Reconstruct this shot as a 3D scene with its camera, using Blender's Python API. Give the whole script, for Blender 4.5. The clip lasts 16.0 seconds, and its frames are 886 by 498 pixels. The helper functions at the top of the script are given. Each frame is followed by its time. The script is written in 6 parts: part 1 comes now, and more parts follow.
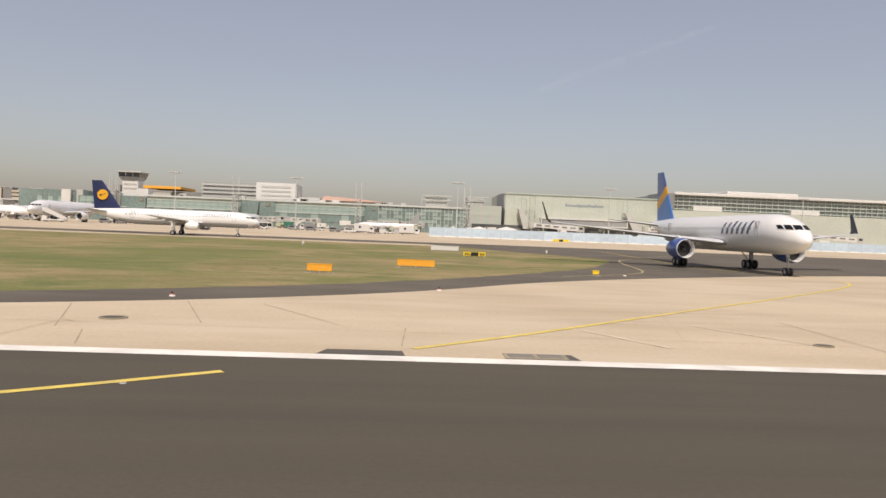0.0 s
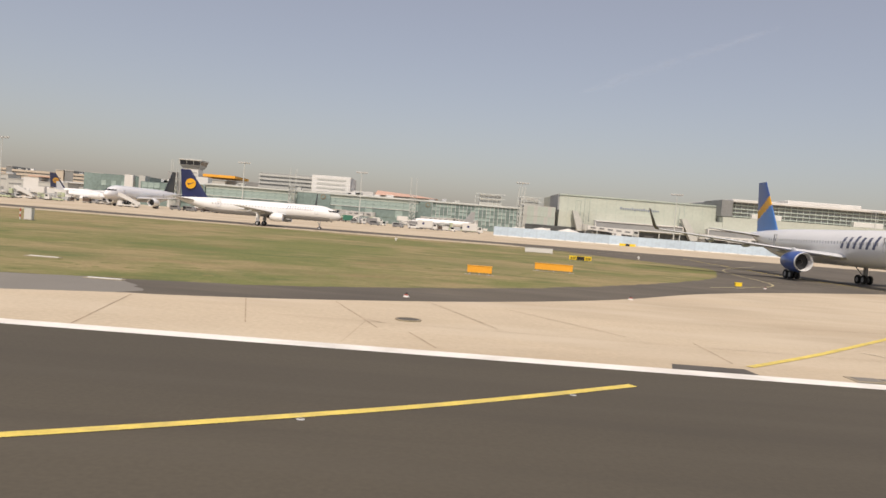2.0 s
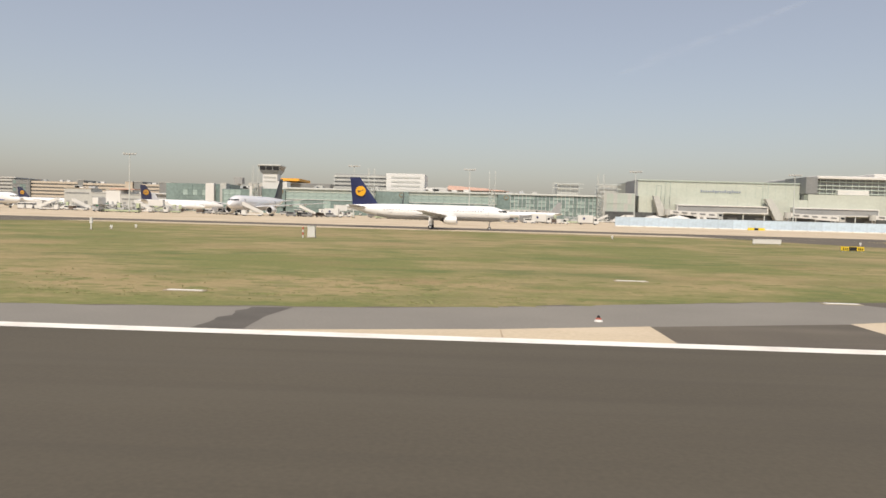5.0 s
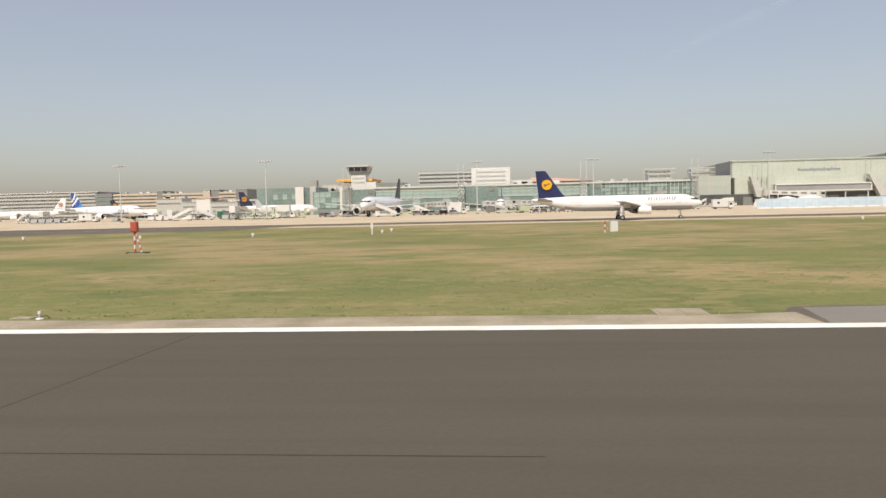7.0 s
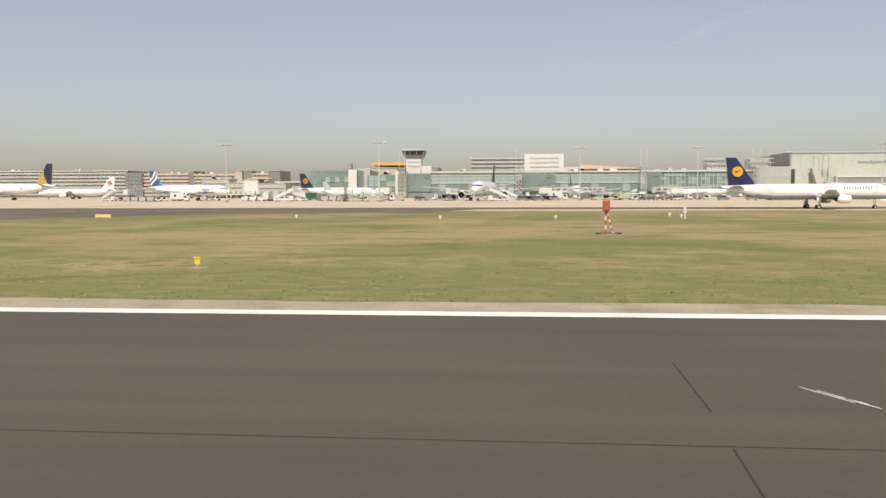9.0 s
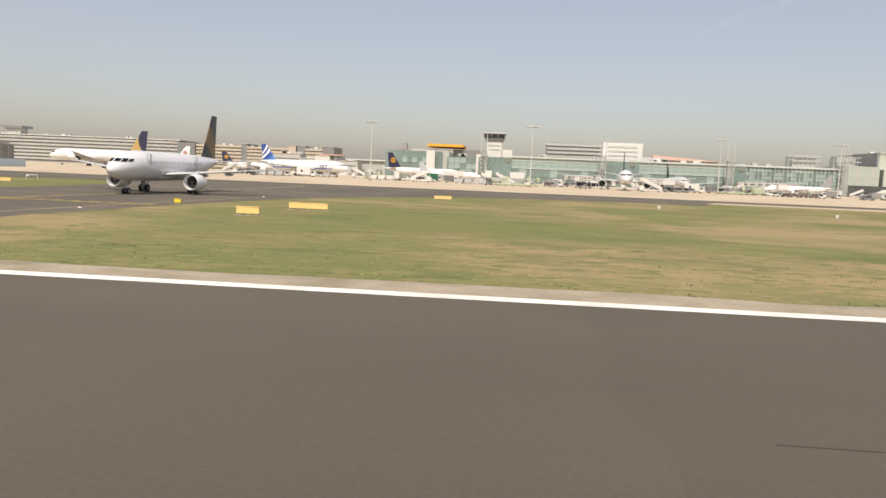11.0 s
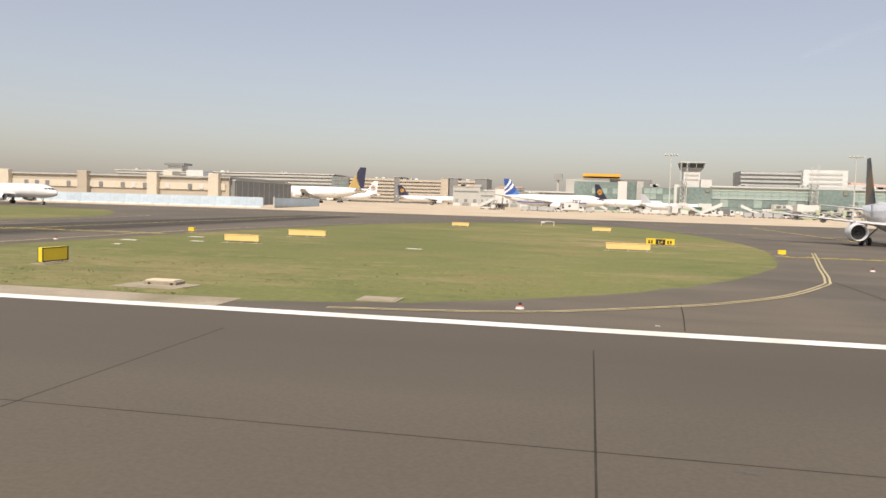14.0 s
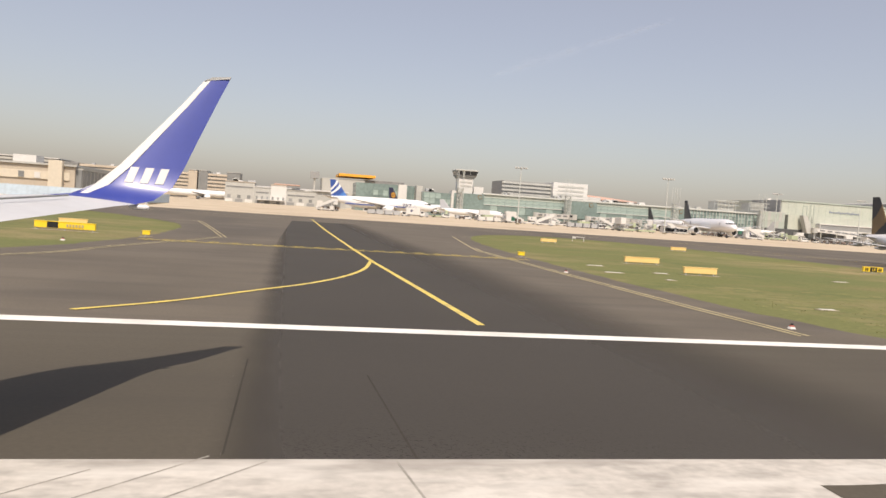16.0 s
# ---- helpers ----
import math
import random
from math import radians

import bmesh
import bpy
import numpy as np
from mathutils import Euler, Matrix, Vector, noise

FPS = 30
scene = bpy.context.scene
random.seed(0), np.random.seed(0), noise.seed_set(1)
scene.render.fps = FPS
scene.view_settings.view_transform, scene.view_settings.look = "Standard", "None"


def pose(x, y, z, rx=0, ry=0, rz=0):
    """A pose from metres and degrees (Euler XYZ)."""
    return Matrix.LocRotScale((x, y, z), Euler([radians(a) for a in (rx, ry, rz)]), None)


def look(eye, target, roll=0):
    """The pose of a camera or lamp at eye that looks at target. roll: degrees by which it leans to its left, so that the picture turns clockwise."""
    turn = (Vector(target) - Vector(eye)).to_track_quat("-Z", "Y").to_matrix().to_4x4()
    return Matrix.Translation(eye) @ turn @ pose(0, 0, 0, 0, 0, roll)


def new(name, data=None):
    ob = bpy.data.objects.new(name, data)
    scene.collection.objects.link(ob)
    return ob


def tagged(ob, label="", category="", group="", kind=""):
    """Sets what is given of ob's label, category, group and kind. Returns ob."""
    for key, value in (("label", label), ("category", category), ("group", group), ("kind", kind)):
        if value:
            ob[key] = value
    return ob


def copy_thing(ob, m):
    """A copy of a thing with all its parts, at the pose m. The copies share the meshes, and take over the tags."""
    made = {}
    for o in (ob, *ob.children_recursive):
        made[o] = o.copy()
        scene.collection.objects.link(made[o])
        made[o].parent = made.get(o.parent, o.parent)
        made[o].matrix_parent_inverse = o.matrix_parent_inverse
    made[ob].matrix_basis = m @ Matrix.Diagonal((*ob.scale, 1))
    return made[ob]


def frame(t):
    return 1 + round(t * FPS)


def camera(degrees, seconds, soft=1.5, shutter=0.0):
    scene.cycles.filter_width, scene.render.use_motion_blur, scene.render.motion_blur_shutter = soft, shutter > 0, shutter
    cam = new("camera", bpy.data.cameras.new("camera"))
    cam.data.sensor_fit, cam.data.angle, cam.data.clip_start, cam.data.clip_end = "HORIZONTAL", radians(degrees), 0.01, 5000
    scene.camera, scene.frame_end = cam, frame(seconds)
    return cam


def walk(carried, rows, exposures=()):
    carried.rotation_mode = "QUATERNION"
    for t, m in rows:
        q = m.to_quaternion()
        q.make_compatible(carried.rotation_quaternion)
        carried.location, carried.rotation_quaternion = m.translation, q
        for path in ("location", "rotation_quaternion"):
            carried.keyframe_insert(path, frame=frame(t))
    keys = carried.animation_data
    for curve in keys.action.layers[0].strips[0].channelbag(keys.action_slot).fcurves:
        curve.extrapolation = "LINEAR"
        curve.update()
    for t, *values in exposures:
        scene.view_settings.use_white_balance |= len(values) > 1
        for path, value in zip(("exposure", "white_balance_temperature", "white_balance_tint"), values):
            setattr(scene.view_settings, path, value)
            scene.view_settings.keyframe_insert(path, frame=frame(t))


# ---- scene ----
# camera: seated eye height in an airliner rolling along the runway towards -x
cam = camera(60.71, 16.0, soft=1.55)
PATH = [
    (0.0, pose(-0.17, 1.28, 4.1, 88.51, -2.26, -3.60)),
    (0.5, pose(-2.09, 1.30, 4.1, 88.13, -3.85, -2.96)),
    (1.0, pose(-4.46, 1.30, 4.1, 88.24, -4.48, -1.86)),
    (1.5, pose(-7.25, 1.24, 4.1, 88.71, -4.90, -2.64)),
    (2.0, pose(-10.53, 1.12, 4.1, 88.11, -4.44, -0.58)),
    (2.5, pose(-14.35, 0.95, 4.1, 86.90, -3.25, 2.38)),
    (3.0, pose(-18.83, 0.75, 4.1, 87.23, -1.94, 3.48)),
    (3.5, pose(-24.15, 0.58, 4.1, 87.31, -1.78, 3.44)),
    (4.0, pose(-30.59, 0.42, 4.1, 87.35, -1.69, 3.0)),
    (4.5, pose(-38.03, 0.26, 4.1, 87.35, -1.62, 2.41)),
    (5.0, pose(-46.23, 0.12, 4.1, 87.34, -1.57, 1.99)),
    (5.5, pose(-55.02, -0.07, 4.1, 87.27, -1.33, 1.99)),
    (6.0, pose(-64.04, -0.21, 4.1, 86.95, -0.17, 3.29)),
    (6.5, pose(-73.85, -0.38, 4.1, 87.18, 0.77, 4.43)),
    (7.0, pose(-84.49, -0.60, 4.1, 86.90, 1.29, 5.16)),
    (7.5, pose(-95.95, -0.69, 4.1, 86.27, 1.35, 4.99)),
    (8.0, pose(-108.20, -0.72, 4.1, 85.94, 1.14, 4.49)),
    (8.5, pose(-121.23, -0.70, 4.1, 86.37, 0.63, 4.22)),
    (9.0, pose(-134.96, -0.75, 4.1, 85.84, 0.19, 4.61)),
    (9.5, pose(-149.20, -0.77, 4.1, 85.58, -0.19, 4.68)),
    (10.0, pose(-164.16, -0.76, 4.1, 85.17, -0.94, 4.73)),
    (10.5, pose(-179.40, -0.71, 4.1, 84.75, -1.76, 4.81)),
    (11.0, pose(-194.47, -0.62, 4.1, 84.47, -2.38, 4.98)),
    (11.5, pose(-208.92, -0.49, 4.1, 84.49, -2.49, 5.28)),
    (12.0, pose(-222.93, -0.33, 4.1, 85.38, -1.55, 6.86)),
    (12.5, pose(-237.61, -0.34, 4.1, 87.45, -0.68, 9.00)),
    (13.0, pose(-252.45, -0.34, 4.1, 87.38, -0.12, 10.52)),
    (13.5, pose(-267.67, -0.40, 4.1, 85.76, -0.62, 12.00)),
    (14.0, pose(-282.44, -0.43, 4.1, 86.42, -1.63, 11.04)),
    (14.5, pose(-297.38, -0.33, 4.1, 87.95, -1.44, 9.58)),
    (15.0, pose(-313.40, -0.38, 4.1, 89.55, -1.51, 0.56)),
    (15.5, pose(-330.22, -0.31, 4.1, 88.38, -4.00, -8.40)),
    (16.0, pose(-348.29, -0.18, 4.1, 87.20, -3.87, -11.49)),
]
# the phone camera's picture brightens a little along the roll, warm white balance
EXPOSURES = [(0.0, -0.60, 6800, 15), (3.0, -0.62, 6800, 14), (5.5, -0.43, 6700, 11), (9.0, -0.41, 6750, 11), (11.5, -0.32, 6850, 13), (13.5, -0.27, 6850, 14), (15.0, -0.31, 6800, 12), (16.0, -0.35, 6850, 15)]
walk(cam, PATH, EXPOSURES)

# ---------------------------------------------------------------- light
SUN_EL, SUN_TO = radians(56), Vector((0.35, 4.4, -6.56)).normalized()
world = bpy.data.worlds.new("sky")
scene.world = world
world.use_nodes = True
wt = world.node_tree
sky = wt.nodes.new("ShaderNodeTexSky")
sky.sky_type = "NISHITA"
sky.sun_disc = False
sky.sun_elevation = SUN_EL
sky.sun_rotation = radians(186)
sky.altitude = 0
sky.air_density = 1.0
sky.dust_density = 2.4
sky.ozone_density = 1.0
bgn = wt.nodes["Background"]
# clear sky seen through an even veil of summer haze
dim = wt.nodes.new("ShaderNodeVectorMath")
dim.operation = "MULTIPLY_ADD"
wt.links.new(sky.outputs[0], dim.inputs[0])
dim.inputs[1].default_value = (0.128, 0.128, 0.128)
dim.inputs[2].default_value = (0.268, 0.237, 0.212)
wt.links.new(dim.outputs[0], bgn.inputs[0])
bgn.inputs[1].default_value = 1.0
sun = new("sun", bpy.data.lights.new("sun", "SUN"))
sun.data.energy = 5.8
sun.data.angle = radians(0.6)
sun.data.color = (1.0, 0.93, 0.82)
sun.matrix_world = look((0, 0, 200), Vector((0, 0, 200)) + SUN_TO * 100)


# ---------------------------------------------------------------- materials
def mat(name, col, rough=0.6, metal=0.0, var=0.12, scale=0.5, fine=8.0, bump=0.0, stain=None, coat=0.0, rnd=0.0):
    """Procedural surface: base colour varied at a coarse and a fine scale, optional stains and relief."""
    m = bpy.data.materials.new(name)
    m.use_nodes = True
    nt = m.node_tree
    N, Lk = nt.nodes, nt.links
    b = N["Principled BSDF"]
    b.inputs["Roughness"].default_value = rough
    b.inputs["Metallic"].default_value = metal
    b.inputs["Coat Weight"].default_value = coat
    tc = N.new("ShaderNodeTexCoord")
    n1 = N.new("ShaderNodeTexNoise")
    n1.inputs["Scale"].default_value = scale
    n1.inputs["Detail"].default_value = 4
    n2 = N.new("ShaderNodeTexNoise")
    n2.inputs["Scale"].default_value = fine
    n2.inputs["Detail"].default_value = 3
    for n in (n1, n2):
        Lk.new(tc.outputs["Object"], n.inputs["Vector"])
    add = N.new("ShaderNodeMath")
    add.operation = "ADD"
    Lk.new(n1.outputs["Fac"], add.inputs[0])
    Lk.new(n2.outputs["Fac"], add.inputs[1])
    mr = N.new("ShaderNodeMapRange")
    mr.inputs["From Min"].default_value, mr.inputs["From Max"].default_value = 0.65, 1.35
    mr.inputs["To Min"].default_value, mr.inputs["To Max"].default_value = 1 - var, 1 + var
    Lk.new(add.outputs[0], mr.inputs["Value"])
    mul = N.new("ShaderNodeMix")
    mul.data_type, mul.blend_type = "RGBA", "MULTIPLY"
    mul.inputs["Factor"].default_value = 1
    mul.inputs["A"].default_value = (*col, 1)
    Lk.new(mr.outputs[0], mul.inputs["B"])
    out = mul.outputs["Result"]
    for stain in ([stain] if stain and not isinstance(stain, list) else stain or []):
        n3 = N.new("ShaderNodeTexNoise")
        n3.inputs["Scale"].default_value = stain[1]
        n3.inputs["Detail"].default_value = 5
        mp = N.new("ShaderNodeMapping")
        mp.inputs["Scale"].default_value = stain[3] if len(stain) > 3 else (1, 1, 1)
        Lk.new(tc.outputs["Object"], mp.inputs["Vector"])
        Lk.new(mp.outputs[0], n3.inputs["Vector"])
        r3 = N.new("ShaderNodeMapRange")
        r3.inputs["From Min"].default_value, r3.inputs["From Max"].default_value = 0.48, 0.68
        r3.inputs["To Max"].default_value = stain[2]
        Lk.new(n3.outputs["Fac"], r3.inputs["Value"])
        mx = N.new("ShaderNodeMix")
        mx.data_type = "RGBA"
        Lk.new(r3.outputs[0], mx.inputs["Factor"])
        Lk.new(out, mx.inputs["A"])
        mx.inputs["B"].default_value = (*stain[0], 1)
        out = mx.outputs["Result"]
    if rnd:
        oi = N.new("ShaderNodeObjectInfo")
        r4 = N.new("ShaderNodeMapRange")
        r4.inputs["To Min"].default_value, r4.inputs["To Max"].default_value = 1 - rnd, 1 + rnd
        Lk.new(oi.outputs["Random"], r4.inputs["Value"])
        m4 = N.new("ShaderNodeMix")
        m4.data_type, m4.blend_type = "RGBA", "MULTIPLY"
        m4.inputs["Factor"].default_value = 1
        Lk.new(out, m4.inputs["A"])
        Lk.new(r4.outputs[0], m4.inputs["B"])
        out = m4.outputs["Result"]
    Lk.new(out, b.inputs["Base Color"])
    if bump:
        bp = N.new("ShaderNodeBump")
        bp.inputs["Strength"].default_value = bump
        bp.inputs["Distance"].default_value = 0.02
        Lk.new(n2.outputs["Fac"], bp.inputs["Height"])
        Lk.new(bp.outputs[0], b.inputs["Normal"])
    return m


def grass_mat():
    """Mown airfield grass: green, olive and straw drifts of several sizes, dark tufts near the pavement."""
    m = bpy.data.materials.new("grass")
    m.use_nodes = True
    N, Lk = m.node_tree.nodes, m.node_tree.links
    bs = N["Principled BSDF"]
    bs.inputs["Roughness"].default_value = 0.95
    bs.inputs["Specular IOR Level"].default_value = 0.1
    tc = N.new("ShaderNodeTexCoord")

    def noise_of(scale, detail, rough, stretch=(1, 1, 1), shift=0.0):
        mp = N.new("ShaderNodeMapping")
        mp.inputs["Scale"].default_value = stretch
        mp.inputs["Location"].default_value = (shift, shift, 0)
        Lk.new(tc.outputs["Object"], mp.inputs["Vector"])
        n = N.new("ShaderNodeTexNoise")
        n.inputs["Scale"].default_value, n.inputs["Detail"].default_value, n.inputs["Roughness"].default_value = scale, detail, rough
        Lk.new(mp.outputs[0], n.inputs["Vector"])
        return n.outputs["Fac"]

    def ranged(v, a, b, c, d):
        r = N.new("ShaderNodeMapRange")
        for k, q in (("From Min", a), ("From Max", b), ("To Min", c), ("To Max", d)):
            r.inputs[k].default_value = q
        Lk.new(v, r.inputs["Value"])
        return r.outputs[0]

    def mixed(f, x, y, blend="MIX"):
        mx = N.new("ShaderNodeMix")
        mx.data_type, mx.blend_type = "RGBA", blend
        for k, v in (("Factor", f), ("A", x), ("B", y)):
            if isinstance(v, (tuple, float, int)):
                mx.inputs[k].default_value = v
            else:
                Lk.new(v, mx.inputs[k])
        return mx.outputs["Result"]

    def maths(op, x, y):
        q = N.new("ShaderNodeMath")
        q.operation = op
        for k, v in enumerate((x, y)):
            if isinstance(v, float):
                q.inputs[k].default_value = v
            else:
                Lk.new(v, q.inputs[k])
        return q.outputs[0]

    broad = noise_of(0.026, 3, 0.5, (0.75, 0.8, 1))
    drift = noise_of(0.070, 4, 0.55, (0.7, 0.7, 1), 40)
    spot = noise_of(0.55, 6, 0.7, (0.6, 0.75, 1), 9)
    fine = noise_of(2.6, 4, 0.7)
    sx = N.new("ShaderNodeSeparateXYZ")
    Lk.new(tc.outputs["Object"], sx.inputs[0])
    # nearness to the watered strip beside the runway, with a wavering edge
    strip = ranged(maths("ADD", sx.outputs["Y"], maths("MULTIPLY", drift, 26.0)), 42, 54, 1, 0)
    # moister ground west of the middle taxiway
    wet = ranged(maths("ADD", sx.outputs["X"], maths("MULTIPLY", drift, 30.0)), -165, -195, 0, 0.30)
    mown = ranged(noise_of(0.42, 5, 0.65, (0.5, 0.8, 1), 23), 0.36, 0.64, -0.46, 0.46)
    dry = maths("SUBTRACT", maths("ADD", mown, maths("ADD", ranged(broad, 0.36, 0.62, 0.0, 0.95), ranged(drift, 0.41, 0.60, -0.30, 0.60))), maths("ADD", maths("MULTIPLY", strip, 0.55), maths("ADD", wet, ranged(sx.outputs["X"], -284, -306, 0, 0.25))))
    base = mixed(ranged(dry, 0.14, 1.04, 0, 1), (0.156, 0.163, 0.064, 1), (0.270, 0.216, 0.116, 1))
    lush = ranged(noise_of(0.05, 4, 0.5, (0.7, 0.9, 1), 77), 0.52, 0.66, 0.0, 0.75)
    base = mixed(lush, base, (0.130, 0.147, 0.058, 1))
    # russet dead growth away from the runway
    base = mixed(maths("MULTIPLY", ranged(noise_of(0.11, 6, 0.65, (0.8, 1, 1), 151), 0.53, 0.70, 0.0, 0.65), ranged(strip, 0, 1, 1.0, 0.1)), base, (0.225, 0.165, 0.090, 1))
    # deep green runs
    base = mixed(ranged(noise_of(0.16, 6, 0.66, (0.6, 1, 1), 61), 0.53, 0.64, 0.0, 0.7), base, (0.104, 0.127, 0.050, 1))
    base = mixed(ranged(sx.outputs["X"], -284, -306, 0, 0.35), base, (0.118, 0.128, 0.054, 1))
    # dark tufts and bare crumbs
    tuft = maths("MULTIPLY", ranged(spot, 0.52, 0.78, 0.0, 0.5), ranged(strip, 0, 1, 0.12, 0.75))
    base = mixed(tuft, base, (0.082, 0.096, 0.040, 1))
    base = mixed(ranged(spot, 0.40, 0.28, 0.0, 0.2), base, (0.30, 0.25, 0.145, 1))
    base = mixed(1.0, base, ranged(fine, 0.3, 0.7, 0.84, 1.16), "MULTIPLY")
    Lk.new(base, bs.inputs["Base Color"])
    bp = N.new("ShaderNodeBump")
    bp.inputs["Strength"].default_value, bp.inputs["Distance"].default_value = 0.6, 0.05
    Lk.new(spot, bp.inputs["Height"])
    Lk.new(bp.outputs[0], bs.inputs["Normal"])
    return m


M_GRASS = grass_mat()
M_ASPH = mat("runway_asphalt", (0.071, 0.0600, 0.0418), 0.85, var=0.16, scale=0.06, fine=9, bump=0.12, stain=[((0.052, 0.0442, 0.0328), 0.09, 0.75, (0.10, 1, 1)), ((0.085, 0.073, 0.053), 0.5, 0.35, (0.06, 1, 1)), ((0.053, 0.045, 0.0333), 0.9, 0.4, (0.05, 1, 1))])
M_TAXI = mat("taxiway_asphalt", (0.1037, 0.0875, 0.0648), 0.85, var=0.26, scale=0.12, fine=12, bump=0.25, stain=[((0.0670, 0.0572, 0.0454), 0.06, 0.7, (1, 0.25, 1)), ((0.1620, 0.1404, 0.1123), 0.30, 0.30, (0.22, 1, 1)), ((0.0562, 0.0486, 0.0400), 0.42, 0.35, (0.15, 1.2, 1))])
M_SHOULD = mat("shoulder_asphalt", (0.185, 0.172, 0.150), 0.85, var=0.12, scale=0.2, fine=10, bump=0.2)
M_CONC = mat("apron_concrete", (0.475, 0.395, 0.285), 0.85, var=0.14, scale=0.10, fine=5, bump=0.15, stain=[((0.36, 0.285, 0.195), 0.07, 0.75, (0.35, 1, 1)), ((0.35, 0.28, 0.195), 0.16, 0.5, (0.4, 1.0, 1)), ((0.53, 0.455, 0.345), 0.16, 0.6, (0.5, 1.4, 1))])
M_LIP = mat("edge_concrete", (0.305, 0.262, 0.195), 0.9, var=0.22, scale=0.5, fine=6, bump=0.3, stain=((0.14, 0.13, 0.06), 0.35, 0.6))
M_TAR = mat("tar_patch", (0.085, 0.076, 0.064), 0.8, var=0.2, scale=0.7, fine=14, bump=0.3)
M_CRACK = mat("joint_seal", (0.040, 0.036, 0.030), 0.92, var=0.3)
M_CRACK.node_tree.nodes["Principled BSDF"].inputs["Specular IOR Level"].default_value = 0.15
M_CJOINT = mat("concrete_joint_seal", (0.33, 0.255, 0.175), 0.8, var=0.5, scale=0.8)
M_WLINE = mat("white_marking_paint", (0.74, 0.72, 0.67), 0.7, var=0.1, scale=0.8, fine=9, stain=((0.4, 0.37, 0.33), 0.5, 0.4))
M_BLOCK = mat("worn_white_marking_paint", (0.47, 0.445, 0.40), 0.75, var=0.18, scale=0.5, fine=5, stain=[((0.30, 0.28, 0.25), 0.35, 0.8, (0.3, 1.5, 1)), ((0.26, 0.245, 0.22), 2.2, 0.7, (0.5, 1.0, 1)), ((0.62, 0.60, 0.55), 0.8, 0.7, (0.4, 1.6, 1))])
M_YLINE = mat("yellow_marking_paint", (0.64, 0.50, 0.11), 0.7, var=0.18, scale=0.8, fine=9, stain=((0.42, 0.34, 0.14), 1.2, 0.6))
M_YFADE = mat("faded_yellow_marking_paint", (0.43, 0.37, 0.21), 0.75, var=0.25, scale=0.6, fine=8)
M_PALEL = mat("faded_pale_marking_paint", (0.60, 0.51, 0.38), 0.8, var=0.15, scale=0.6, fine=8)
M_WHITE = mat("white_aircraft_paint", (0.74, 0.74, 0.73), 0.28, var=0.03, scale=0.4, fine=3, coat=0.4)
M_SILVER = mat("pale_grey_aircraft_paint", (0.74, 0.74, 0.75), 0.25, metal=0.10, var=0.05, scale=0.4, fine=3, coat=0.3)
M_BELLY = mat("grey_belly_paint", (0.42, 0.43, 0.45), 0.35, var=0.06)
M_WING = mat("wing_grey_paint", (0.50, 0.51, 0.52), 0.38, var=0.06, scale=0.6, fine=4)
M_NAVY = mat("navy_livery_paint", (0.012, 0.018, 0.075), 0.3, var=0.08, coat=0.3)
M_DKFIN = mat("charcoal_livery_paint", (0.03, 0.03, 0.035), 0.35, var=0.1)
# navy and amber of the far fins, dulled by haze painted into both
M_NAVYF = mat("hazed_navy_livery_paint", (0.026, 0.028, 0.062), 0.45, var=0.1)
M_AMBER = mat("hazed_amber_livery_paint", (0.46, 0.235, 0.035), 0.5, var=0.08)
M_GOLD = mat("amber_livery_paint", (0.72, 0.36, 0.015), 0.4, var=0.05)
M_BLUE = mat("blue_livery_paint", (0.035, 0.085, 0.30), 0.3, var=0.06, coat=0.3)
M_SKYB = mat("sky_blue_livery_paint", (0.07, 0.20, 0.50), 0.3, var=0.06)
M_RED = mat("red_paint", (0.42, 0.085, 0.055), 0.5, var=0.15)
M_DULLR = mat("faded_red_plastic", (0.30, 0.085, 0.06), 0.6, var=0.15)
M_TITLE = mat("dark_livery_lettering", (0.03, 0.04, 0.12), 0.4, var=0.05)
M_TITLEG = mat("grey_livery_lettering", (0.07, 0.08, 0.14), 0.4, var=0.1)
M_WLET = mat("winglet_blue_paint", (0.026, 0.044, 0.26), 0.40, var=0.05, scale=1, fine=6, coat=0.35)
M_WLET.node_tree.nodes["Principled BSDF"].inputs["Coat Roughness"].default_value = 0.22
M_GLASSD = mat("dark_window_glass", (0.02, 0.024, 0.03), 0.12, var=0.1)
M_METAL = mat("bare_metal", (0.80, 0.80, 0.80), 0.4, metal=0.35, var=0.06)
M_DARK = mat("dark_engine_inside", (0.014, 0.014, 0.015), 0.5, var=0.2)
M_TYRE = mat("tyre_rubber", (0.02, 0.02, 0.02), 0.8, var=0.2)
M_GEAR = mat("landing_gear_grey", (0.40, 0.40, 0.40), 0.5, var=0.1)
M_GREEN = mat("green_facade_glass", (0.30, 0.38, 0.35), 0.25, var=0.25, scale=0.05, fine=0.6)
M_GREEND = mat("dark_green_facade_glass", (0.18, 0.24, 0.225), 0.2, var=0.25, scale=0.05, fine=0.6)
M_PALE = mat("pale_green_cladding", (0.445, 0.470, 0.405), 0.6, var=0.08, scale=0.05, fine=0.5)
M_PALE2 = mat("pale_green_louvre", (0.38, 0.43, 0.38), 0.6, var=0.1, scale=0.05, fine=0.5)
M_GREYW = mat("grey_cladding", (0.42, 0.42, 0.39), 0.6, var=0.12, scale=0.05, fine=0.6)
M_DGREY = mat("dark_grey_cladding", (0.20, 0.205, 0.20), 0.5, var=0.15, scale=0.06, fine=0.6)
M_MULL = mat("light_steel_mullion", (0.48, 0.50, 0.47), 0.5, var=0.05)
M_OFFW = mat("off_white_cladding", (0.60, 0.59, 0.56), 0.6, var=0.06, scale=0.1, fine=1)
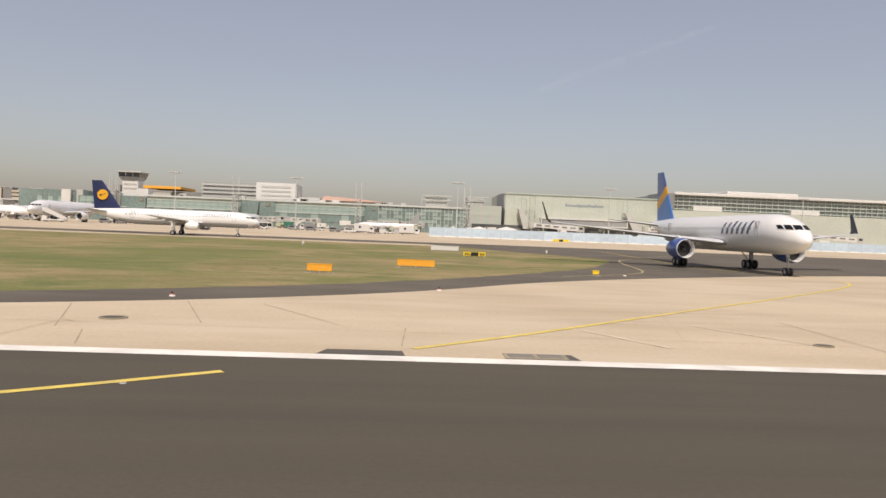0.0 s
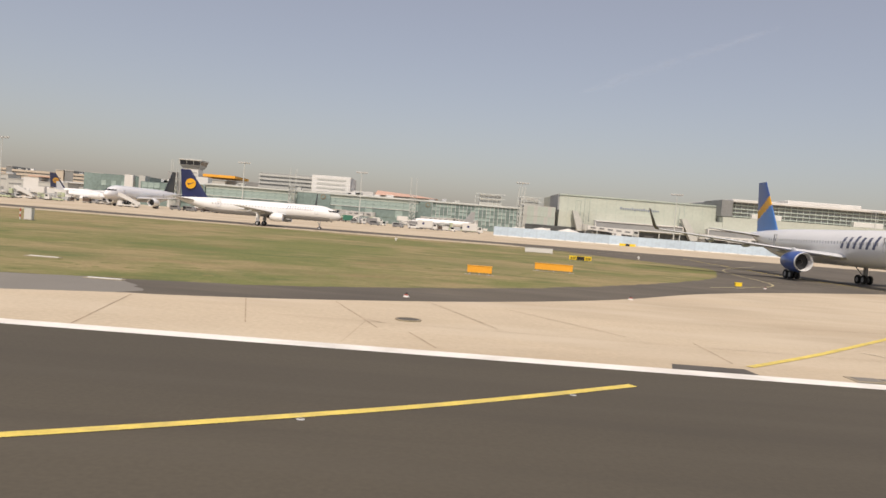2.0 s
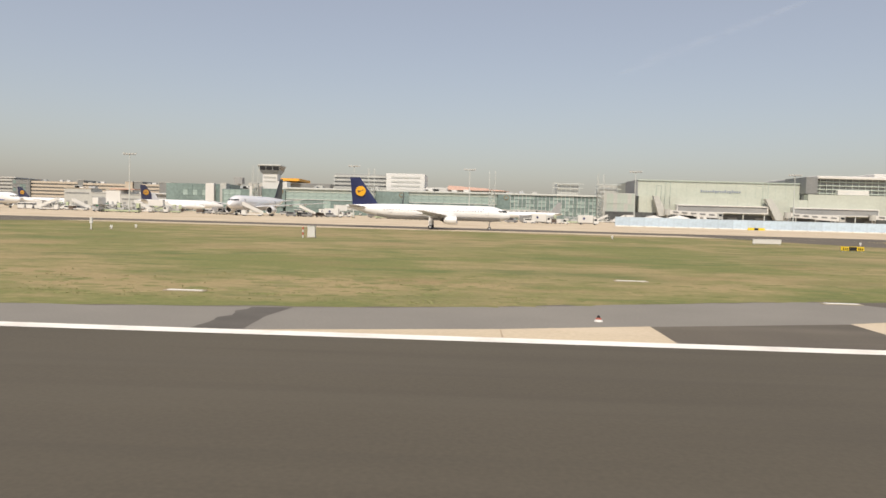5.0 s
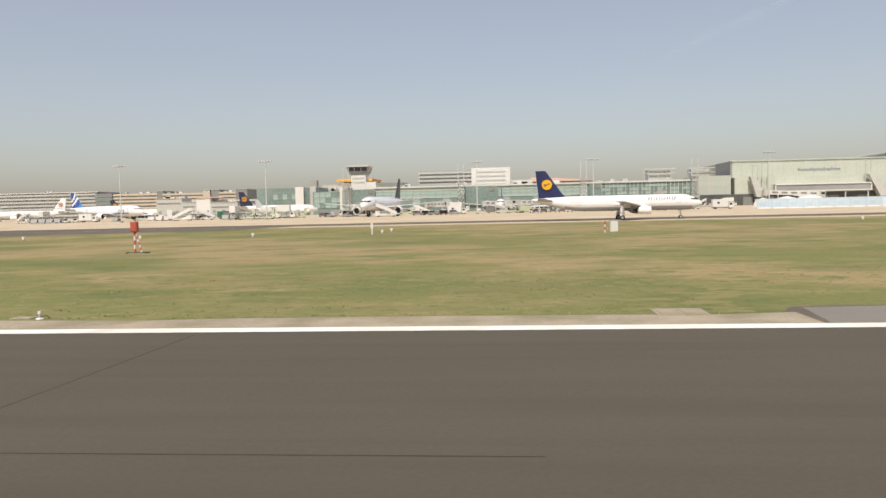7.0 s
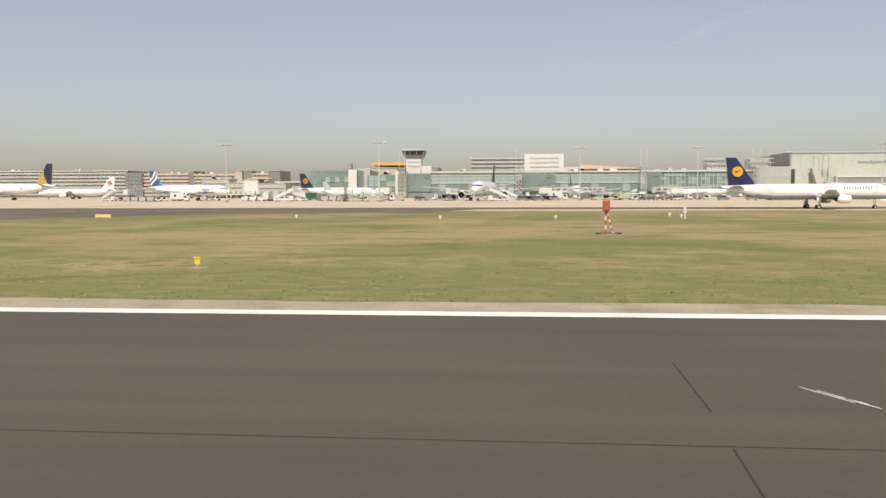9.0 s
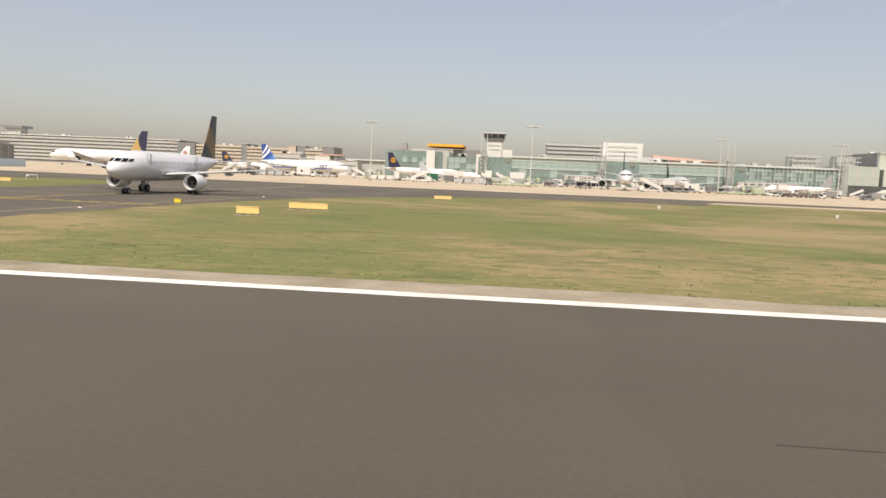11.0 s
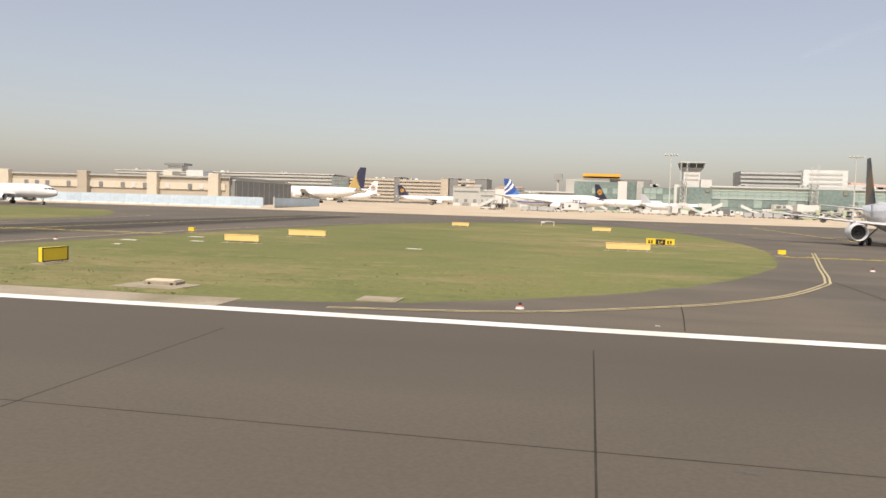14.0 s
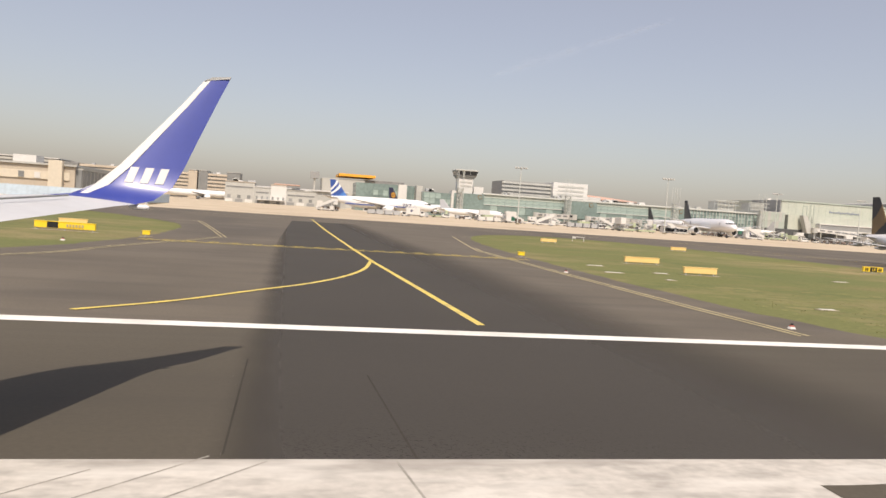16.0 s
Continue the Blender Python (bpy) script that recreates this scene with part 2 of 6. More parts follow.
M_TAN = mat("tan_render", (0.45, 0.39, 0.31), 0.8, var=0.08, scale=0.1, fine=1.5)
M_CREAM = mat("cream_render", (0.60, 0.54, 0.43), 0.8, var=0.06, scale=0.1, fine=1.5)
M_BEIGE = mat("beige_balustrade_concrete", (0.46, 0.40, 0.32), 0.8, var=0.1, scale=0.08, fine=0.7)
M_BRICK = mat("reddish_roof_tile", (0.48, 0.31, 0.24), 0.8, var=0.15)
M_ORANGE = mat("orange_roof_paint", (0.75, 0.36, 0.04), 0.6, var=0.06)
M_HOARD = mat("pale_blue_hoarding_panel", (0.46, 0.56, 0.64), 0.6, var=0.16, scale=0.1, fine=0.9, rnd=0.07)
M_SIGN = mat("orange_sign_casing", (0.78, 0.36, 0.03), 0.55, var=0.07, scale=1, fine=8)
M_SIGNP = mat("pale_orange_sign_casing", (0.82, 0.57, 0.22), 0.55, var=0.07, scale=1, fine=8)
M_SIGNY = mat("yellow_sign_face", (0.85, 0.60, 0.03), 0.5, var=0.06)
M_BLACK = mat("black_sign_face", (0.015, 0.015, 0.015), 0.5, var=0.1)
M_STEEL = mat("galvanised_steel", (0.45, 0.46, 0.46), 0.5, metal=0.3, var=0.1)
M_VWHITE = mat("white_vehicle_paint", (0.62, 0.61, 0.58), 0.35, var=0.05, rnd=0.06)
M_VGREY = mat("grey_vehicle_paint", (0.22, 0.22, 0.22), 0.4, var=0.1, rnd=0.3)
M_VGREEN = mat("pale_green_vehicle_paint", (0.40, 0.45, 0.30), 0.5, var=0.1)
M_SIGNB = mat("grey_blue_sign_paint", (0.23, 0.26, 0.31), 0.6, var=0.1)
M_DGOLD = mat("dull_gold_livery_paint", (0.42, 0.29, 0.10), 0.5, var=0.05)
# dark grey cladding lightened: distance haze mixed into the colour
M_FARD = mat("hazed_grey_cladding", (0.27, 0.275, 0.27), 0.6, var=0.12, scale=0.06, fine=0.6)
M_DULLO = mat("dull_amber_livery_paint", (0.20, 0.13, 0.06), 0.45, var=0.1)
M_LOAD = mat("mixed_luggage", (0.10, 0.075, 0.06), 0.8, var=0.5, scale=1.5, fine=5, rnd=0.5)
M_DGREEN = mat("dark_green_container_paint", (0.03, 0.14, 0.09), 0.5, var=0.1)


# ---------------------------------------------------------------- mesh helpers
def obj(name, bm, material, parent=None, label="", smooth=False):
    me = bpy.data.meshes.new(name)
    bmesh.ops.recalc_face_normals(bm, faces=bm.faces)
    bm.to_mesh(me)
    bm.free()
    for m in material if isinstance(material, (list, tuple)) else [material]:
        me.materials.append(m)
    if smooth:
        me.shade_smooth()
        me.set_sharp_from_angle(angle=radians(40))
    ob = new(name, me)
    if parent:
        ob.parent = parent
    if label:
        tagged(ob, label)
    return ob


def part(name, bm, material, parent, label="", smooth=False):
    return obj(name, bm, material, parent, label, smooth)


def thing(name, label, category, group="", m=None, kind=""):
    ob = new(name)
    ob.empty_display_size = 0.3
    tagged(ob, label, category, group, kind)
    if m is not None:
        ob.matrix_world = m
    return ob


def box(bm, x0, x1, y0, y1, z0, z1, mi=0, bevel=0.0):
    r = bmesh.ops.create_cube(bm, size=1, matrix=Matrix.LocRotScale(((x0 + x1) / 2, (y0 + y1) / 2, (z0 + z1) / 2), None, (abs(x1 - x0), abs(y1 - y0), abs(z1 - z0))))
    fs = {f for v in r["verts"] for f in v.link_faces}
    for f in fs:
        f.material_index = mi
    if bevel:
        es = list({e for v in r["verts"] for e in v.link_edges})
        bmesh.ops.bevel(bm, geom=es, offset=bevel, segments=1, affect="EDGES", profile=0.5)
    return bm


def boxm(x0, x1, y0, y1, z0, z1, bevel=0.0):
    return box(bmesh.new(), x0, x1, y0, y1, z0, z1, 0, bevel)


def tube(bm, p, q, r0, r1=None, n=8):
    p, q = Vector(p), Vector(q)
    d = q - p
    m = Matrix.Translation((p + q) / 2) @ d.to_track_quat("Z", "Y").to_matrix().to_4x4()
    bmesh.ops.create_cone(bm, cap_ends=True, segments=n, radius1=r0, radius2=r0 if r1 is None else r1, depth=d.length, matrix=m)
    return bm


def loft(rings, mi=0, caps=True, bm=None, closed=True):
    """Skin a list of rings (equal point counts) into a tube."""
    bm = bm or bmesh.new()
    vs = [[bm.verts.new(p) for p in r] for r in rings]
    for a, b in zip(vs, vs[1:]):
        k = len(a)
        for i in range(k if closed else k - 1):
            f = bm.faces.new((a[i], a[(i + 1) % k], b[(i + 1) % k], b[i]))
            f.material_index = mi
    if caps:
        for r in (vs[0], vs[-1]):
            bm.faces.new(r).material_index = mi
    return bm


def lathe(prof, axis_m, n=24, mi=0, bm=None):
    """Turn (x, r) pairs round the x axis."""
    rings = []
    for x, r in prof:
        rings.append([axis_m @ Vector((x, r * math.cos(2 * math.pi * k / n), r * math.sin(2 * math.pi * k / n))) for k in range(n)])
    return loft(rings, mi, False, bm)


def sheet(name, pts, z, material, label, category, kind="structure", parent=None):
    bm = bmesh.new()
    vs = [bm.verts.new((x, y, z)) for x, y in pts]
    es = [bm.edges.new((a, b)) for a, b in zip(vs, vs[1:] + vs[:1])]
    bmesh.ops.triangle_fill(bm, use_beauty=True, use_dissolve=False, edges=es)
    for f in bm.faces:
        if f.normal.z < 0:
            f.normal_flip()
    me = bpy.data.meshes.new(name)
    bm.to_mesh(me)
    bm.free()
    me.materials.append(material)
    ob = new(name, me)
    if parent:
        ob.parent = parent
        return ob
    return tagged(ob, label, category, kind=kind)


def zg(y):
    """Height of the apron, which rises a metre between the taxiway and the stands."""
    return max(0.008, min(1.0, (y - 230) * 0.99 / 84))


def smoothed(pts, n=6):
    """Catmull-Rom through the points."""
    out = []
    P = [Vector((*p, 0)) for p in pts]
    for i in range(len(P) - 1):
        a, b, c, d = P[max(i - 1, 0)], P[i], P[i + 1], P[min(i + 2, len(P) - 1)]
        for k in range(n):
            t = k / n
            v = 0.5 * (2 * b + (c - a) * t + (2 * a - 5 * b + 4 * c - d) * t * t + (3 * b - a - 3 * c + d) * t ** 3)
            out.append((v.x, v.y))
    return out + [tuple(pts[-1])]


def ragged(pts, amp=0.3, step=1.2, seed=0):
    """Break a line into short pieces with an uneven, grown-over edge."""
    r, out = random.Random(seed), [pts[0]]
    for (ax, ay), (bx, by) in zip(pts, pts[1:]):
        d = math.hypot(bx - ax, by - ay)
        n = max(1, int(d / step))
        for k in range(1, n + 1):
            q = k / n
            j = amp * noise.noise((ax + (bx - ax) * q * 0.9, (ay + (by - ay) * q) * 0.9, seed)) + r.uniform(-0.3, 0.3) * amp
            out.append((ax + (bx - ax) * q - (by - ay) / d * j, ay + (by - ay) * q + (bx - ax) / d * j))
    return out[:-1] + [pts[-1]]


def ribbon(bm, pts, w, z):
    """A flat painted line of width w along the points."""
    P = [Vector((*p, 0)) for p in pts]
    prev = None
    for i, p in enumerate(P):
        d = (P[min(i + 1, len(P) - 1)] - P[max(i - 1, 0)]).normalized()
        nrm = Vector((-d.y, d.x, 0)) * w / 2
        cur = (bm.verts.new((p.x + nrm.x, p.y + nrm.y, z)), bm.verts.new((p.x - nrm.x, p.y - nrm.y, z)))
        if prev:
            f = bm.faces.new((prev[0], prev[1], cur[1], cur[0]))
        prev = cur
    return bm


def marking(name, lines, w, material, label, category="marking", z=0.032):
    bm = bmesh.new()
    for l in lines:
        ribbon(bm, l, w, z)
    bmesh.ops.recalc_face_normals(bm, faces=bm.faces)
    for f in bm.faces:
        if f.normal.z < 0:
            f.normal_flip()
    me = bpy.data.meshes.new(name)
    bm.to_mesh(me)
    bm.free()
    me.materials.append(material)
    return tagged(new(name, me), label, category, kind="structure")


# ---------------------------------------------------------------- ground
bm = bmesh.new()
# one sheet out to the horizon, finer cells near the runway
gx = [-5000, -2500, -1200] + list(range(-700, 501, 25)) + [1200, 2500, 5000]
gy = [-3000, -800, -200] + list(range(-60, 261, 20)) + [600, 1500, 4800]
gv = [[bm.verts.new((x, y, 0)) for x in gx] for y in gy]
for j in range(len(gy) - 1):
    for i in range(len(gx) - 1):
        bm.faces.new((gv[j][i], gv[j][i + 1], gv[j + 1][i + 1], gv[j + 1][i]))
tagged(obj("ground", bm, M_GRASS), "dry mown airfield grass with brown patches", "grass", kind="structure")

sheet("runway", [(-1500, -34), (1500, -34), (1500, 25.2), (-1500, 25.2)], 0.020, M_ASPH, "dark brown-grey asphalt runway", "runway")
# paler length of runway between the two taxiways, window glare put into its colour
for k, (x0, x1, c) in enumerate(((-318.6, -176, (0.081, 0.0685, 0.0505)), (-317.2, -192, (0.087, 0.0735, 0.0545)))):
    m_glare = mat("glare_paled_asphalt", c, 0.85, var=0.17, scale=0.06, fine=11, bump=0.10, stain=((0.064, 0.054, 0.041), 0.09, 0.7, (0.10, 1, 1)))
    sheet("runway_section", ragged([(x0, -34), (x0 + 0.5, 25.2)], 0.5, 2.0, 11 + k) + ragged([(x1, 25.2), (x1, -34)], 0.8, 2.0, 13 + k), 0.0205 + 0.0004 * k, m_glare, "runway length with pale glare put into its asphalt colour", "runway")
# aprons and taxiways
bm = bmesh.new()
av = [[bm.verts.new((x, y, z)) for x in (-1500, 1500)] for y, z in ((212, 0.008), (230, 0.008), (314, 1.0), (1400, 1.0))]
for p, q in zip(av, av[1:]):
    bm.faces.new((p[0], p[1], q[1], q[0]))
tagged(obj("apron", bm, M_CONC), "sandy beige concrete terminal apron", "apron", kind="structure")
sheet("taxiway", [(-1500, 168), (-152, 168), (-142, 198), (8, 198), (22, 168), (1500, 168), (1500, 228), (-1500, 228)], 0.012, M_TAXI, "dark asphalt taxiway parallel to the runway", "taxiway")
sheet("shoulder", [(-148, 183), (16, 183), (8, 198.2), (-142, 198.2)], 0.013, M_CONC, "pale concrete shoulder beside parallel taxiway", "shoulder")
E_SIDE = ragged(smoothed([(-74.3, 25.2), (-73.8, 29.4), (-66, 30.0), (-56, 31.4), (-49, 32.8), (-41.6, 35.3), (-34, 38.2), (-27, 40.4), (-20.6, 42.0), (-13.6, 46.4), (-4.2, 54.4), (4.5, 64.4), (14.2, 77.5), (23.8, 93.2), (30.4, 109.4), (35.8, 127.5), (32.0, 139.6), (18, 168)]), 0.45, 1.2, 1)
sheet("taxiway", E_SIDE + [(400, 168), (400, 25.2)], 0.010, M_TAXI, "dark asphalt taxiway curving towards the runway", "taxiway")
sheet("apron", [(-30.5, 25.2)] + smoothed([(-30.4, 31.7), (-24.4, 34.3), (-22.0, 34.9), (-16.0, 37.4), (-7.3, 42.7), (1.7, 50.6), (12.6, 63.7), (27.7, 76.6), (55.0, 94.7), (91.5, 110.1), (200, 142)]) + [(400, 142), (400, 25.2)], 0.016, M_CONC, "sandy beige concrete apron beside the runway", "apron")
sheet("shoulder", [(-74, 25.2), (-73.5, 29.2)] + ragged(smoothed([(-66, 29.8), (-56, 31.2), (-49, 32.6), (-41.6, 35.1), (-34, 38.0), (-27.4, 40.1), (-25.4, 38.8), (-23.6, 35.6)]), 0.3, 1.0, 8) + [(-24.4, 34.3), (-30.4, 31.5), (-39.2, 29.0), (-45, 27.25), (-54.2, 25.2)], 0.0135, M_SHOULD, "grey asphalt runway shoulder", "shoulder")
sheet("shoulder", [(-54.2, 25.2), (-45, 27.25), (-39.2, 29.15), (-39.2, 25.2)], 0.015, M_CONC, "beige concrete runway shoulder", "shoulder")
sheet("shoulder", [(-39.2, 25.2), (-39.2, 29.05), (-30.4, 31.6), (-30.5, 25.2)], 0.0165, M_TAXI, "dark asphalt between the concrete shoulders", "shoulder")
sheet("shoulder", ragged([(-55.6, 25.2), (-55.4, 28), (-55.2, 31.2)], 0.35, 0.6, 9) + [(-53.5, 31.5), (-53.9, 28.6), (-53.8, 25.4)], 0.017, M_TAR, "dark asphalt repair across the shoulder", "repair patch")
R_SIDE = ragged(smoothed([(-229.6, 25.2), (-229.4, 38.7), (-229.4, 52), (-228.6, 71), (-226, 95), (-220, 118), (-211, 138), (-195, 154), (-170, 164), (-145, 168)]), 0.45, 1.2, 2)
I_RIGHT = ragged(smoothed([(-292, 168), (-277, 156), (-271, 142), (-266.5, 120), (-264.6, 98), (-265, 80), (-268.6, 60), (-274, 46), (-281, 36), (-288, 30), (-297, 26.5), (-303, 25.2)]), 0.45, 1.2, 3)
sheet("taxiway", R_SIDE + I_RIGHT, 0.010, M_TAXI, "dark asphalt taxiway entering the runway", "taxiway")
I_LEFT = ragged(smoothed([(-323.2, 25.2), (-324.4, 33), (-324.8, 40), (-324.7, 56), (-323.6, 80), (-321.8, 102), (-317, 128), (-308, 150), (-296, 162), (-280, 168)]), 0.45, 1.2, 4)
G_LEFT = ragged(smoothed([(-420, 168), (-395, 158), (-380, 142), (-367, 120), (-362.0, 104), (-361.0, 84), (-362, 68), (-365.4, 53), (-373, 41), (-386, 31), (-402, 25.2)]), 0.45, 1.2, 5)
sheet("taxiway", I_LEFT + G_LEFT, 0.010, M_TAXI, "dark asphalt taxiway joining the runway", "taxiway")
for x0, x1 in ((-226.5, -74.2), (-322.6, -296.0)):
    n = int((x1 - x0) / 3)
    edge = [(x0 + (x1 - x0) * k / n, 27.5 + 0.35 * noise.noise((k * 0.6, x0, 0)) + (0.25 if k % 7 else 0.0)) for k in range(n + 1)]
    sheet("shoulder", [(x1, 25.2), (x0, 25.2)] + edge, 0.014, M_LIP, "weathered beige concrete strip along the runway edge", "shoulder")
sheet("shoulder", ragged([(-229.9, 25.2), (-229.7, 28.4), (-228.4, 29.2), (-226.6, 28.6), (-224.5, 28.6), (-222.5, 28.2), (-219, 27.4)], 0.2, 0.6, 17) + [(-219, 25.2)], 0.018, mat("broken_pale_concrete", (0.44, 0.385, 0.30), 0.9, var=0.22, scale=0.6, fine=6, bump=0.3, stain=((0.24, 0.21, 0.13), 0.5, 0.6)), "cracked concrete corner beside the taxiway", "shoulder")

def strip_mat(x0, x1, left, right):
    """Darker asphalt that feathers out towards its long sides."""
    m = mat("darker_asphalt", (0.050, 0.0445, 0.037), 0.85, var=0.16, scale=0.1, fine=14, bump=0.25)
    N, Lk = m.node_tree.nodes, m.node_tree.links
    tc, sp, nz = N.new("ShaderNodeTexCoord"), N.new("ShaderNodeSeparateXYZ"), N.new("ShaderNodeTexNoise")
    nz.inputs["Scale"].default_value, nz.inputs["Detail"].default_value = 0.35, 5
    Lk.new(tc.outputs["Object"], sp.inputs[0])
    Lk.new(tc.outputs["Object"], nz.inputs["Vector"])
    wob = N.new("ShaderNodeMath")
    wob.operation = "MULTIPLY_ADD"
    Lk.new(nz.outputs["Fac"], wob.inputs[0])
    wob.inputs[1].default_value = 0.5
    Lk.new(sp.outputs["X"], wob.inputs[2])
    mul = N.new("ShaderNodeMath")
    mul.operation = "MULTIPLY"
    for k, (a0, a1, q0, q1) in enumerate(((x0 + 0.25, x0 + 0.25 + left, 0.0, 0.8), (x1 + 0.25 - right, x1 + 0.25, 1.0, 0.0))):
        r = N.new("ShaderNodeMapRange")
        r.interpolation_type = "SMOOTHSTEP"
        for nm, q in (("From Min", a0), ("From Max", a1), ("To Min", q0), ("To Max", q1)):
            r.inputs[nm].default_value = q
        Lk.new(wob.outputs[0], r.inputs["Value"])
        Lk.new(r.outputs[0], mul.inputs[k])
    Lk.new(mul.outputs[0], N["Principled BSDF"].inputs["Alpha"])
    return m


sheet("dark_strip", [(-350.5, 11.85), (-330.0, 11.85), (-328.5, 168), (-347.5, 168)], 0.0214, strip_mat(-349.6, -332.0, 1.5, 7.0), "darker asphalt strip across runway and taxiway", "asphalt strip")

# painted lines
marking("runway_edge_line", [[(-1500, 24.75), (1500, 24.75)]], 0.9, M_WLINE, "long white painted runway edge line")
marking("taxi_line", [smoothed([(-26, 9.4), (-22.9, 10.95), (-20.2, 12.3), (-17.3, 13.8), (-14.5, 15.4), (-11.0, 17.5), (-8.0, 19.55), (-4.7, 22.0)], 4)], 0.32, M_YLINE, "yellow lead-off line on the runway")
marking("taxi_line", [smoothed([(0.6, 26.8), (5.1, 31.1), (10.4, 36.6), (17.7, 44.2), (29.2, 56.1), (42.0, 70.0), (48.1, 78.6), (49.4, 84.0), (47.8, 95.0), (44.6, 114.5), (52, 190)], 5)], 0.30, M_YLINE, "yellow taxi line across the concrete apron")
marking("taxi_line", [[(8.0, 33.0), (10.2, 28.6)], [(13.9, 36.0), (17.1, 30.2)]], 0.22, M_PALEL, "thin pale painted lines on concrete")
marking("taxi_line", [smoothed([(16.1, 73.0), (26.7, 83.6), (30.8, 95.2), (33.7, 111.6), (39.8, 130.9), (60, 166)], 5), [(29.9, 93.6), (58.3, 94.4)]], 0.25, M_YFADE, "faded yellow taxiway edge line")
marking("taxi_line", [smoothed([(-277.7, 11.9), (-276.6, 12.6), (-272.1, 16.4), (-268, 19.6), (-264.0, 22.9)], 4)], 0.30, M_YLINE, "yellow lead-on line on the runway")
marking("taxi_line", [smoothed([(-261.2, 26.2), (-255.7, 33.0), (-250.3, 43.1), (-247.3, 53.9), (-246.2, 64), (-245.6, 83), (-245.2, 110), (-245, 188)], 5)], 0.32, M_YLINE, "yellow taxi line curving to the runway")
def holding(x0, x1, y0, y1):
    """Two solid bars and two broken ones across the taxiway."""
    rows = [[(x0, y0 + d), (x1, y1 + d)] for d in (0.0, 0.6)]
    n = int((x1 - x0) / 1.8)
    for d in (1.2, 1.8):
        for k in range(n):
            p, q = k / n, (k + 0.5) / n
            rows.append([(x0 + (x1 - x0) * p, y0 + (y1 - y0) * p + d), (x0 + (x1 - x0) * q, y0 + (y1 - y0) * q + d)])
    marking("holding_line", rows, 0.22, M_YLINE, "yellow solid and broken holding position line")


holding(-265.2, -229.3, 71.4, 71.6)
marking("taxi_line", [[(-268, 133), (-222, 134.6)], [(-500, 190), (100, 190)]], 0.5, M_YFADE, "faded yellow centre line of taxiway")
def edge_pair(pts, label, gap=0.27, w=0.13, n=5):
    """Two close parallel lines along the taxiway edge."""
    line = smoothed(pts, n)
    twin = []
    for i, (x, y) in enumerate(line):
        (ax, ay), (bx, by) = line[max(i - 1, 0)], line[min(i + 1, len(line) - 1)]
        d = math.hypot(bx - ax, by - ay)
        twin.append((x - (by - ay) / d * gap, y + (bx - ax) / d * gap))
    marking("taxi_line", [line, twin], w, M_YFADE, label)


edge_pair([(-233.3, 29.3), (-232.7, 50), (-231.8, 71), (-230.0, 92), (-228.6, 104)], "faded double yellow taxiway edge line", gap=0.40)
edge_pair([(-260.4, 80.4), (-262.5, 71.7), (-265.5, 59.5), (-267.3, 51.8), (-268.3, 48.0), (-269.2, 45.3), (-272.7, 38.6), (-276.1, 34.4), (-279.0, 31.8), (-284.9, 27.9), (-292, 26.3)], "faded double yellow taxiway edge line", gap=-0.27)
holding(-360.8, -325.2, 68.4, 69.9)
marking("taxi_line", [[(-341.1, 26.7), (-341.25, 32.6), (-341.5, 42), (-341.9, 56), (-342.15, 73), (-342.5, 120), (-342.5, 190)]], 0.31, M_YLINE, "yellow taxi centre line")
marking("taxi_line", [smoothed([(-355.2, 26.9), (-352.4, 30.1), (-349.6, 34.6), (-347.0, 38.8), (-344.9, 43.6), (-343.2, 49.5), (-342.0, 57)], 5)], 0.27, M_YLINE, "yellow taxi line curving to the runway")
marking("taxi_line", [[(-327.5, 27.0), (-327.8, 35.2), (-327.7, 56.7), (-327.5, 81.4), (-326.4, 89.0), (-320.8, 125.5)], [(-327.05, 27.1), (-327.3, 36.5), (-327.2, 56.7), (-327.0, 81.6), (-326.0, 88.6)], [(-320.6, 125.9), (-316.6, 129.0), (-311, 133)]], 0.2, M_YFADE, "faded yellow taxiway edge line")
edge_pair([(-368, 125.6), (-364.0, 125.8), (-362.0, 124), (-355.4, 83.5), (-355.2, 80.5), (-355.8, 77.5), (-357.4, 71), (-360.9, 58.5), (-362.4, 50.7), (-365.5, 45), (-372, 37)], "faded double yellow taxiway edge line", gap=0.45, n=3)
marking("joint_line", [[(-268.9, 25.5), (-268.2, 48)], [(-266.8, 19.5), (-266.7, 5)], [(-269.8, 5), (-269.7, 12.2), (-269.5, 20)], [(-330, 12.15), (-266, 12.2)], [(-190, 11.6), (-126, 11.5), (-84, 11.6)], [(-113.0, 15.6), (-113.1, 11.7)], [(-113.8, 11.4), (-113.8, 8)], [(-125.3, 17.8), (-125.35, 14), (-125.2, 11.6)], [(-95.2, 23.8), (-95.3, 20), (-95.6, 11.7)], [(-96.3, 11.5), (-96.3, 8)], [(-63.2, 8), (-63.1, 12)], [(-131.6, 8), (-131.3, 11.4)], [(-131.1, 13.4), (-130.9, 17.6)], [(-282.2, 5), (-282.2, 21.2)], [(-278.5, 33.3), (-278.8, 29.5), (-279.2, 25.6)], [(-293, 5), (-293.4, 21)], [(-349.1, 12.1), (-349.1, 19.6)], [(-345.9, 9), (-346.2, 18)]], 0.042, M_CRACK, "dark sealed joint in runway asphalt", "joint", 0.0232)
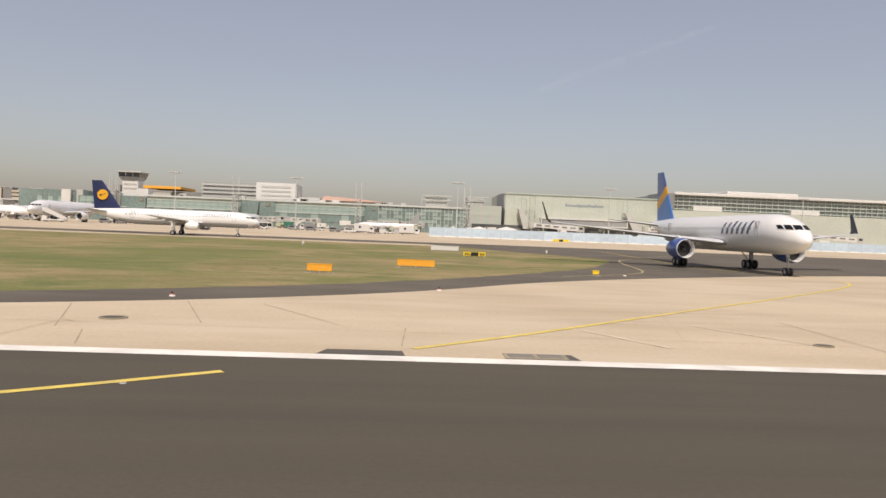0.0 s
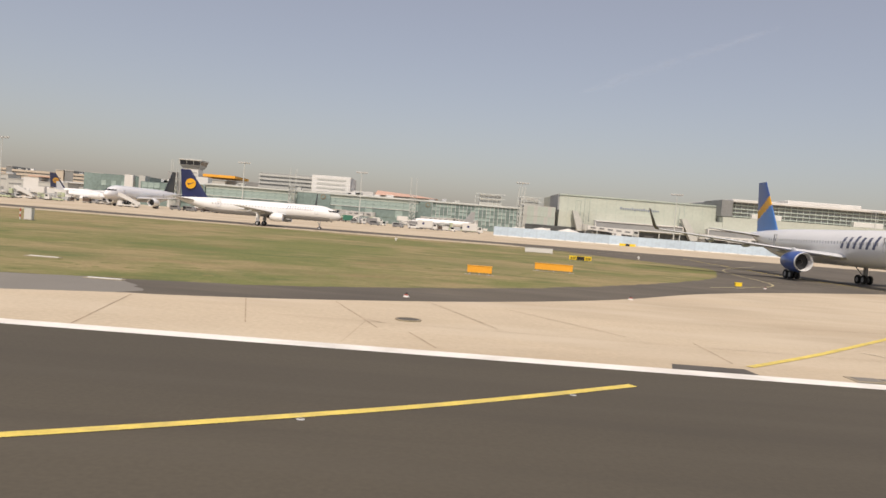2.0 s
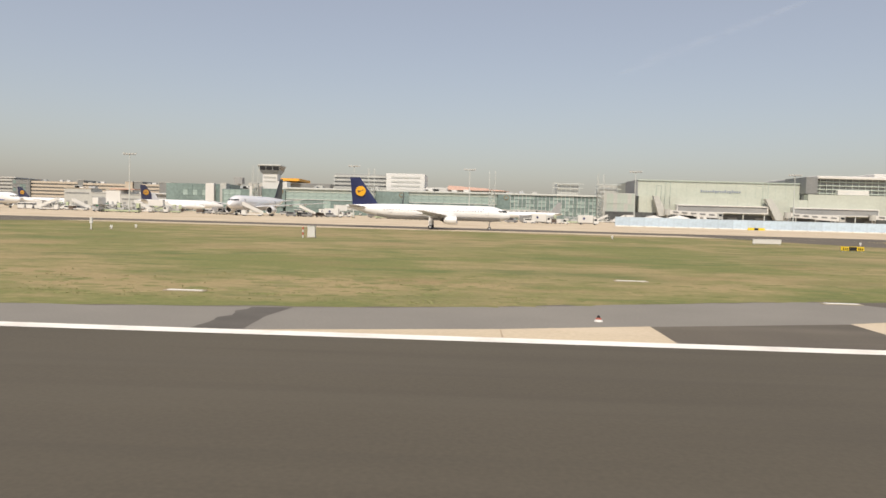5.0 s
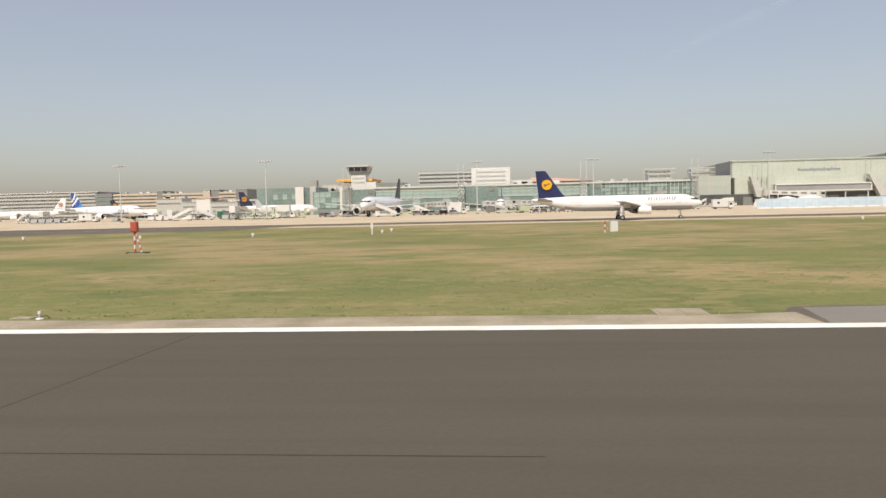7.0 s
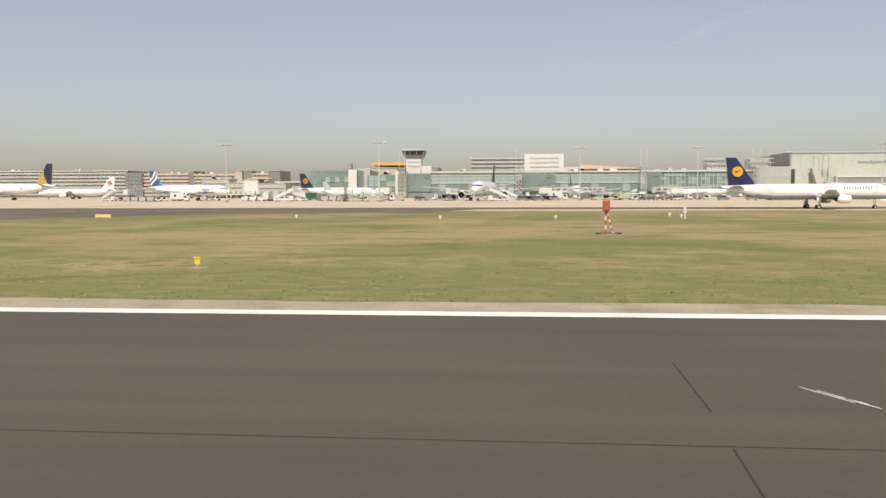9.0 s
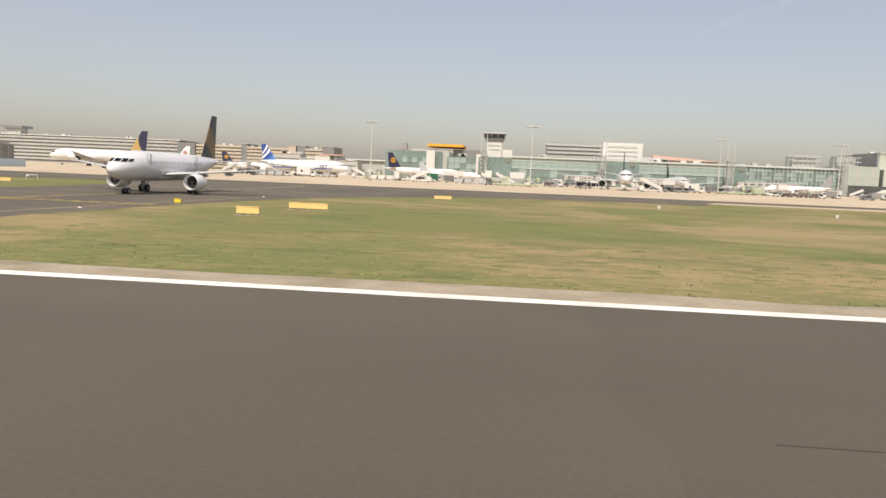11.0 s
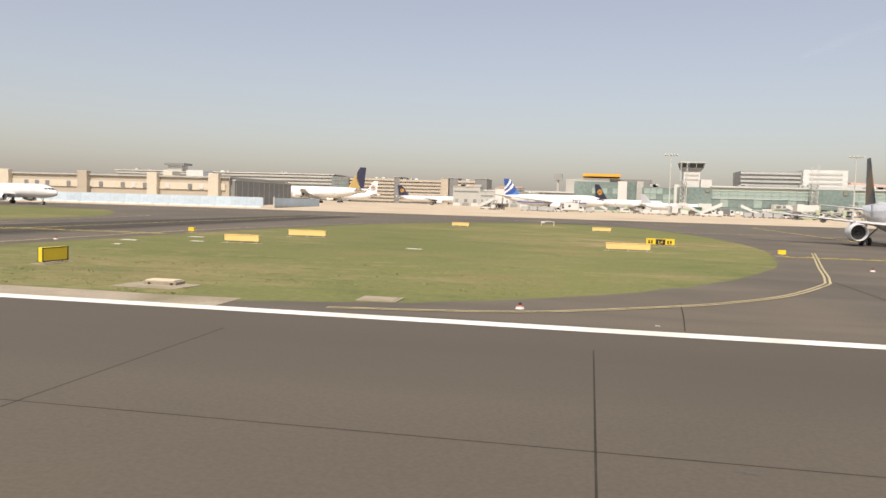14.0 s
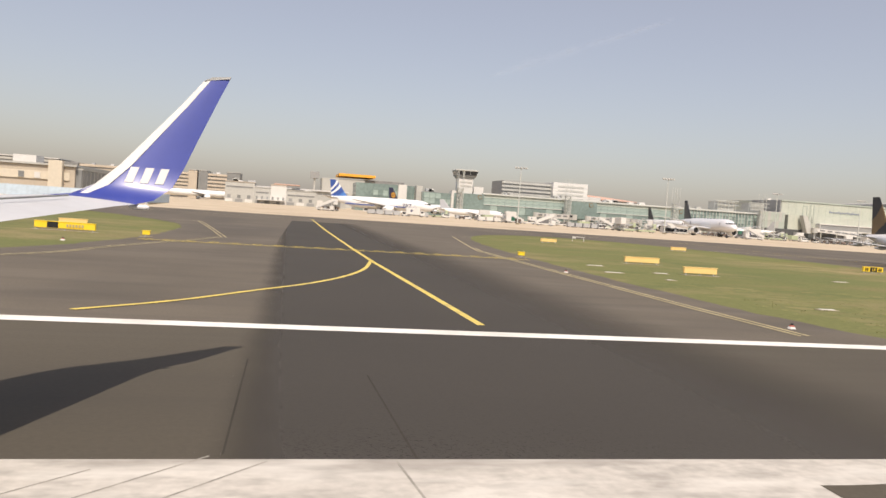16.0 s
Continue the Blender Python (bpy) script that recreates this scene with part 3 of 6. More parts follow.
marking("joint_line", [[(-23.5, 34.2), (-21.9, 25.3)], [(-18.9, 35.7), (-17.1, 28.4)], [(-15.0, 37.3), (-12.4, 29.5)], [(-11.2, 29.0), (-10.2, 25.9)], [(-10.6, 40.4), (-7.7, 31.7)], [(-6.6, 39.5), (-2.3, 32.3)], [(-13.0, 31.6), (-12.2, 31.0)], [(-45.0, 27.1), (-45.0, 25.3)], [(0.4, 32.0), (0.2, 27.3)], [(8.2, 40.7), (22.2, 42.5)], [(18.8, 26.4), (19.5, 38.5)]], 0.05, M_CJOINT, "dark sealed joint in concrete apron", "joint", 0.0245)
M_SLAB = mat("filled_slab_joint", (0.41, 0.335, 0.24), 0.85, var=0.25, scale=0.4)
marking("joint_line", [[(-20.0, 31.2), (55.1, 29.8)], [(1.5, 43.8), (59.8, 42.1)], [(7.3, 37.2), (58.3, 36.0)], [(-13.3, 25.7), (-13.0, 31.1)], [(11.6, 31.0), (14.8, 43.2)], [(28.0, 30.5), (34.1, 42.8)]], 0.04, M_SLAB, "pale filled joint between concrete slabs", "joint", 0.0235)
for x0, x1, y0, y1 in ((-2.55, 0.3, 25.3, 26.3), (3.5, 6.0, 25.3, 26.4)):
    sheet("repair_patch", [(x0, y0), (x1, y0), (x1 - 0.1, y1), (x0 + 0.3, y1)], 0.022, M_TAR, "black tar repair patch on concrete", "repair patch")
sheet("repair_patch", [(-28.4, 25.6), (-26.0, 25.6), (-26.2, 26.9), (-28.1, 26.95)], 0.022, mat("rusty_cover_steel", (0.19, 0.145, 0.115), 0.75, var=0.3, scale=1.2, fine=9, bump=0.2), "rust-brown cover plate set in concrete", "cover plate")
sheet("repair_patch", ragged([(-239.95, 11.72), (-239.7, 11.95), (-239.3, 11.9), (-239.35, 11.7), (-239.7, 11.62)], 0.05, 0.1, 19), 0.0246, M_TAR, "small black tar spot on runway", "repair patch")
sheet("repair_patch", [(-280.1, 11.8), (-279.9, 11.95), (-279.6, 11.9), (-279.7, 11.75)], 0.0246, M_TAR, "small black tar spot on runway", "repair patch")
sheet("touchdown_block", [(-400, 3.0), (-321.4, 3.0), (-321.7, 11.85), (-400, 11.85)], 0.024, M_BLOCK, "broad worn white painted runway block", "marking")


# tyre streaks and a bare corner on the white block
M_STREAK = mat("tyre_rubber_smear", (0.30, 0.285, 0.25), 0.8, var=0.3, scale=1.5, fine=6)
marking("tyre_streak", [[(-351.6, 9.5), (-349.3, 12.0)], [(-350.5, 9.4), (-348.4, 11.75)], [(-352.6, 9.6), (-350.9, 11.4)], [(-346.36, 11.8), (-346.1, 9.6)]], 0.045, M_STREAK, "grey tyre streaks on white paint", "tyre streak", 0.0275)
marking("scuff_mark", [[(-109.75, 15.95), (-109.62, 15.4)], [(-109.7, 14.75), (-109.58, 14.1)], [(-109.95, 15.6), (-109.9, 15.35)], [(-128.75, 15.45), (-128.15, 14.3)], [(-128.5, 15.2), (-127.85, 13.9)], [(-128.2, 14.6), (-127.95, 14.2)]], 0.035, M_WLINE, "thin white scuff marks on runway asphalt", "scuff", 0.0275)
sheet("bare_patch", ragged([(-339.5, 9.0), (-339.45, 10.55), (-337.9, 10.6), (-336.2, 10.55), (-336.2, 9.0)], 0.06, 0.4, 6), 0.0278, M_ASPH, "bare asphalt patch in worn white paint", "asphalt patch")


def drain_cover(x, y, r, label):
    t = thing("drain_cover", label, "drain cover", m=pose(x, y, 0.02))
    b = bmesh.new()
    lathe([(0.0, r), (0.05, r), (0.05, r * 0.86), (0.02, r * 0.84)], Matrix.Rotation(-math.pi / 2, 4, "Y"), 20, 0, b)
    part("rim", b, M_LIP, t)
    b = bmesh.new()
    tube(b, (0, 0, 0.0), (0, 0, 0.035), r * 0.84, n=20)
    part("lid", b, M_TAR, t)
    return t


drain_cover(-11.35, 32.4, 0.55, "round dark manhole cover in concrete apron")
drain_cover(17.1, 30.4, 0.4, "small round manhole cover in concrete apron")


def slab(x, y, w, d, label, cells=2, lid=M_LIP):
    t = thing("inspection_pit", label, "pit cover", m=pose(x, y, 0.014))
    part("frame", boxm(-w / 2, w / 2, -d / 2, d / 2, -0.05, 0.03, 0.01), M_LIP, t)
    for k in range(cells):
        x0 = -w / 2 + 0.15 + k * (w - 0.15) / cells
        part("lid", boxm(x0, x0 + (w - 0.15) / cells - 0.15, -d / 2 + 0.15, d / 2 - 0.15, 0.0, 0.05, 0.01), lid, t)
    return t


slab(4.6, 25.85, 2.1, 0.9, "rectangular steel pit cover beside white line", lid=M_SHOULD)
slab(-78.3, 28.2, 1.9, 1.7, "concrete pit cover at the grass edge")
t = thing("inspection_pit", "raised concrete pit with broken pale surround in grass", "pit cover", m=pose(-301.2, 30.1, 0.014))
b = bmesh.new()
f = b.faces.new([b.verts.new((p[0], p[1], -0.03)) for p in ragged([(-1.75, -1.0), (1.35, -1.15), (1.55, 0.9), (-1.45, 1.0), (-1.75, -1.0)], 0.16, 0.35, 31)[:-1]])
for v in [g_ for g_ in bmesh.ops.extrude_face_region(b, geom=[f])["geom"] if isinstance(g_, bmesh.types.BMVert)]:
    v.co.z += 0.05
bmesh.ops.recalc_face_normals(b, faces=b.faces)
part("surround", b, M_LIP, t, "broken pale concrete surround")
part("chamber", boxm(-0.85, 0.75, 0.15, 0.95, 0.0, 0.16, 0.02), M_LIP, t)
part("lid", boxm(-0.78, 0.62, 0.2, 0.9, 0.155, 0.22, 0.015), M_PALEL, t, "pale concrete lid")
part("lifting_hole", boxm(-0.6, -0.5, 0.10, 0.16, 0.03, 0.11), M_BLACK, t)
part("lifting_hole", boxm(0.5, 0.6, 0.10, 0.16, 0.03, 0.11), M_BLACK, t)
slab(-290.8, 29.5, 1.7, 1.4, "weathered concrete pit cover in grass", 1)
for x, y, w in ((-321.5, 58.6, 1.7), (-319.7, 66.8, 1.7), (-316.2, 60.6, 1.4), (-319.1, 53.4, 0.8), (-318.1, 37.3, 1.2), (-297, 62, 1.5), (-240 + 18, 33.5, 1.6), (-35.5, 50, 2.2), (-60, 36.5, 2.0), (-27, 39.5, 2.0)):
    slab(x, y, w, 0.6, "narrow pale concrete slab in grass", 1, M_OFFW)
slab(-104.3, 28.3, 0.9, 0.6, "small broken concrete slab at grass edge", 1)
t = thing("edge_light", "small stub runway light with cable at grass edge", "runway light", m=pose(-103.5, 28.1, 0))
part("base", tube(bmesh.new(), (0, 0, 0), (0, 0, 0.05), 0.16, 0.13, 10), M_OFFW, t)
part("stem", tube(bmesh.new(), (0, 0, 0.04), (0, 0, 0.22), 0.045, n=8), M_STEEL, t)
part("lens", tube(bmesh.new(), (0, 0, 0.21), (0, 0, 0.32), 0.075, 0.055, 10), M_OFFW, t)
part("cable", tube(tube(bmesh.new(), (0.05, 0, 0.1), (0.3, 0.02, 0.13), 0.02, n=6), (0.3, 0.02, 0.13), (0.45, 0.02, 0.02), 0.02, n=6), M_BLACK, t)

# ---------------------------------------------------------------- airliners
def airfoil(n=7, t=0.12):
    up = []
    for k in range(n + 1):
        x = 0.5 * (1 - math.cos(math.pi * k / n))
        up.append((x, t * 5 * (0.2969 * math.sqrt(x) - 0.126 * x - 0.3516 * x * x + 0.2843 * x ** 3 - 0.1015 * x ** 4)))
    return up + [(x, -0.7 * y) for x, y in reversed(up[1:-1])]


def section(origin, chord, up, t=0.11, n=7):
    """Airfoil ring: chord runs towards -x, thickness along up."""
    o, u = Vector(origin), Vector(up).normalized()
    return [o + Vector((-chord * x, 0, 0)) + u * (chord * y) for x, y in airfoil(n, t)]


def wheel(parent, x, y, r, w):
    t = part("wheel", lathe([(-w / 2, r * 0.55), (-w / 2, r * 0.93), (-w * 0.3, r), (w * 0.3, r), (w / 2, r * 0.93), (w / 2, r * 0.55)], Matrix.Translation((x, y, r)) @ Matrix.Rotation(math.pi / 2, 4, "Z"), 16), M_TYRE, parent, smooth=True)
    part("rim", lathe([(-w * 0.42, 0.01), (-w * 0.42, r * 0.56), (w * 0.42, r * 0.56), (w * 0.42, 0.01)], Matrix.Translation((x, y, r)) @ Matrix.Rotation(math.pi / 2, 4, "Z"), 12), M_GEAR, t)


def airliner(L, D, span, zc, label, m, fin_h, body=M_WHITE, belly=None, fin=M_NAVY, fin_mats=None, nac=M_WHITE, eng=(0.27, 0.17, 1.05, 3.4), engines=1, winglet=0.0, title=None, roundel=None, group="", root_s=0.30, chord=(0.165, 0.042), windows=True, wing_mat=M_WING, fin_slant=0.0, nose_gear=0.125):
    """Twin- or four-engined airliner: nose at the origin pointing +x, wheels on z=0."""
    t = thing("airliner", label, "airliner", group, m)
    R = D / 2
    ln, lt = 1.55 * D, 3.3 * D
    rings = []
    S = [0.0, 0.03, 0.08, 0.16, 0.28, 0.45, 0.65, 0.85, 1.0]
    prof = [(ln * s, R * max(0.03, math.sqrt(max(0.0, 1 - (1 - s) ** 2)) ** 1.12), -0.16 * D * (1 - s) ** 1.7) for s in S]
    prof += [(L * q, R, 0) for q in (0.3, 0.45, 0.58)]
    for s in (0.0, 0.18, 0.36, 0.55, 0.72, 0.87, 0.96, 1.0):
        r = R * (1 - 0.9 * s ** 1.55)
        prof.append((L - lt + lt * s, r, (R - r) * 0.72))
    n = 24
    for s, r, dz in prof:
        rings.append([(-s, r * math.sin(2 * math.pi * k / n), zc + dz + 1.02 * r * math.cos(2 * math.pi * k / n)) for k in range(n)])
    bm = loft(rings)
    if belly:
        for f in bm.faces:
            c = f.calc_center_median()
            if c.z < zc - 0.45 * R and c.x < -0.5 * ln:
                f.material_index = 1
    part("fuselage", bm, [body, belly or body], t, smooth=True)
    # wing-body fairing
    bm = bmesh.new()
    fr = []
    for s, w, h in ((root_s - 0.04, 0.2, 0.2), (root_s, 0.75, 0.62), (root_s + 0.08, 0.98, 0.78), (root_s + 0.17, 0.95, 0.76), (root_s + 0.22, 0.6, 0.5), (root_s + 0.27, 0.15, 0.2)):
        fr.append([(-L * s, R * w * math.cos(math.pi * 2 * k / 12), zc - 0.55 * R + 0.62 * R * h * math.sin(math.pi * 2 * k / 12)) for k in range(12)])
    part("belly_fairing", loft(fr, 0, True, bm), belly or body, t, smooth=True)
    half, zr = span / 2, zc - 0.55 * R
    sw, dih = math.tan(radians(27)), math.tan(radians(5.5))
    for sd in (1, -1):
        yk = 0.36 * half
        st = [(0.35 * R, chord[0] * L, root_s * L), (R, chord[0] * L * 0.97, root_s * L + (R) * sw * 1.1), (yk, chord[0] * L * 0.58, root_s * L + yk * sw * 1.12), (half, chord[1] * L, root_s * L + half * sw * 1.05)]
        rs = [section((-s, sd * y, zr + max(0, y - R) * dih), c, (0, 0, 1), 0.125 if y < R * 1.5 else 0.10) for y, c, s in st]
        part("wing", loft(rs), wing_mat, t, smooth=True)
        tipz, tips, tipc = zr + (half - R) * dih, st[-1][2], st[-1][1]
        if winglet:
            w = [section((-tips, sd * half, tipz), tipc, (0, -sd * 0.3, 1), 0.08), section((-tips - tipc * 0.35, sd * (half + 0.35), tipz + 0.5), tipc * 0.8, (0, -sd, 0.4), 0.08), section((-tips - tipc * 0.3 - winglet * 0.75, sd * (half + 0.85), tipz + winglet), tipc * 0.32, (0, -sd, 0.15), 0.08)]
            part("winglet", loft(w), fin if winglet > 2 else body, t, smooth=True)
        # flap track fairings
        for q in (0.30, 0.5, 0.68):
            y = half * q
            s = root_s * L + y * sw * 1.08 + chord[0] * L * (0.58 if q < 0.4 else 0.42)
            b = bmesh.new()
            lathe([(1.6, 0.02), (1.0, 0.2), (0.0, 0.28), (-1.0, 0.2), (-1.8, 0.02)], Matrix.Translation((-s, sd * y, zr + (y - R) * dih - 0.3)), 8, 0, b)
            part("flap_fairing", b, wing_mat, t, smooth=True)
        # tailplane
        hs, ht = L - 0.135 * L, zc + 0.45 * R
        ts = [section((-hs, sd * 0.2, ht), 0.105 * L, (0, 0, 1), 0.1), section((-hs - 0.16 * span * 0.55, sd * span * 0.18, ht + 0.10 * span * 0.18), 0.035 * L, (0, 0, 1), 0.09)]
        part("tailplane", loft(ts), wing_mat, t, smooth=True)
        # engines
        for e in range(engines):
            q = eng[0] + 0.3 * e if engines == 2 else 2 * eng[0] * 0.62
            y = (eng[1] * span) if engines == 1 else half * (0.36 + 0.30 * e)
            er, el = eng[2], eng[3]
            s0 = root_s * L + y * sw * 1.1 - el * 0.62
            ez = zr + (y - R) * dih - er * 1.02 - 0.12
            A = Matrix.Translation((-s0, sd * y, ez))
            en = part("engine", lathe([(0, er * 0.93), (-0.12 * el, er * 1.0), (-0.4 * el, er * 1.03), (-0.7 * el, er * 0.92), (-0.92 * el, er * 0.72), (-0.92 * el, er * 0.60)], A, 24), nac, t, smooth=True)
            part("intake_lip", lathe([(0, er * 0.93), (0.05 * el, er * 0.89), (0.03 * el, er * 0.84), (-0.05 * el, er * 0.81), (-0.2 * el, er * 0.80)], A, 24), M_METAL, en, "bare metal intake lip", True)
            part("fan", lathe([(-0.2 * el, er * 0.81), (-0.2 * el, er * 0.28), (-0.1 * el, er * 0.14), (-0.03 * el, 0.01)], A, 16), M_DARK, en, "dark fan with spinner", True)
            part("exhaust_cone", lathe([(-0.8 * el, er * 0.5), (-1.05 * el, er * 0.38), (-1.25 * el, 0.03)], A, 12), M_DARK, en, smooth=True)
            py = part("pylon", loft([section((-s0 + 0.02 * el - 0.25 * el, sd * y, ez + er * 0.9), el * 0.9, (0, 1, 0), 0.09), section((-s0 - 0.55 * el, sd * y, ez + er * 1.25 + 0.15), el * 0.75, (0, 1, 0), 0.09)]), body, t)
    # fin
    fs = L - 0.185 * L
    z0 = zc + R * 0.62
    nf = 36 if fin_mats else 5
    hs = [q / nf for q in range(nf + 1)]
    rs, taper = [], 0.36
    for k in hs:
        c = 0.165 * L * (1 - (1 - taper) * k) * (fin_h / (fin_h + 0.0))
        rs.append(section((-(fs + 0.135 * L * k * 0.92 - 0.02 * L), 0, z0 + (fin_h - z0) * k), c, (0, 1, 0), 0.09, 24 if fin_mats else 7))
    bm = loft(rs)
    if fin_mats:
        for f in bm.faces:
            c = f.calc_center_median()
            k = (c.z - z0) / (fin_h - z0)
            k += fin_slant * ((-c.x - fs - 0.124 * L * k + 0.02 * L) / (0.165 * L * (1 - 0.64 * k)) - 0.5)
            f.material_index = max(0, min(len(fin_mats) - 1, int(k * len(fin_mats))))
    part("fin", bm, fin_mats or fin, t, smooth=True)
    if roundel:
        for sd in (1, -1):
            b = bmesh.new()
            k = 0.52
            cx = -(fs + 0.135 * L * k * 0.92 - 0.02 * L) - 0.165 * L * (1 - 0.64 * k) * 0.47
            tube(b, (cx, sd * 0.16, z0 + (fin_h - z0) * k), (cx, sd * (0.16 + 0.09 * 0.165 * L * 0.5), z0 + (fin_h - z0) * k), (fin_h - z0) * 0.175, n=24)
            rd = part("roundel", b, roundel, t, "amber disc on the fin")
            b = bmesh.new()
            yy = sd * (0.17 + 0.09 * 0.165 * L * 0.5)
            q = (fin_h - z0) * 0.175
            zz = z0 + (fin_h - z0) * k
            for (ax, az), (bx, bz), w in (((0.55, 0.25), (-0.1, -0.05), 0.09), ((-0.1, -0.05), (-0.6, 0.0), 0.16), ((-0.1, -0.05), (-0.5, -0.35), 0.08)):
                tube(b, (cx + ax * q, yy, zz + az * q), (cx + bx * q, yy, zz + bz * q), w * q * 0.6, n=6)
            part("emblem", b, M_NAVY, rd)
    # cockpit and cabin glazing
    for sd in (1, -1):
        for y0, y1, za, zb in ((0.03, 0.35, 0.22, 0.44), (0.39, 0.60, 0.22, 0.44), (0.63, 0.76, 0.24, 0.43)):
            b = bmesh.new()
            vs = []
            for yy, h in ((y0, za), (y1, za), (y1 * 0.96, zb), (y0, zb)):
                # find the station where the nose skin has this width at this height
                lo, hi = 0.0, 1.0
                for _ in range(30):
                    q = (lo + hi) / 2
                    r = R * max(0.03, math.sqrt(max(0.0, 1 - (1 - q) ** 2)) ** 1.12)
                    up = (h * R + 0.16 * D * (1 - q) ** 1.7) / 1.02
                    wid = math.sqrt(max(0.0, r * r - up * up))
                    if up < r and wid > yy * R:
                        hi = q
                    else:
                        lo = q
                vs.append(b.verts.new((-ln * hi + 0.05, sd * (yy * R + 0.03), zc + h * R + 0.03)))
            b.faces.new(vs)
            bmesh.ops.solidify(b, geom=b.faces[:], thickness=0.04)
            part("cockpit_window", b, M_GLASSD, t)
        if windows:
            b = bmesh.new()
            x = -ln * 1.25
            while x > -(L - lt * 0.75):
                box(b, x - 0.13, x + 0.13, sd * (R * 0.965), sd * (R * 0.985), zc + 0.18 * R, zc + 0.18 * R + 0.38)
                x -= 0.80
            tagged(part("cabin_glazing", b, M_BELLY, t), kind="stuff")
        # doors outlines
        for q in (ln * 1.02, L - lt * 0.92):
            b = bmesh.new()
            for x0, x1, a, c in ((-0.45, -0.40, 0, 1.9), (0.40, 0.45, 0, 1.9), (-0.45, 0.45, 1.85, 1.9), (-0.45, 0.45, 0, 0.05)):
                box(b, -q + x0, -q + x1, sd * (R * 0.93), sd * (R * 1.002), zc - 0.15 * R + a, zc - 0.15 * R + c)
            part("cabin_door", b, M_BELLY, t)
        if title:
            # livery lettering drawn as plain upright strokes along the side
            tm, s0, tl, th, zz = title
            kk = int(tl / (th * 0.62))
            for k in range(kk):
                b = bmesh.new()
                x = -(s0 + tl * (k + 0.2) / kk)
                hgt = th * (1.0 if k in (0, 3) else 0.68)
                seg = max(3, int(hgt / 0.3))
                for j in range(seg):
                    a0, a1 = zz + hgt * j / seg, zz + hgt * (j + 1) / seg
                    y0, y1 = math.sqrt(max(0.05, R * R - a0 * a0)), math.sqrt(max(0.05, R * R - a1 * a1))
                    sk = 0.22
                    v = [b.verts.new((x + sk * (a0 - zz), sd * (y0 + 0.02), zc + a0)), b.verts.new((x - th * 0.27 + sk * (a0 - zz), sd * (y0 + 0.02), zc + a0)), b.verts.new((x - th * 0.27 + sk * (a1 - zz), sd * (y1 + 0.02), zc + a1)), b.verts.new((x + sk * (a1 - zz), sd * (y1 + 0.02), zc + a1))]
                    b.faces.new(v)
                part("livery_bar", b, tm, t)
    gw = 0.35 + 0.012 * L * 0.5
    ng = part("nose_gear", tube(tube(bmesh.new(), (-nose_gear * L, 0, gw * 0.8), (-nose_gear * L + 0.15, 0, zc - 0.7 * R), 0.10), (-nose_gear * L, 0, gw * 1.6), (-nose_gear * L - 0.9, 0, zc - 0.7 * R), 0.06), M_GEAR, t)
    for yy in (-0.3, 0.3):
        wheel(ng, -nose_gear * L, yy, gw * 0.78, 0.28)
    for sd in (1, -1):
        gy, gxp = sd * 0.111 * span, -(root_s + 0.178) * L
        mg = part("main_gear", tube(tube(bmesh.new(), (gxp, gy, gw), (gxp, gy, zr), 0.16), (gxp, gy, gw * 1.5), (gxp, gy * 0.55, zr), 0.09), M_GEAR, t)
        part("gear_door", boxm(gxp - 0.5, gxp + 0.5, gy + sd * 0.22, gy + sd * 0.27, gw * 1.3, zr - 0.2), body, mg)
        for xx in ((0,) if L < 45 else (-0.75, 0.75)):
            for yy in (-0.45, 0.45):
                wheel(mg, gxp + xx, gy + yy, gw, 0.4)
    return t


# ---------------------------------------------------------------- aircraft on the field
AP = "airliners on the apron"
navy_fin_jet = airliner(43.6, 3.95, 34.1, 4.4, "white airliner with navy fin and amber disc on taxiway", pose(-35.4, 200.5, 0, 0, 0, 0), 13.2, belly=M_BELLY, roundel=M_GOLD, title=(M_TITLE, 7.0, 7.2, 1.0, 0.62))
blue_fin_jet = airliner(54.0, 5.03, 49.0, 5.15, "white wide-body airliner with blue and yellow fin taxiing on asphalt", pose(48.2, 87.0, 0, 0, 0, -90), 16.1, nose_gear=0.082, fin_mats=[M_SKYB] * 5 + [M_GOLD] * 2 + [M_BLUE] * 5, fin_slant=0.30, nac=M_BLUE, eng=(0.27, 0.162, 1.42, 5.2), winglet=3.2, title=(M_TITLEG, 9.8, 9.2, 2.3, -0.1), fin=M_DKFIN)
facing = airliner(31.4, 3.95, 34.1, 3.75, "pale grey airliner with dark fin waiting at holding line", pose(-244.5, 90.8, 0, 0, 0, -93.2), 12.2, body=M_SILVER, fin=M_DKFIN, nac=M_WHITE, chord=(0.19, 0.05), eng=(0.27, 0.168, 1.15, 3.6), fin_mats=[M_DKFIN, M_DULLO, M_DULLO, M_DKFIN, M_DKFIN], fin_slant=0.4)
taxiing = airliner(37.6, 3.95, 34.1, 3.9, "white airliner taxiing past construction hoarding", pose(-431.1, 190, 0, 0, 0, 0), 11.9, windows=False)

def far_plane(L, D, span, zc, fin_h, x, y, rz, fin, label, **kw):
    return airliner(L, D, span, zc, label, pose(x, y, zg(y), 0, 0, rz), fin_h - 0.7, fin=fin, group=AP, windows=False, **kw)


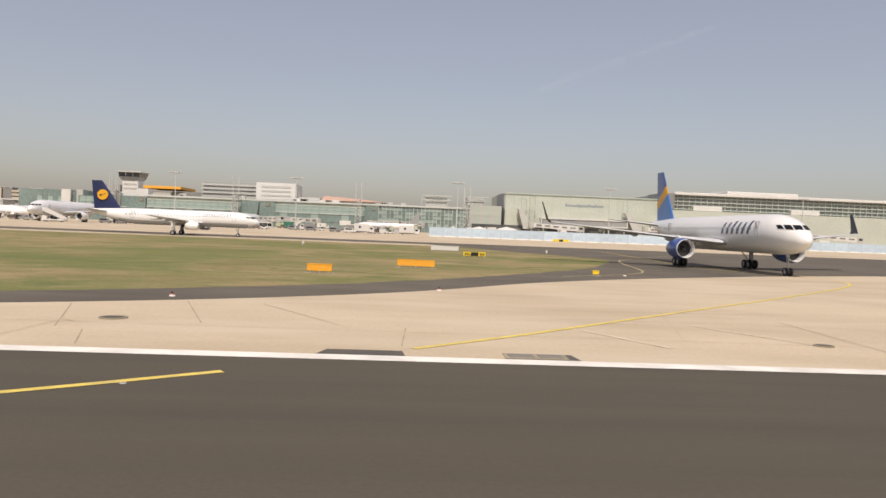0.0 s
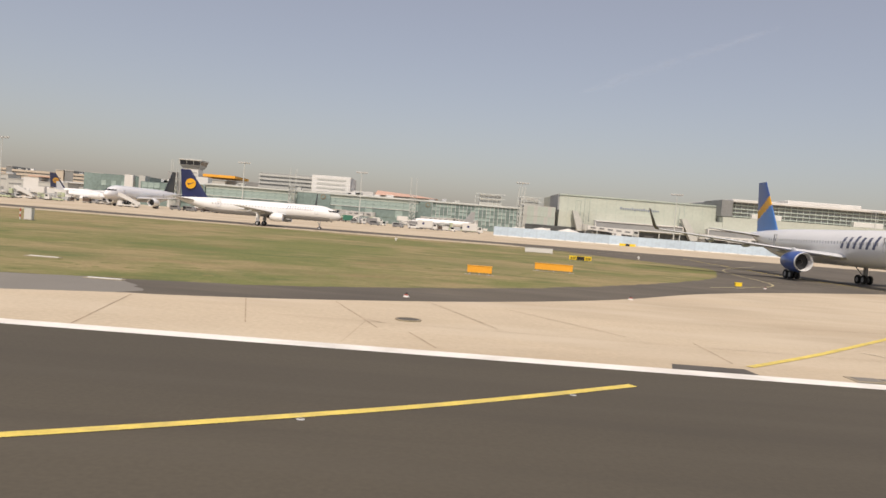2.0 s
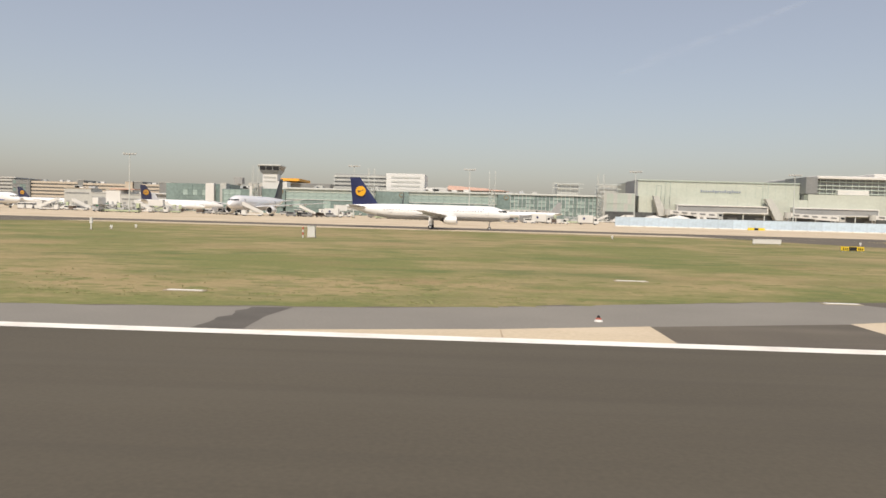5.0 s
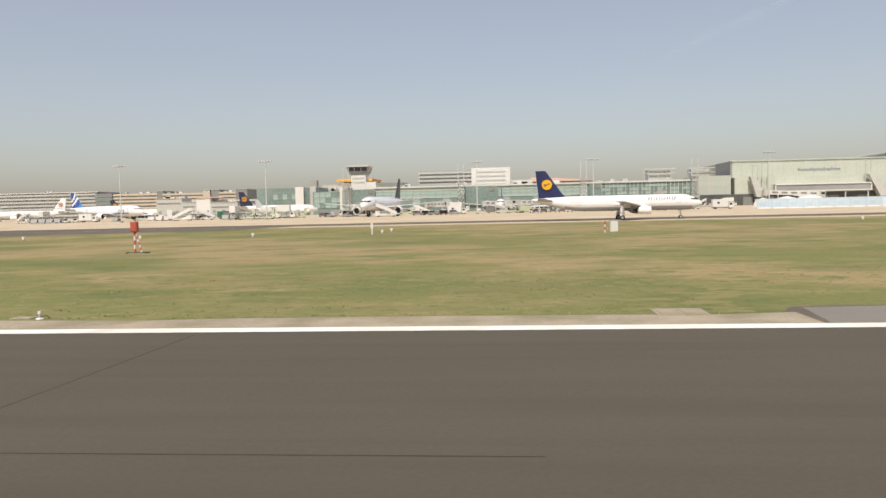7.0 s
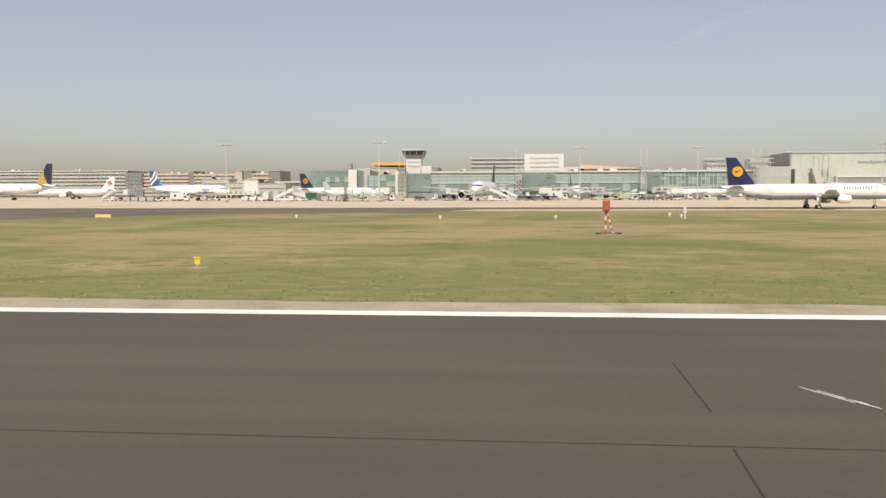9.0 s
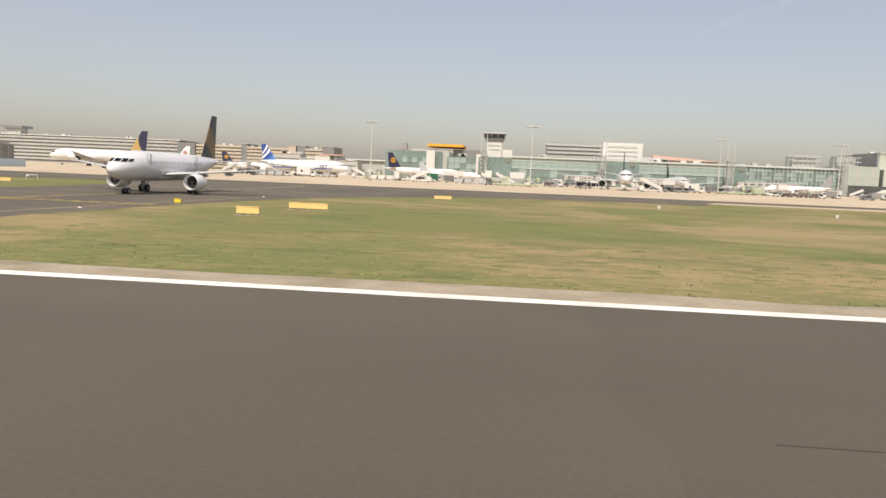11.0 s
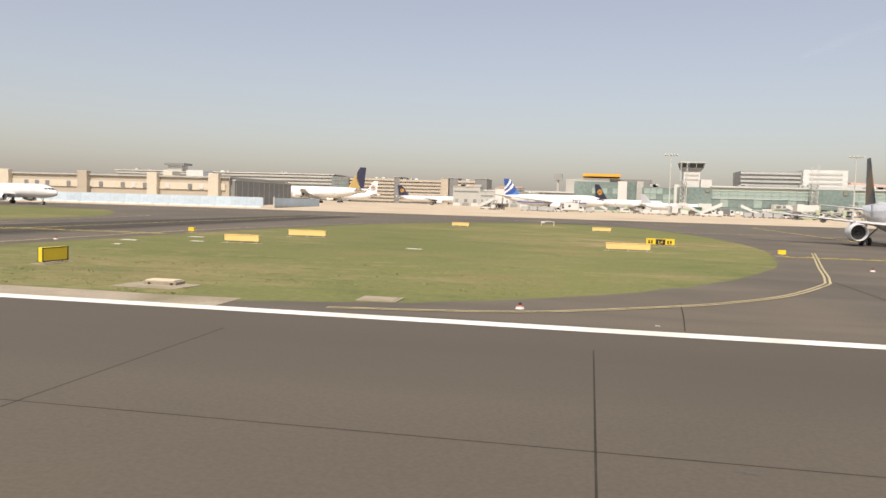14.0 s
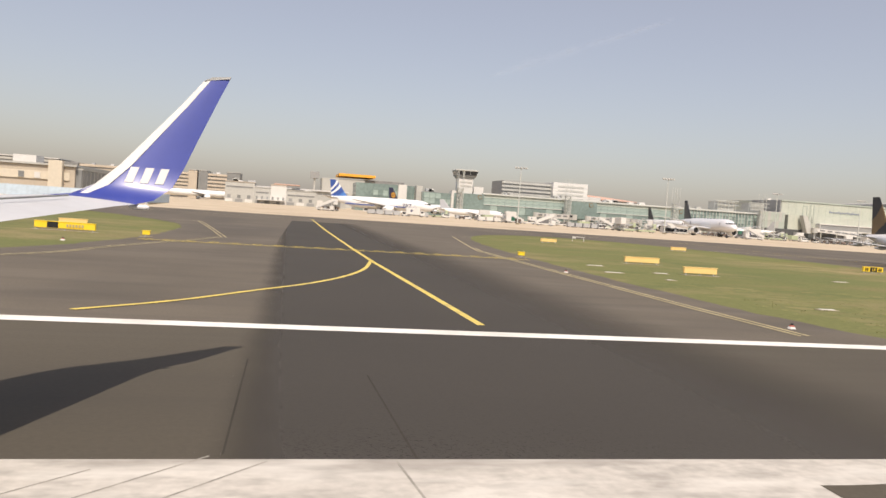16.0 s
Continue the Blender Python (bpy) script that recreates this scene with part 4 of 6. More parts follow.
WB = dict(eng=(0.27, 0.16, 1.6, 5.5))
far_plane(60, 5.6, 60, 5.2, 18.6, -230, 561, 31, M_NAVYF, "white wide-body airliner with navy fin and amber disc", roundel=M_AMBER, **WB)
far_plane(64, 5.6, 60, 5.2, 17.8, -395, 684, 8, M_NAVYF, "white long airliner with navy fin and amber disc", roundel=M_AMBER, **WB)
number_jet = far_plane(57, 5.8, 60, 5.3, 16.9, -276, 380, -21, None, "white airliner with blue fin and large number on its side", fin_mats=[M_SKYB, M_BLUE, M_BLUE, M_WHITE, M_BLUE, M_WHITE, M_BLUE, M_BLUE], fin_slant=0.5, nac=M_WHITE, **WB)
far_plane(70, 7.2, 78, 7.0, 24.1, -492, 470, 176, None, "white double-deck airliner with navy and gold fin", fin_mats=[M_DGOLD, M_NAVYF, M_NAVYF], fin_slant=0.9, engines=2, eng=(0.2, 0.16, 1.55, 5.0))
far_plane(62, 5.8, 60, 5.4, 19.0, -514, 590, 190, M_WHITE, "white airliner with pale fin and red mark", roundel=M_BRICK, **WB)
far_plane(63, 6.2, 62, 5.6, 18.8, -147, 314, -97, M_DKFIN, "pale grey wide-body airliner with dark fin parked nose outward", body=M_SILVER, eng=(0.27, 0.155, 1.75, 6.0))
far_plane(60, 5.6, 60, 5.2, 17.2, -91, 455, -90, M_DKFIN, "white wide-body airliner parked nose outward at pier", **WB)
far_plane(44, 3.95, 34, 3.9, 12.0, -212, 470, -20, M_BELLY, "white narrow-body airliner parked beside stairs")
far_plane(44, 3.95, 34, 3.9, 13.6, -27, 516, 180, M_FARD, "white narrow-body airliner with grey fin at pier")
far_plane(38, 3.95, 34, 3.9, 12.0, 268, 470, -80, M_DKFIN, "white airliner with dark fin at terminal gate")
cu = bpy.data.curves.new("number_lettering", "FONT")
cu.body, cu.size, cu.extrude, cu.align_x = "787", 3.4, 0.01, "CENTER"
cu.materials.append(M_TITLEG)
nl = new("number_lettering", cu)
nl.parent = number_jet
nl.matrix_local = pose(-13.5, -2.93, 3.7, 90, 0, 0)
part("blue_cheatline", boxm(-46, -8, -2.75, 2.75, 3.9, 4.4), M_BLUE, number_jet, "blue stripe along fuselage")

# ---------------------------------------------------------------- buildings
def verticals(x0, x1, y, z0, z1, step, w, depth):
    b = bmesh.new()
    x = x0
    while x <= x1 + 0.01:
        box(b, x - w / 2, x + w / 2, y - depth, y, z0, z1)
        x += step
    return b


def panes(t, x0, x1, y, z0, z1, nx, nz, mats, joint=0.25, name="pane"):
    """Facade panes of their own, sharing one mesh per material."""
    w, h = (x1 - x0) / nx, (z1 - z0) / nz
    bmm = boxm(-w / 2 + joint / 2, w / 2 - joint / 2, -0.12, 0.0, -h / 2 + joint / 2, h / 2 - joint / 2)
    first = part(name, bmm, mats[0], t)
    first.location = (x0 + w / 2, y, z0 + h / 2)
    meshes = [first.data]
    for m in mats[1:]:
        d = first.data.copy()
        d.materials[0] = m
        meshes.append(d)
    for j in range(nz):
        for i in range(nx):
            if i == j == 0:
                continue
            o = new(name, meshes[(i * 7 + j * 3 + (i * j) % 5) % len(meshes)])
            o.parent = t
            o.location = (x0 + w * (i + 0.5), y, z0 + h * (j + 0.5))


def roof_units(t, x0, x1, y, z, n, seed):
    r = random.Random(seed)
    for _ in range(n):
        x, w, h = r.uniform(x0, x1), r.uniform(2, 6), r.uniform(1.0, 2.6)
        part("roof_unit", boxm(x, x + w, y + 4, y + 9, z, z + h, 0.1), r.choice([M_OFFW, M_GREYW, M_STEEL]), t)


def building(label, name="terminal_building", category="building"):
    return thing(name, label, category)


def disc_sign(t, x, y, z, r):
    b = bmesh.new()
    tube(b, (x, y - 0.3, z), (x, y, z), r, n=20)
    part("round_sign", b, M_DULLO, t, "amber ring sign")
    b = bmesh.new()
    tube(b, (x, y - 0.36, z), (x, y - 0.28, z), r * 0.72, n=20)
    part("sign_face", b, M_GREEND, t)


# long green glass pier
t = building("long green-glass terminal pier with steel mullions")
part("core", boxm(-193, 62, 601, 640, 0.05, 20.5), M_GREEND, t)
part("roof", boxm(-194, 63, 599.6, 641, 20.5, 21.9, 0.15), M_MULL, t)
panes(t, -193, -25, 600.8, 18.0, 20.4, 28, 1, [M_PALE2], 0.12)
panes(t, -193, -25, 600.8, 12.6, 17.9, 28, 2, [M_GREEN], 0.14)
panes(t, -193, -25, 600.8, 6.0, 12.4, 28, 1, [M_GREEND, M_GREEND, M_GREEND, M_GREEN], 0.25)
part("floor_band", boxm(-193, -25, 600.3, 600.7, 12.3, 12.8), M_MULL, t)
for x0, x1 in ((-121, -94.6), (-24, -14.2), (-214.4, -193.2)):
    part("dark_panel", boxm(x0, x1, 599.3, 599.55, 6, 20.4), M_GREEND, t)
for x in (-100.2, -17.5, -196.6):
    disc_sign(t, x, 599.2, 18.2, 1.9)
panes(t, -14, 60, 600.8, 5.5, 20.0, 24, 5, [M_GREEND, M_GREEN], 0.5)
tagged(part("mullions", verticals(-14, 60, 600.6, 5, 20.6, 3.08, 0.35, 0.5), M_MULL, t), kind="stuff")
part("undercroft", boxm(-192, 61, 602, 603, 0.05, 5.4), M_DGREY, t)
roof_units(t, -180, 40, 606, 21.9, 14, 3)
part("roof_pavilion", boxm(23.5, 40.5, 611, 626, 21.9, 30.4), M_GREYW, t)
part("roof_pavilion", boxm(57, 71, 612, 626, 21.9, 30.4), M_GREYW, t)
for x0, x1 in ((20, 44), (54, 74)):
    tagged(part("roof_truss", verticals(x0, x1, 610, 22, 31.0, 3.5, 0.28, 0.4), M_MULL, t), kind="stuff")
    part("roof_truss_beam", boxm(x0, x1, 609, 610, 30.7, 31.2), M_MULL, t)
    part("roof_truss_beam", boxm(x0, x1, 609, 610, 27.3, 27.7), M_MULL, t)

t = building("green glass terminal block with light stair towers")
part("core", boxm(-296, -243, 616, 650, 0.05, 23.5), M_GREEND, t)
panes(t, -282, -262, 615.8, 14, 23, 5, 2, [M_GREEN, M_GREEND], 0.2)
panes(t, -243, -196, 599.6, 6, 19, 10, 3, [M_GREEN, M_GREEND, M_GREEN], 0.3)
part("link", boxm(-244, -195, 600, 640, 0.05, 19.4), M_GREEND, t)
part("stair_tower", boxm(-262, -255, 612, 620, 0.05, 24.0, 0.1), M_OFFW, t)
part("stair_tower", boxm(-248, -243, 606, 616, 0.05, 24.0, 0.1), M_GREYW, t)
part("stair_tower", boxm(-221, -212, 596, 604, 0.05, 22.0, 0.1), M_OFFW, t)
part("lift_panel", boxm(-219, -214, 595.7, 596.2, 6, 20), M_GREEND, t)
roof_units(t, -290, -205, 620, 20.5, 6, 5)

# apron control tower
t = thing("control_tower", "white apron control tower with dark glazed cab", "control tower")
part("shaft", boxm(-213.5, -201.5, 606, 618, 0.05, 33.0, 0.2), M_OFFW, t)
for z in (26.0, 29.2):
    part("shaft_window", boxm(-212.5, -202.5, 605.7, 606.2, z, z + 1.1), M_GREYW, t)
part("cab_floor", loft([[(-207.5 + sx * 6.4, 612 + sy * 6.4, 32.6) for sx, sy in ((-1, -1), (1, -1), (1, 1), (-1, 1))], [(-207.5 + sx * 8.3, 612 + sy * 8.3, 35.4) for sx, sy in ((-1, -1), (1, -1), (1, 1), (-1, 1))]]), M_FARD, t)
part("cab_glazing", loft([[(-207.5 + sx * 8.0, 612 + sy * 8.0, 35.4) for sx, sy in ((-1, -1), (1, -1), (1, 1), (-1, 1))], [(-207.5 + sx * 9.0, 612 + sy * 9.0, 38.6) for sx, sy in ((-1, -1), (1, -1), (1, 1), (-1, 1))]]), M_GLASSD, t)
part("cab_roof", boxm(-216.8, -198.2, 602.8, 621.2, 38.6, 39.7, 0.3), M_GREYW, t)
for k in range(4):
    b = bmesh.new()
    x = -215.6 + k * 5.4
    tube(b, (x, 603.6, 35.4), (x, 602.9, 38.6), 0.14, n=6)
    part("cab_mullion", b, M_MULL, t)
for x in (-211, -206, -203):
    part("roof_aerial", tube(bmesh.new(), (x, 612, 40.2), (x, 612, 43.5), 0.10, 0.05, 6), M_STEEL, t)
part("annex", boxm(-201, -193, 604, 616, 20, 26.5), M_OFFW, t)

# hotel with white end block
t = building("banded grey office block with white end wing", "office_building")
part("grey_wing", boxm(-163, -118, 652, 690, 0.05, 36.0), M_FARD, t)
for k in range(4):
    part("spandrel", boxm(-164, -118, 651.0, 652.2, 23.6 + k * 3.3, 25.4 + k * 3.3), M_GREYW, t)
part("white_wing", boxm(-118, -85, 646, 690, 0.05, 37.4, 0.15), M_OFFW, t)
for k in range(4):
    part("ribbon_window", boxm(-113.5, -89, 645.7, 646.2, 22.6 + k * 3.6, 24.0 + k * 3.6), M_GREYW, t)
part("penthouse", boxm(-84.5, -66, 660, 680, 0.05, 27), M_OFFW, t)

# terminal with pale green walls
t = building("pale green terminal hall with flat roof")
part("hall", boxm(88, 216, 611.5, 700, 0.05, 35.4), M_PALE, t)
part("hall_parapet", boxm(87.4, 216.3, 610.8, 612, 35.0, 36.0), M_PALE2, t)
part("side_wall", boxm(86.8, 88, 612, 655, 20, 35.6), M_FARD, t)
part("front_block", boxm(86, 216, 598, 611.4, 0.05, 22.4), M_PALE, t)
part("front_block", boxm(216.2, 330, 598, 605.8, 0.05, 27.0), M_PALE, t)
tagged(part("wall_joints", verticals(92, 212, 597.99, 6, 22.3, 7.8, 0.25, 0.06), M_PALE2, t), kind="stuff")
tagged(part("wall_joints", verticals(95, 215, 611.4, 22.6, 34.9, 7.8, 0.25, 0.06), M_PALE2, t), kind="stuff")
for k in range(17):
    part("sign_bar", boxm(137.4 + k * 1.88, 137.4 + k * 1.88 + 1.3, 611.1, 611.45, 27.0 - 0.5 * (k in (6, 12)), 28.3 + 0.7 * (k in (0, 5, 10, 13))), M_SIGNB, t, "unreadable grey-blue sign bar")
part("grey_wing", boxm(57.5, 83.4, 599, 640, 0.05, 24.2), M_GREYW, t)
panes(t, 58.2, 83, 598.9, 8, 23.8, 9, 2, [M_GREYW, M_PALE2, M_PALE2], 0.25, "cladding_panel")
part("undercroft", boxm(60, 330, 597.3, 598, 0.05, 9.6), mat("dark_recessed_glazing", (0.075, 0.08, 0.08), 0.35, var=0.35, scale=0.08, fine=0.5), t)
for x in range(92, 330, 21):
    part("ground_floor_bay", boxm(x, x + 7, 596.9, 597.4, 0.1, 5.4 + (x % 3)), [M_OFFW, M_GREYW, M_DGREY][x % 3], t)
for x0, x1 in ((114, 184), (203, 268)):
    part("gallery_glazing", boxm(x0 + 0.8, x1 - 0.8, 592.6, 597.9, 11.3, 15.6), M_FARD, t)
    part("gallery_beam", boxm(x0, x1, 592, 598, 15.6, 16.5), M_OFFW, t)
    part("gallery_beam", boxm(x0, x1, 592, 598, 10.5, 11.3), M_OFFW, t)
    for x in (x0, x1 - 0.8):
        part("gallery_post", boxm(x, x + 0.8, 592.2, 597.9, 11.31, 15.59), M_OFFW, t)
    for k in range(5):
        x = x0 + 2 + k * (x1 - x0 - 5) / 4
        part("gallery_column", boxm(x, x + 0.7, 592.6, 593.3, 0.5, 10.5), M_MULL, t)
for (a0, a1, za), (c0, c1, zb) in (((95.5, 99.5, 22.5), (100, 107, 7)), ((181, 185.5, 22.5), (189, 197, 6))):
    part("inclined_shaft", loft([[(c0, 590, zb), (c1, 590, zb), (c1, 596, zb), (c0, 596, zb)], [(a0, 591, za), (a1, 591, za), (a1, 596, za), (a0, 596, za)]]), M_GREYW, t)
roof_units(t, 95, 200, 640, 35.4, 5, 9)
for x, zt in ((98.6, 31.0), (105.6, 33.0), (180.6, 34.5)):
    b = bmesh.new()
    for q in (0, 4):
        tube(b, (x + q, 596, 16.5), (x + q, 596, zt), 0.3, n=6)
    tube(b, (x, 596, zt), (x + 4, 596, zt), 0.3, n=6)
    part("frame_mast", b, M_PALE2, t)

t = building("banded glass terminal wing with white roof edge")
part("core", boxm(216.5, 560, 606, 700, 0.05, 39.6), M_FARD, t)
part("roof", boxm(224, 562, 602, 704, 39.6, 41.8, 0.3), M_OFFW, t)
part("roof_pod", boxm(270, 330, 606, 680, 41.8, 44.4, 0.4), M_OFFW, t)
part("end_block", boxm(215, 224, 600, 640, 27.5, 40.6, 0.2), M_DGREY, t)
for k in range(4):
    part("spandrel", boxm(224, 560, 604.4, 606.2, 28.0 + k * 3.0, 28.8 + k * 3.0), M_PALE2, t)
tagged(part("mullions", verticals(228, 560, 605.4, 27, 39.6, 5, 0.4, 0.5), M_MULL, t), kind="stuff")
part("terrace", boxm(330.2, 560, 598, 606, 0.05, 27), M_PALE, t)
for x in (240, 322, 410):
    part("white_box", boxm(x, x + 24, 601, 606, 27.2, 31.0, 0.2), M_OFFW, t)


# passenger bridges
def jet_bridge(x, y, yaw, label, up=0.0):
    """Passenger bridge; its tunnel falls from the rotunda, raised by up, to the cab."""
    t = thing("passenger_bridge", label, "passenger bridge", "passenger bridges at the terminal", pose(x, y, 1.0, 0, 0, yaw))
    part("rotunda", tube(bmesh.new(), (0, 0, 3.5 + up), (0, 0, 8 + up), 2.6, n=16), M_GREYW, t)
    part("column", tube(bmesh.new(), (0, 0, 0), (0, 0, 3.6 + up), 0.7, n=12), M_STEEL, t)

    def tunnel(w, y0, y1, z0, z1):
        f = lambda q: up * (1 + 0.6 * q / 38)
        return loft([[(-w, q, z0 + f(q)), (w, q, z0 + f(q)), (w, q, z1 + f(q)), (-w, q, z1 + f(q))] for q in (y0, y1)])

    part("inner_tunnel", tunnel(1.7, -20, -1.5, 4.4, 7.6), M_OFFW, t)
    part("outer_tunnel", tunnel(1.9, -36, -19, 4.0, 7.7), M_OFFW, t)
    for k in range(5):
        part("tunnel_window", tunnel(2.0, -34 + k * 6.5, -30 + k * 6.5, 5.6, 6.8), M_DGREY, t)
    part("cab", tunnel(2.5, -40, -36, 3.7, 8.0), M_GREYW, t)
    part("cab_window", tunnel(2.55, -39.5, -37, 5.6, 7.2), M_GLASSD, t)
    for sx in (-1.6, 1.6):
        part("drive_leg", tube(bmesh.new(), (sx, -31, 0.5), (sx, -31, 4.2 + up * 0.5), 0.28, n=8), M_STEEL, t)
        part("wheel", tube(bmesh.new(), (sx - 0.25, -31, 0.5), (sx + 0.25, -31, 0.5), 0.5, n=12), M_TYRE, t)
    return t


jb = jet_bridge(106, 588, 76, "white passenger bridge with steel drive legs at terminal", 3.4)
for x, y, a in ((197, 588, 80), (262, 590, 72), (330, 590, 68)):
    copy_thing(jb, pose(x, y, 1.0, 0, 0, a))
jb2 = jet_bridge(-60, 590, -40, "white passenger bridge on steel legs at pier")
for x, y, a in ((-150, 592, 30), (20, 592, -30), (-105, 592, 40), (-20, 592, 35)):
    copy_thing(jb2, pose(x, y, 1.0, 0, 0, a))


# lattice towers at the pier
def lattice(x, y, h, label):
    t = thing("lattice_tower", label, "lattice tower", "lattice towers along the pier", pose(x, y, 1.0))
    for sx in (-2.2, 2.2):
        for sy in (-2.2, 2.2):
            part("leg", tube(bmesh.new(), (sx, sy, 0), (sx, sy, h), 0.17, n=6), M_MULL, t)
    b = bmesh.new()
    z = 1.0
    k = 0
    while z < h * 0.62:
        for a, c in (((-2.2, -2.2), (2.2, -2.2)), ((-2.2, 2.2), (2.2, 2.2)), ((-2.2, -2.2), (-2.2, 2.2)), ((2.2, -2.2), (2.2, 2.2))):
            tube(b, (*a, z), (*c, z), 0.2, n=5)
            tube(b, (*a, z), (*c, z + 3.2), 0.16, n=5)
            tube(b, (*c, z), (*a, z + 3.2), 0.16, n=5)
        z += 3.2
        k += 1
    part("bracing", b, M_MULL, t)
    part("landing", boxm(-2.4, 2.4, -2.4, 2.4, h * 0.62, h * 0.62 + 0.3), M_STEEL, t)
    return t


lt0 = lattice(-123.5, 592, 37, "tall white steel lattice tower at terminal")
for x, y in ((-29.2, 588), (55, 592), (-215, 592)):
    copy_thing(lt0, pose(x, y, 1.0))


# floodlight masts
def mast(h, label):
    t = thing("floodlight_mast", label, "floodlight mast", "floodlight masts on the apron")
    part("pole", tube(bmesh.new(), (0, 0, 0), (0, 0, h - 0.6), 0.30, 0.15, 10), M_MULL, t)
    part("base", tube(bmesh.new(), (0, 0, 0), (0, 0, 0.6), 0.8, n=10), M_LIP, t)
    part("cross_arm", boxm(-2.6, 2.6, -0.15, 0.15, h - 0.75, h - 0.45), M_STEEL, t)
    for k in range(5):
        x = -2.4 + 1.2 * k
        fl = part("floodlight", loft([[(x - 0.45, -0.5, h - 0.5), (x + 0.45, -0.5, h - 0.5), (x + 0.45, 0.4, h - 0.3), (x - 0.45, 0.4, h - 0.3)], [(x - 0.3, -0.4, h), (x + 0.3, -0.4, h), (x + 0.3, 0.3, h + 0.1), (x - 0.3, 0.3, h + 0.1)]]), M_GREYW, t)
    return t


m0 = mast(24.5, "tall pale floodlight mast on concrete apron")
m0.matrix_world = pose(-100.3, 351.7, 1.0)
for x, y in ((-46.5, 356), (27.2, 340.5), (-186, 307), (-252, 312), (96, 338), (194, 352), (272, 352)):
    copy_thing(m0, pose(x, y, 1.0, 0, 0, 0))

# blue construction hoarding, panel by panel
def hoarding(x0, x1, y, h, label, step=6.0):
    t = thing("hoarding", label, "hoarding", m=pose(0, 0, zg(y)))
    n = int((x1 - x0) / step)
    first = part("panel", boxm(0.005, step - 0.005, -0.06, 0.06, 0.3, h), M_HOARD, t)
    first.location = (x0, y, 0)
    b0 = part("barrier", loft([[(0.1, -0.35, 0), (0.1, 0.35, 0), (0.1, 0.14, 0.42), (0.1, -0.14, 0.42)], [(step * 0.9, -0.35, 0), (step * 0.9, 0.35, 0), (step * 0.9, 0.14, 0.42), (step * 0.9, -0.14, 0.42)]]), M_OFFW, t)
    b0.location = (x0, y - 0.6, 0)
    for k in range(1, n):
        o = new("panel", first.data)
        o.parent = t
        o.location = (x0 + k * step, y, 0)
        o = new("barrier", b0.data)
        o.parent = t
        o.location = (x0 + k * step, y - 0.6, 0)
    b = bmesh.new()
    for k in range(n + 1):
        box(b, x0 + k * step - 0.06, x0 + k * step + 0.06, y + 0.07, y + 0.2, 0, h - 0.1)
    part("posts", b, M_STEEL, t)
    return t


hoarding(13.8, 430, 314, 3.9, "pale blue construction hoarding with white barrier feet")
hoarding(-600, -392, 250, 3.6, "pale blue construction hoarding before tan building")
hg = thing("hoarding", "shaded blue hoarding running back from corner", "hoarding", m=pose(-391.8, 250, 0.23, 0, 0, 90))
part("panel", boxm(0.0, 45, -0.06, 0.06, 0.3, 3.5), M_HOARD, hg)
part("barrier", boxm(0.0, 45, -0.9, -0.4, 0.0, 0.55, 0.1), M_LIP, hg)
part("corner_post", boxm(-0.3, 0.3, -0.3, 0.3, 0, 3.8), M_STEEL, hg)

# covered heaps behind the hoarding
def heap(x, y, w, h, label, seed):
    t = thing("covered_heap", label, "heap", "covered heaps behind the hoarding", pose(x, y, zg(y)))
    b = bmesh.new()
    rings = []
    for k in range(6):
        q = k / 5
        rings.append([(w * 0.5 * math.cos(a) * (1 - q ** 2.2) ** 0.5 * (1 + 0.18 * noise.noise((a, q * 2, seed))) + 0.2 * q, w * 0.3 * math.sin(a) * (1 - q ** 2.2) ** 0.5, h * q * (1 + 0.10 * noise.noise((a * 2, seed, q)))) for a in [n * math.pi / 8 for n in range(16)]])
    part("tarpaulin", loft(rings, 0, True, b), M_OFFW, t, smooth=True)
    for s in (-0.4, 0.4):
        part("weight_board", boxm(w * s - 0.8, w * s + 0.8, -w * 0.36, -w * 0.30, 0, 0.25), M_LIP, t)


heap(38.6, 352, 13, 5.0, "white tarpaulin heap behind blue hoarding", 1)
heap(53, 364, 15, 5.4, "broad white tarpaulin heap behind blue hoarding", 2)
heap(26, 345, 9, 4.4, "low white tarpaulin heap behind blue hoarding", 3)

# tan maintenance building with dark side wall
t = building("tan rendered airside building with cream window bands", "airside_building")
part("wall", boxm(-640, -417, 266, 320, 0.05, 10.6), M_TAN, t)
part("window_band", boxm(-640, -418.5, 265.6, 266.1, 6.0, 8.6), M_CREAM, t)
part("roof_edge", boxm(-641, -416.4, 265.3, 321, 10.6, 11.2), M_GREYW, t)
r_ = random.Random(4)
for k in range(46):
    x = -638 + k * 4.75
    if r_.random() < 0.6:
        part("window", boxm(x, x + 1.7, 265.4, 265.7, 6.3, 8.2), M_DGREY if r_.random() < 0.5 else M_OFFW, t)
for x in (-424.5, -450, -480, -515, -560, -600):
    part("pier", boxm(x, x + 4.2, 263.6, 266.4, 0.05, 12.3, 0.1), M_CREAM if x != -480 else M_TAN, t)
part("rooftop_box", boxm(-437, -430, 270, 278, 11.2, 13.6), M_OFFW, t)
part("rooftop_box", boxm(-447, -443, 270, 276, 11.2, 13.0), M_CREAM, t)
part("dark_wing", boxm(-417, -415.2, 267, 322, 0.05, 9.8), M_DGREY, t)
part("dark_wing_roof", boxm(-417.5, -414.8, 267, 323, 9.8, 10.3), M_GREYW, t)
b = bmesh.new()
for k in range(11):
    box(b, -415.3, -415.1, 268 + k * 5, 268.4 + k * 5, 0.2, 9.6)
part("wall_ribs", b, M_GREYW, t)

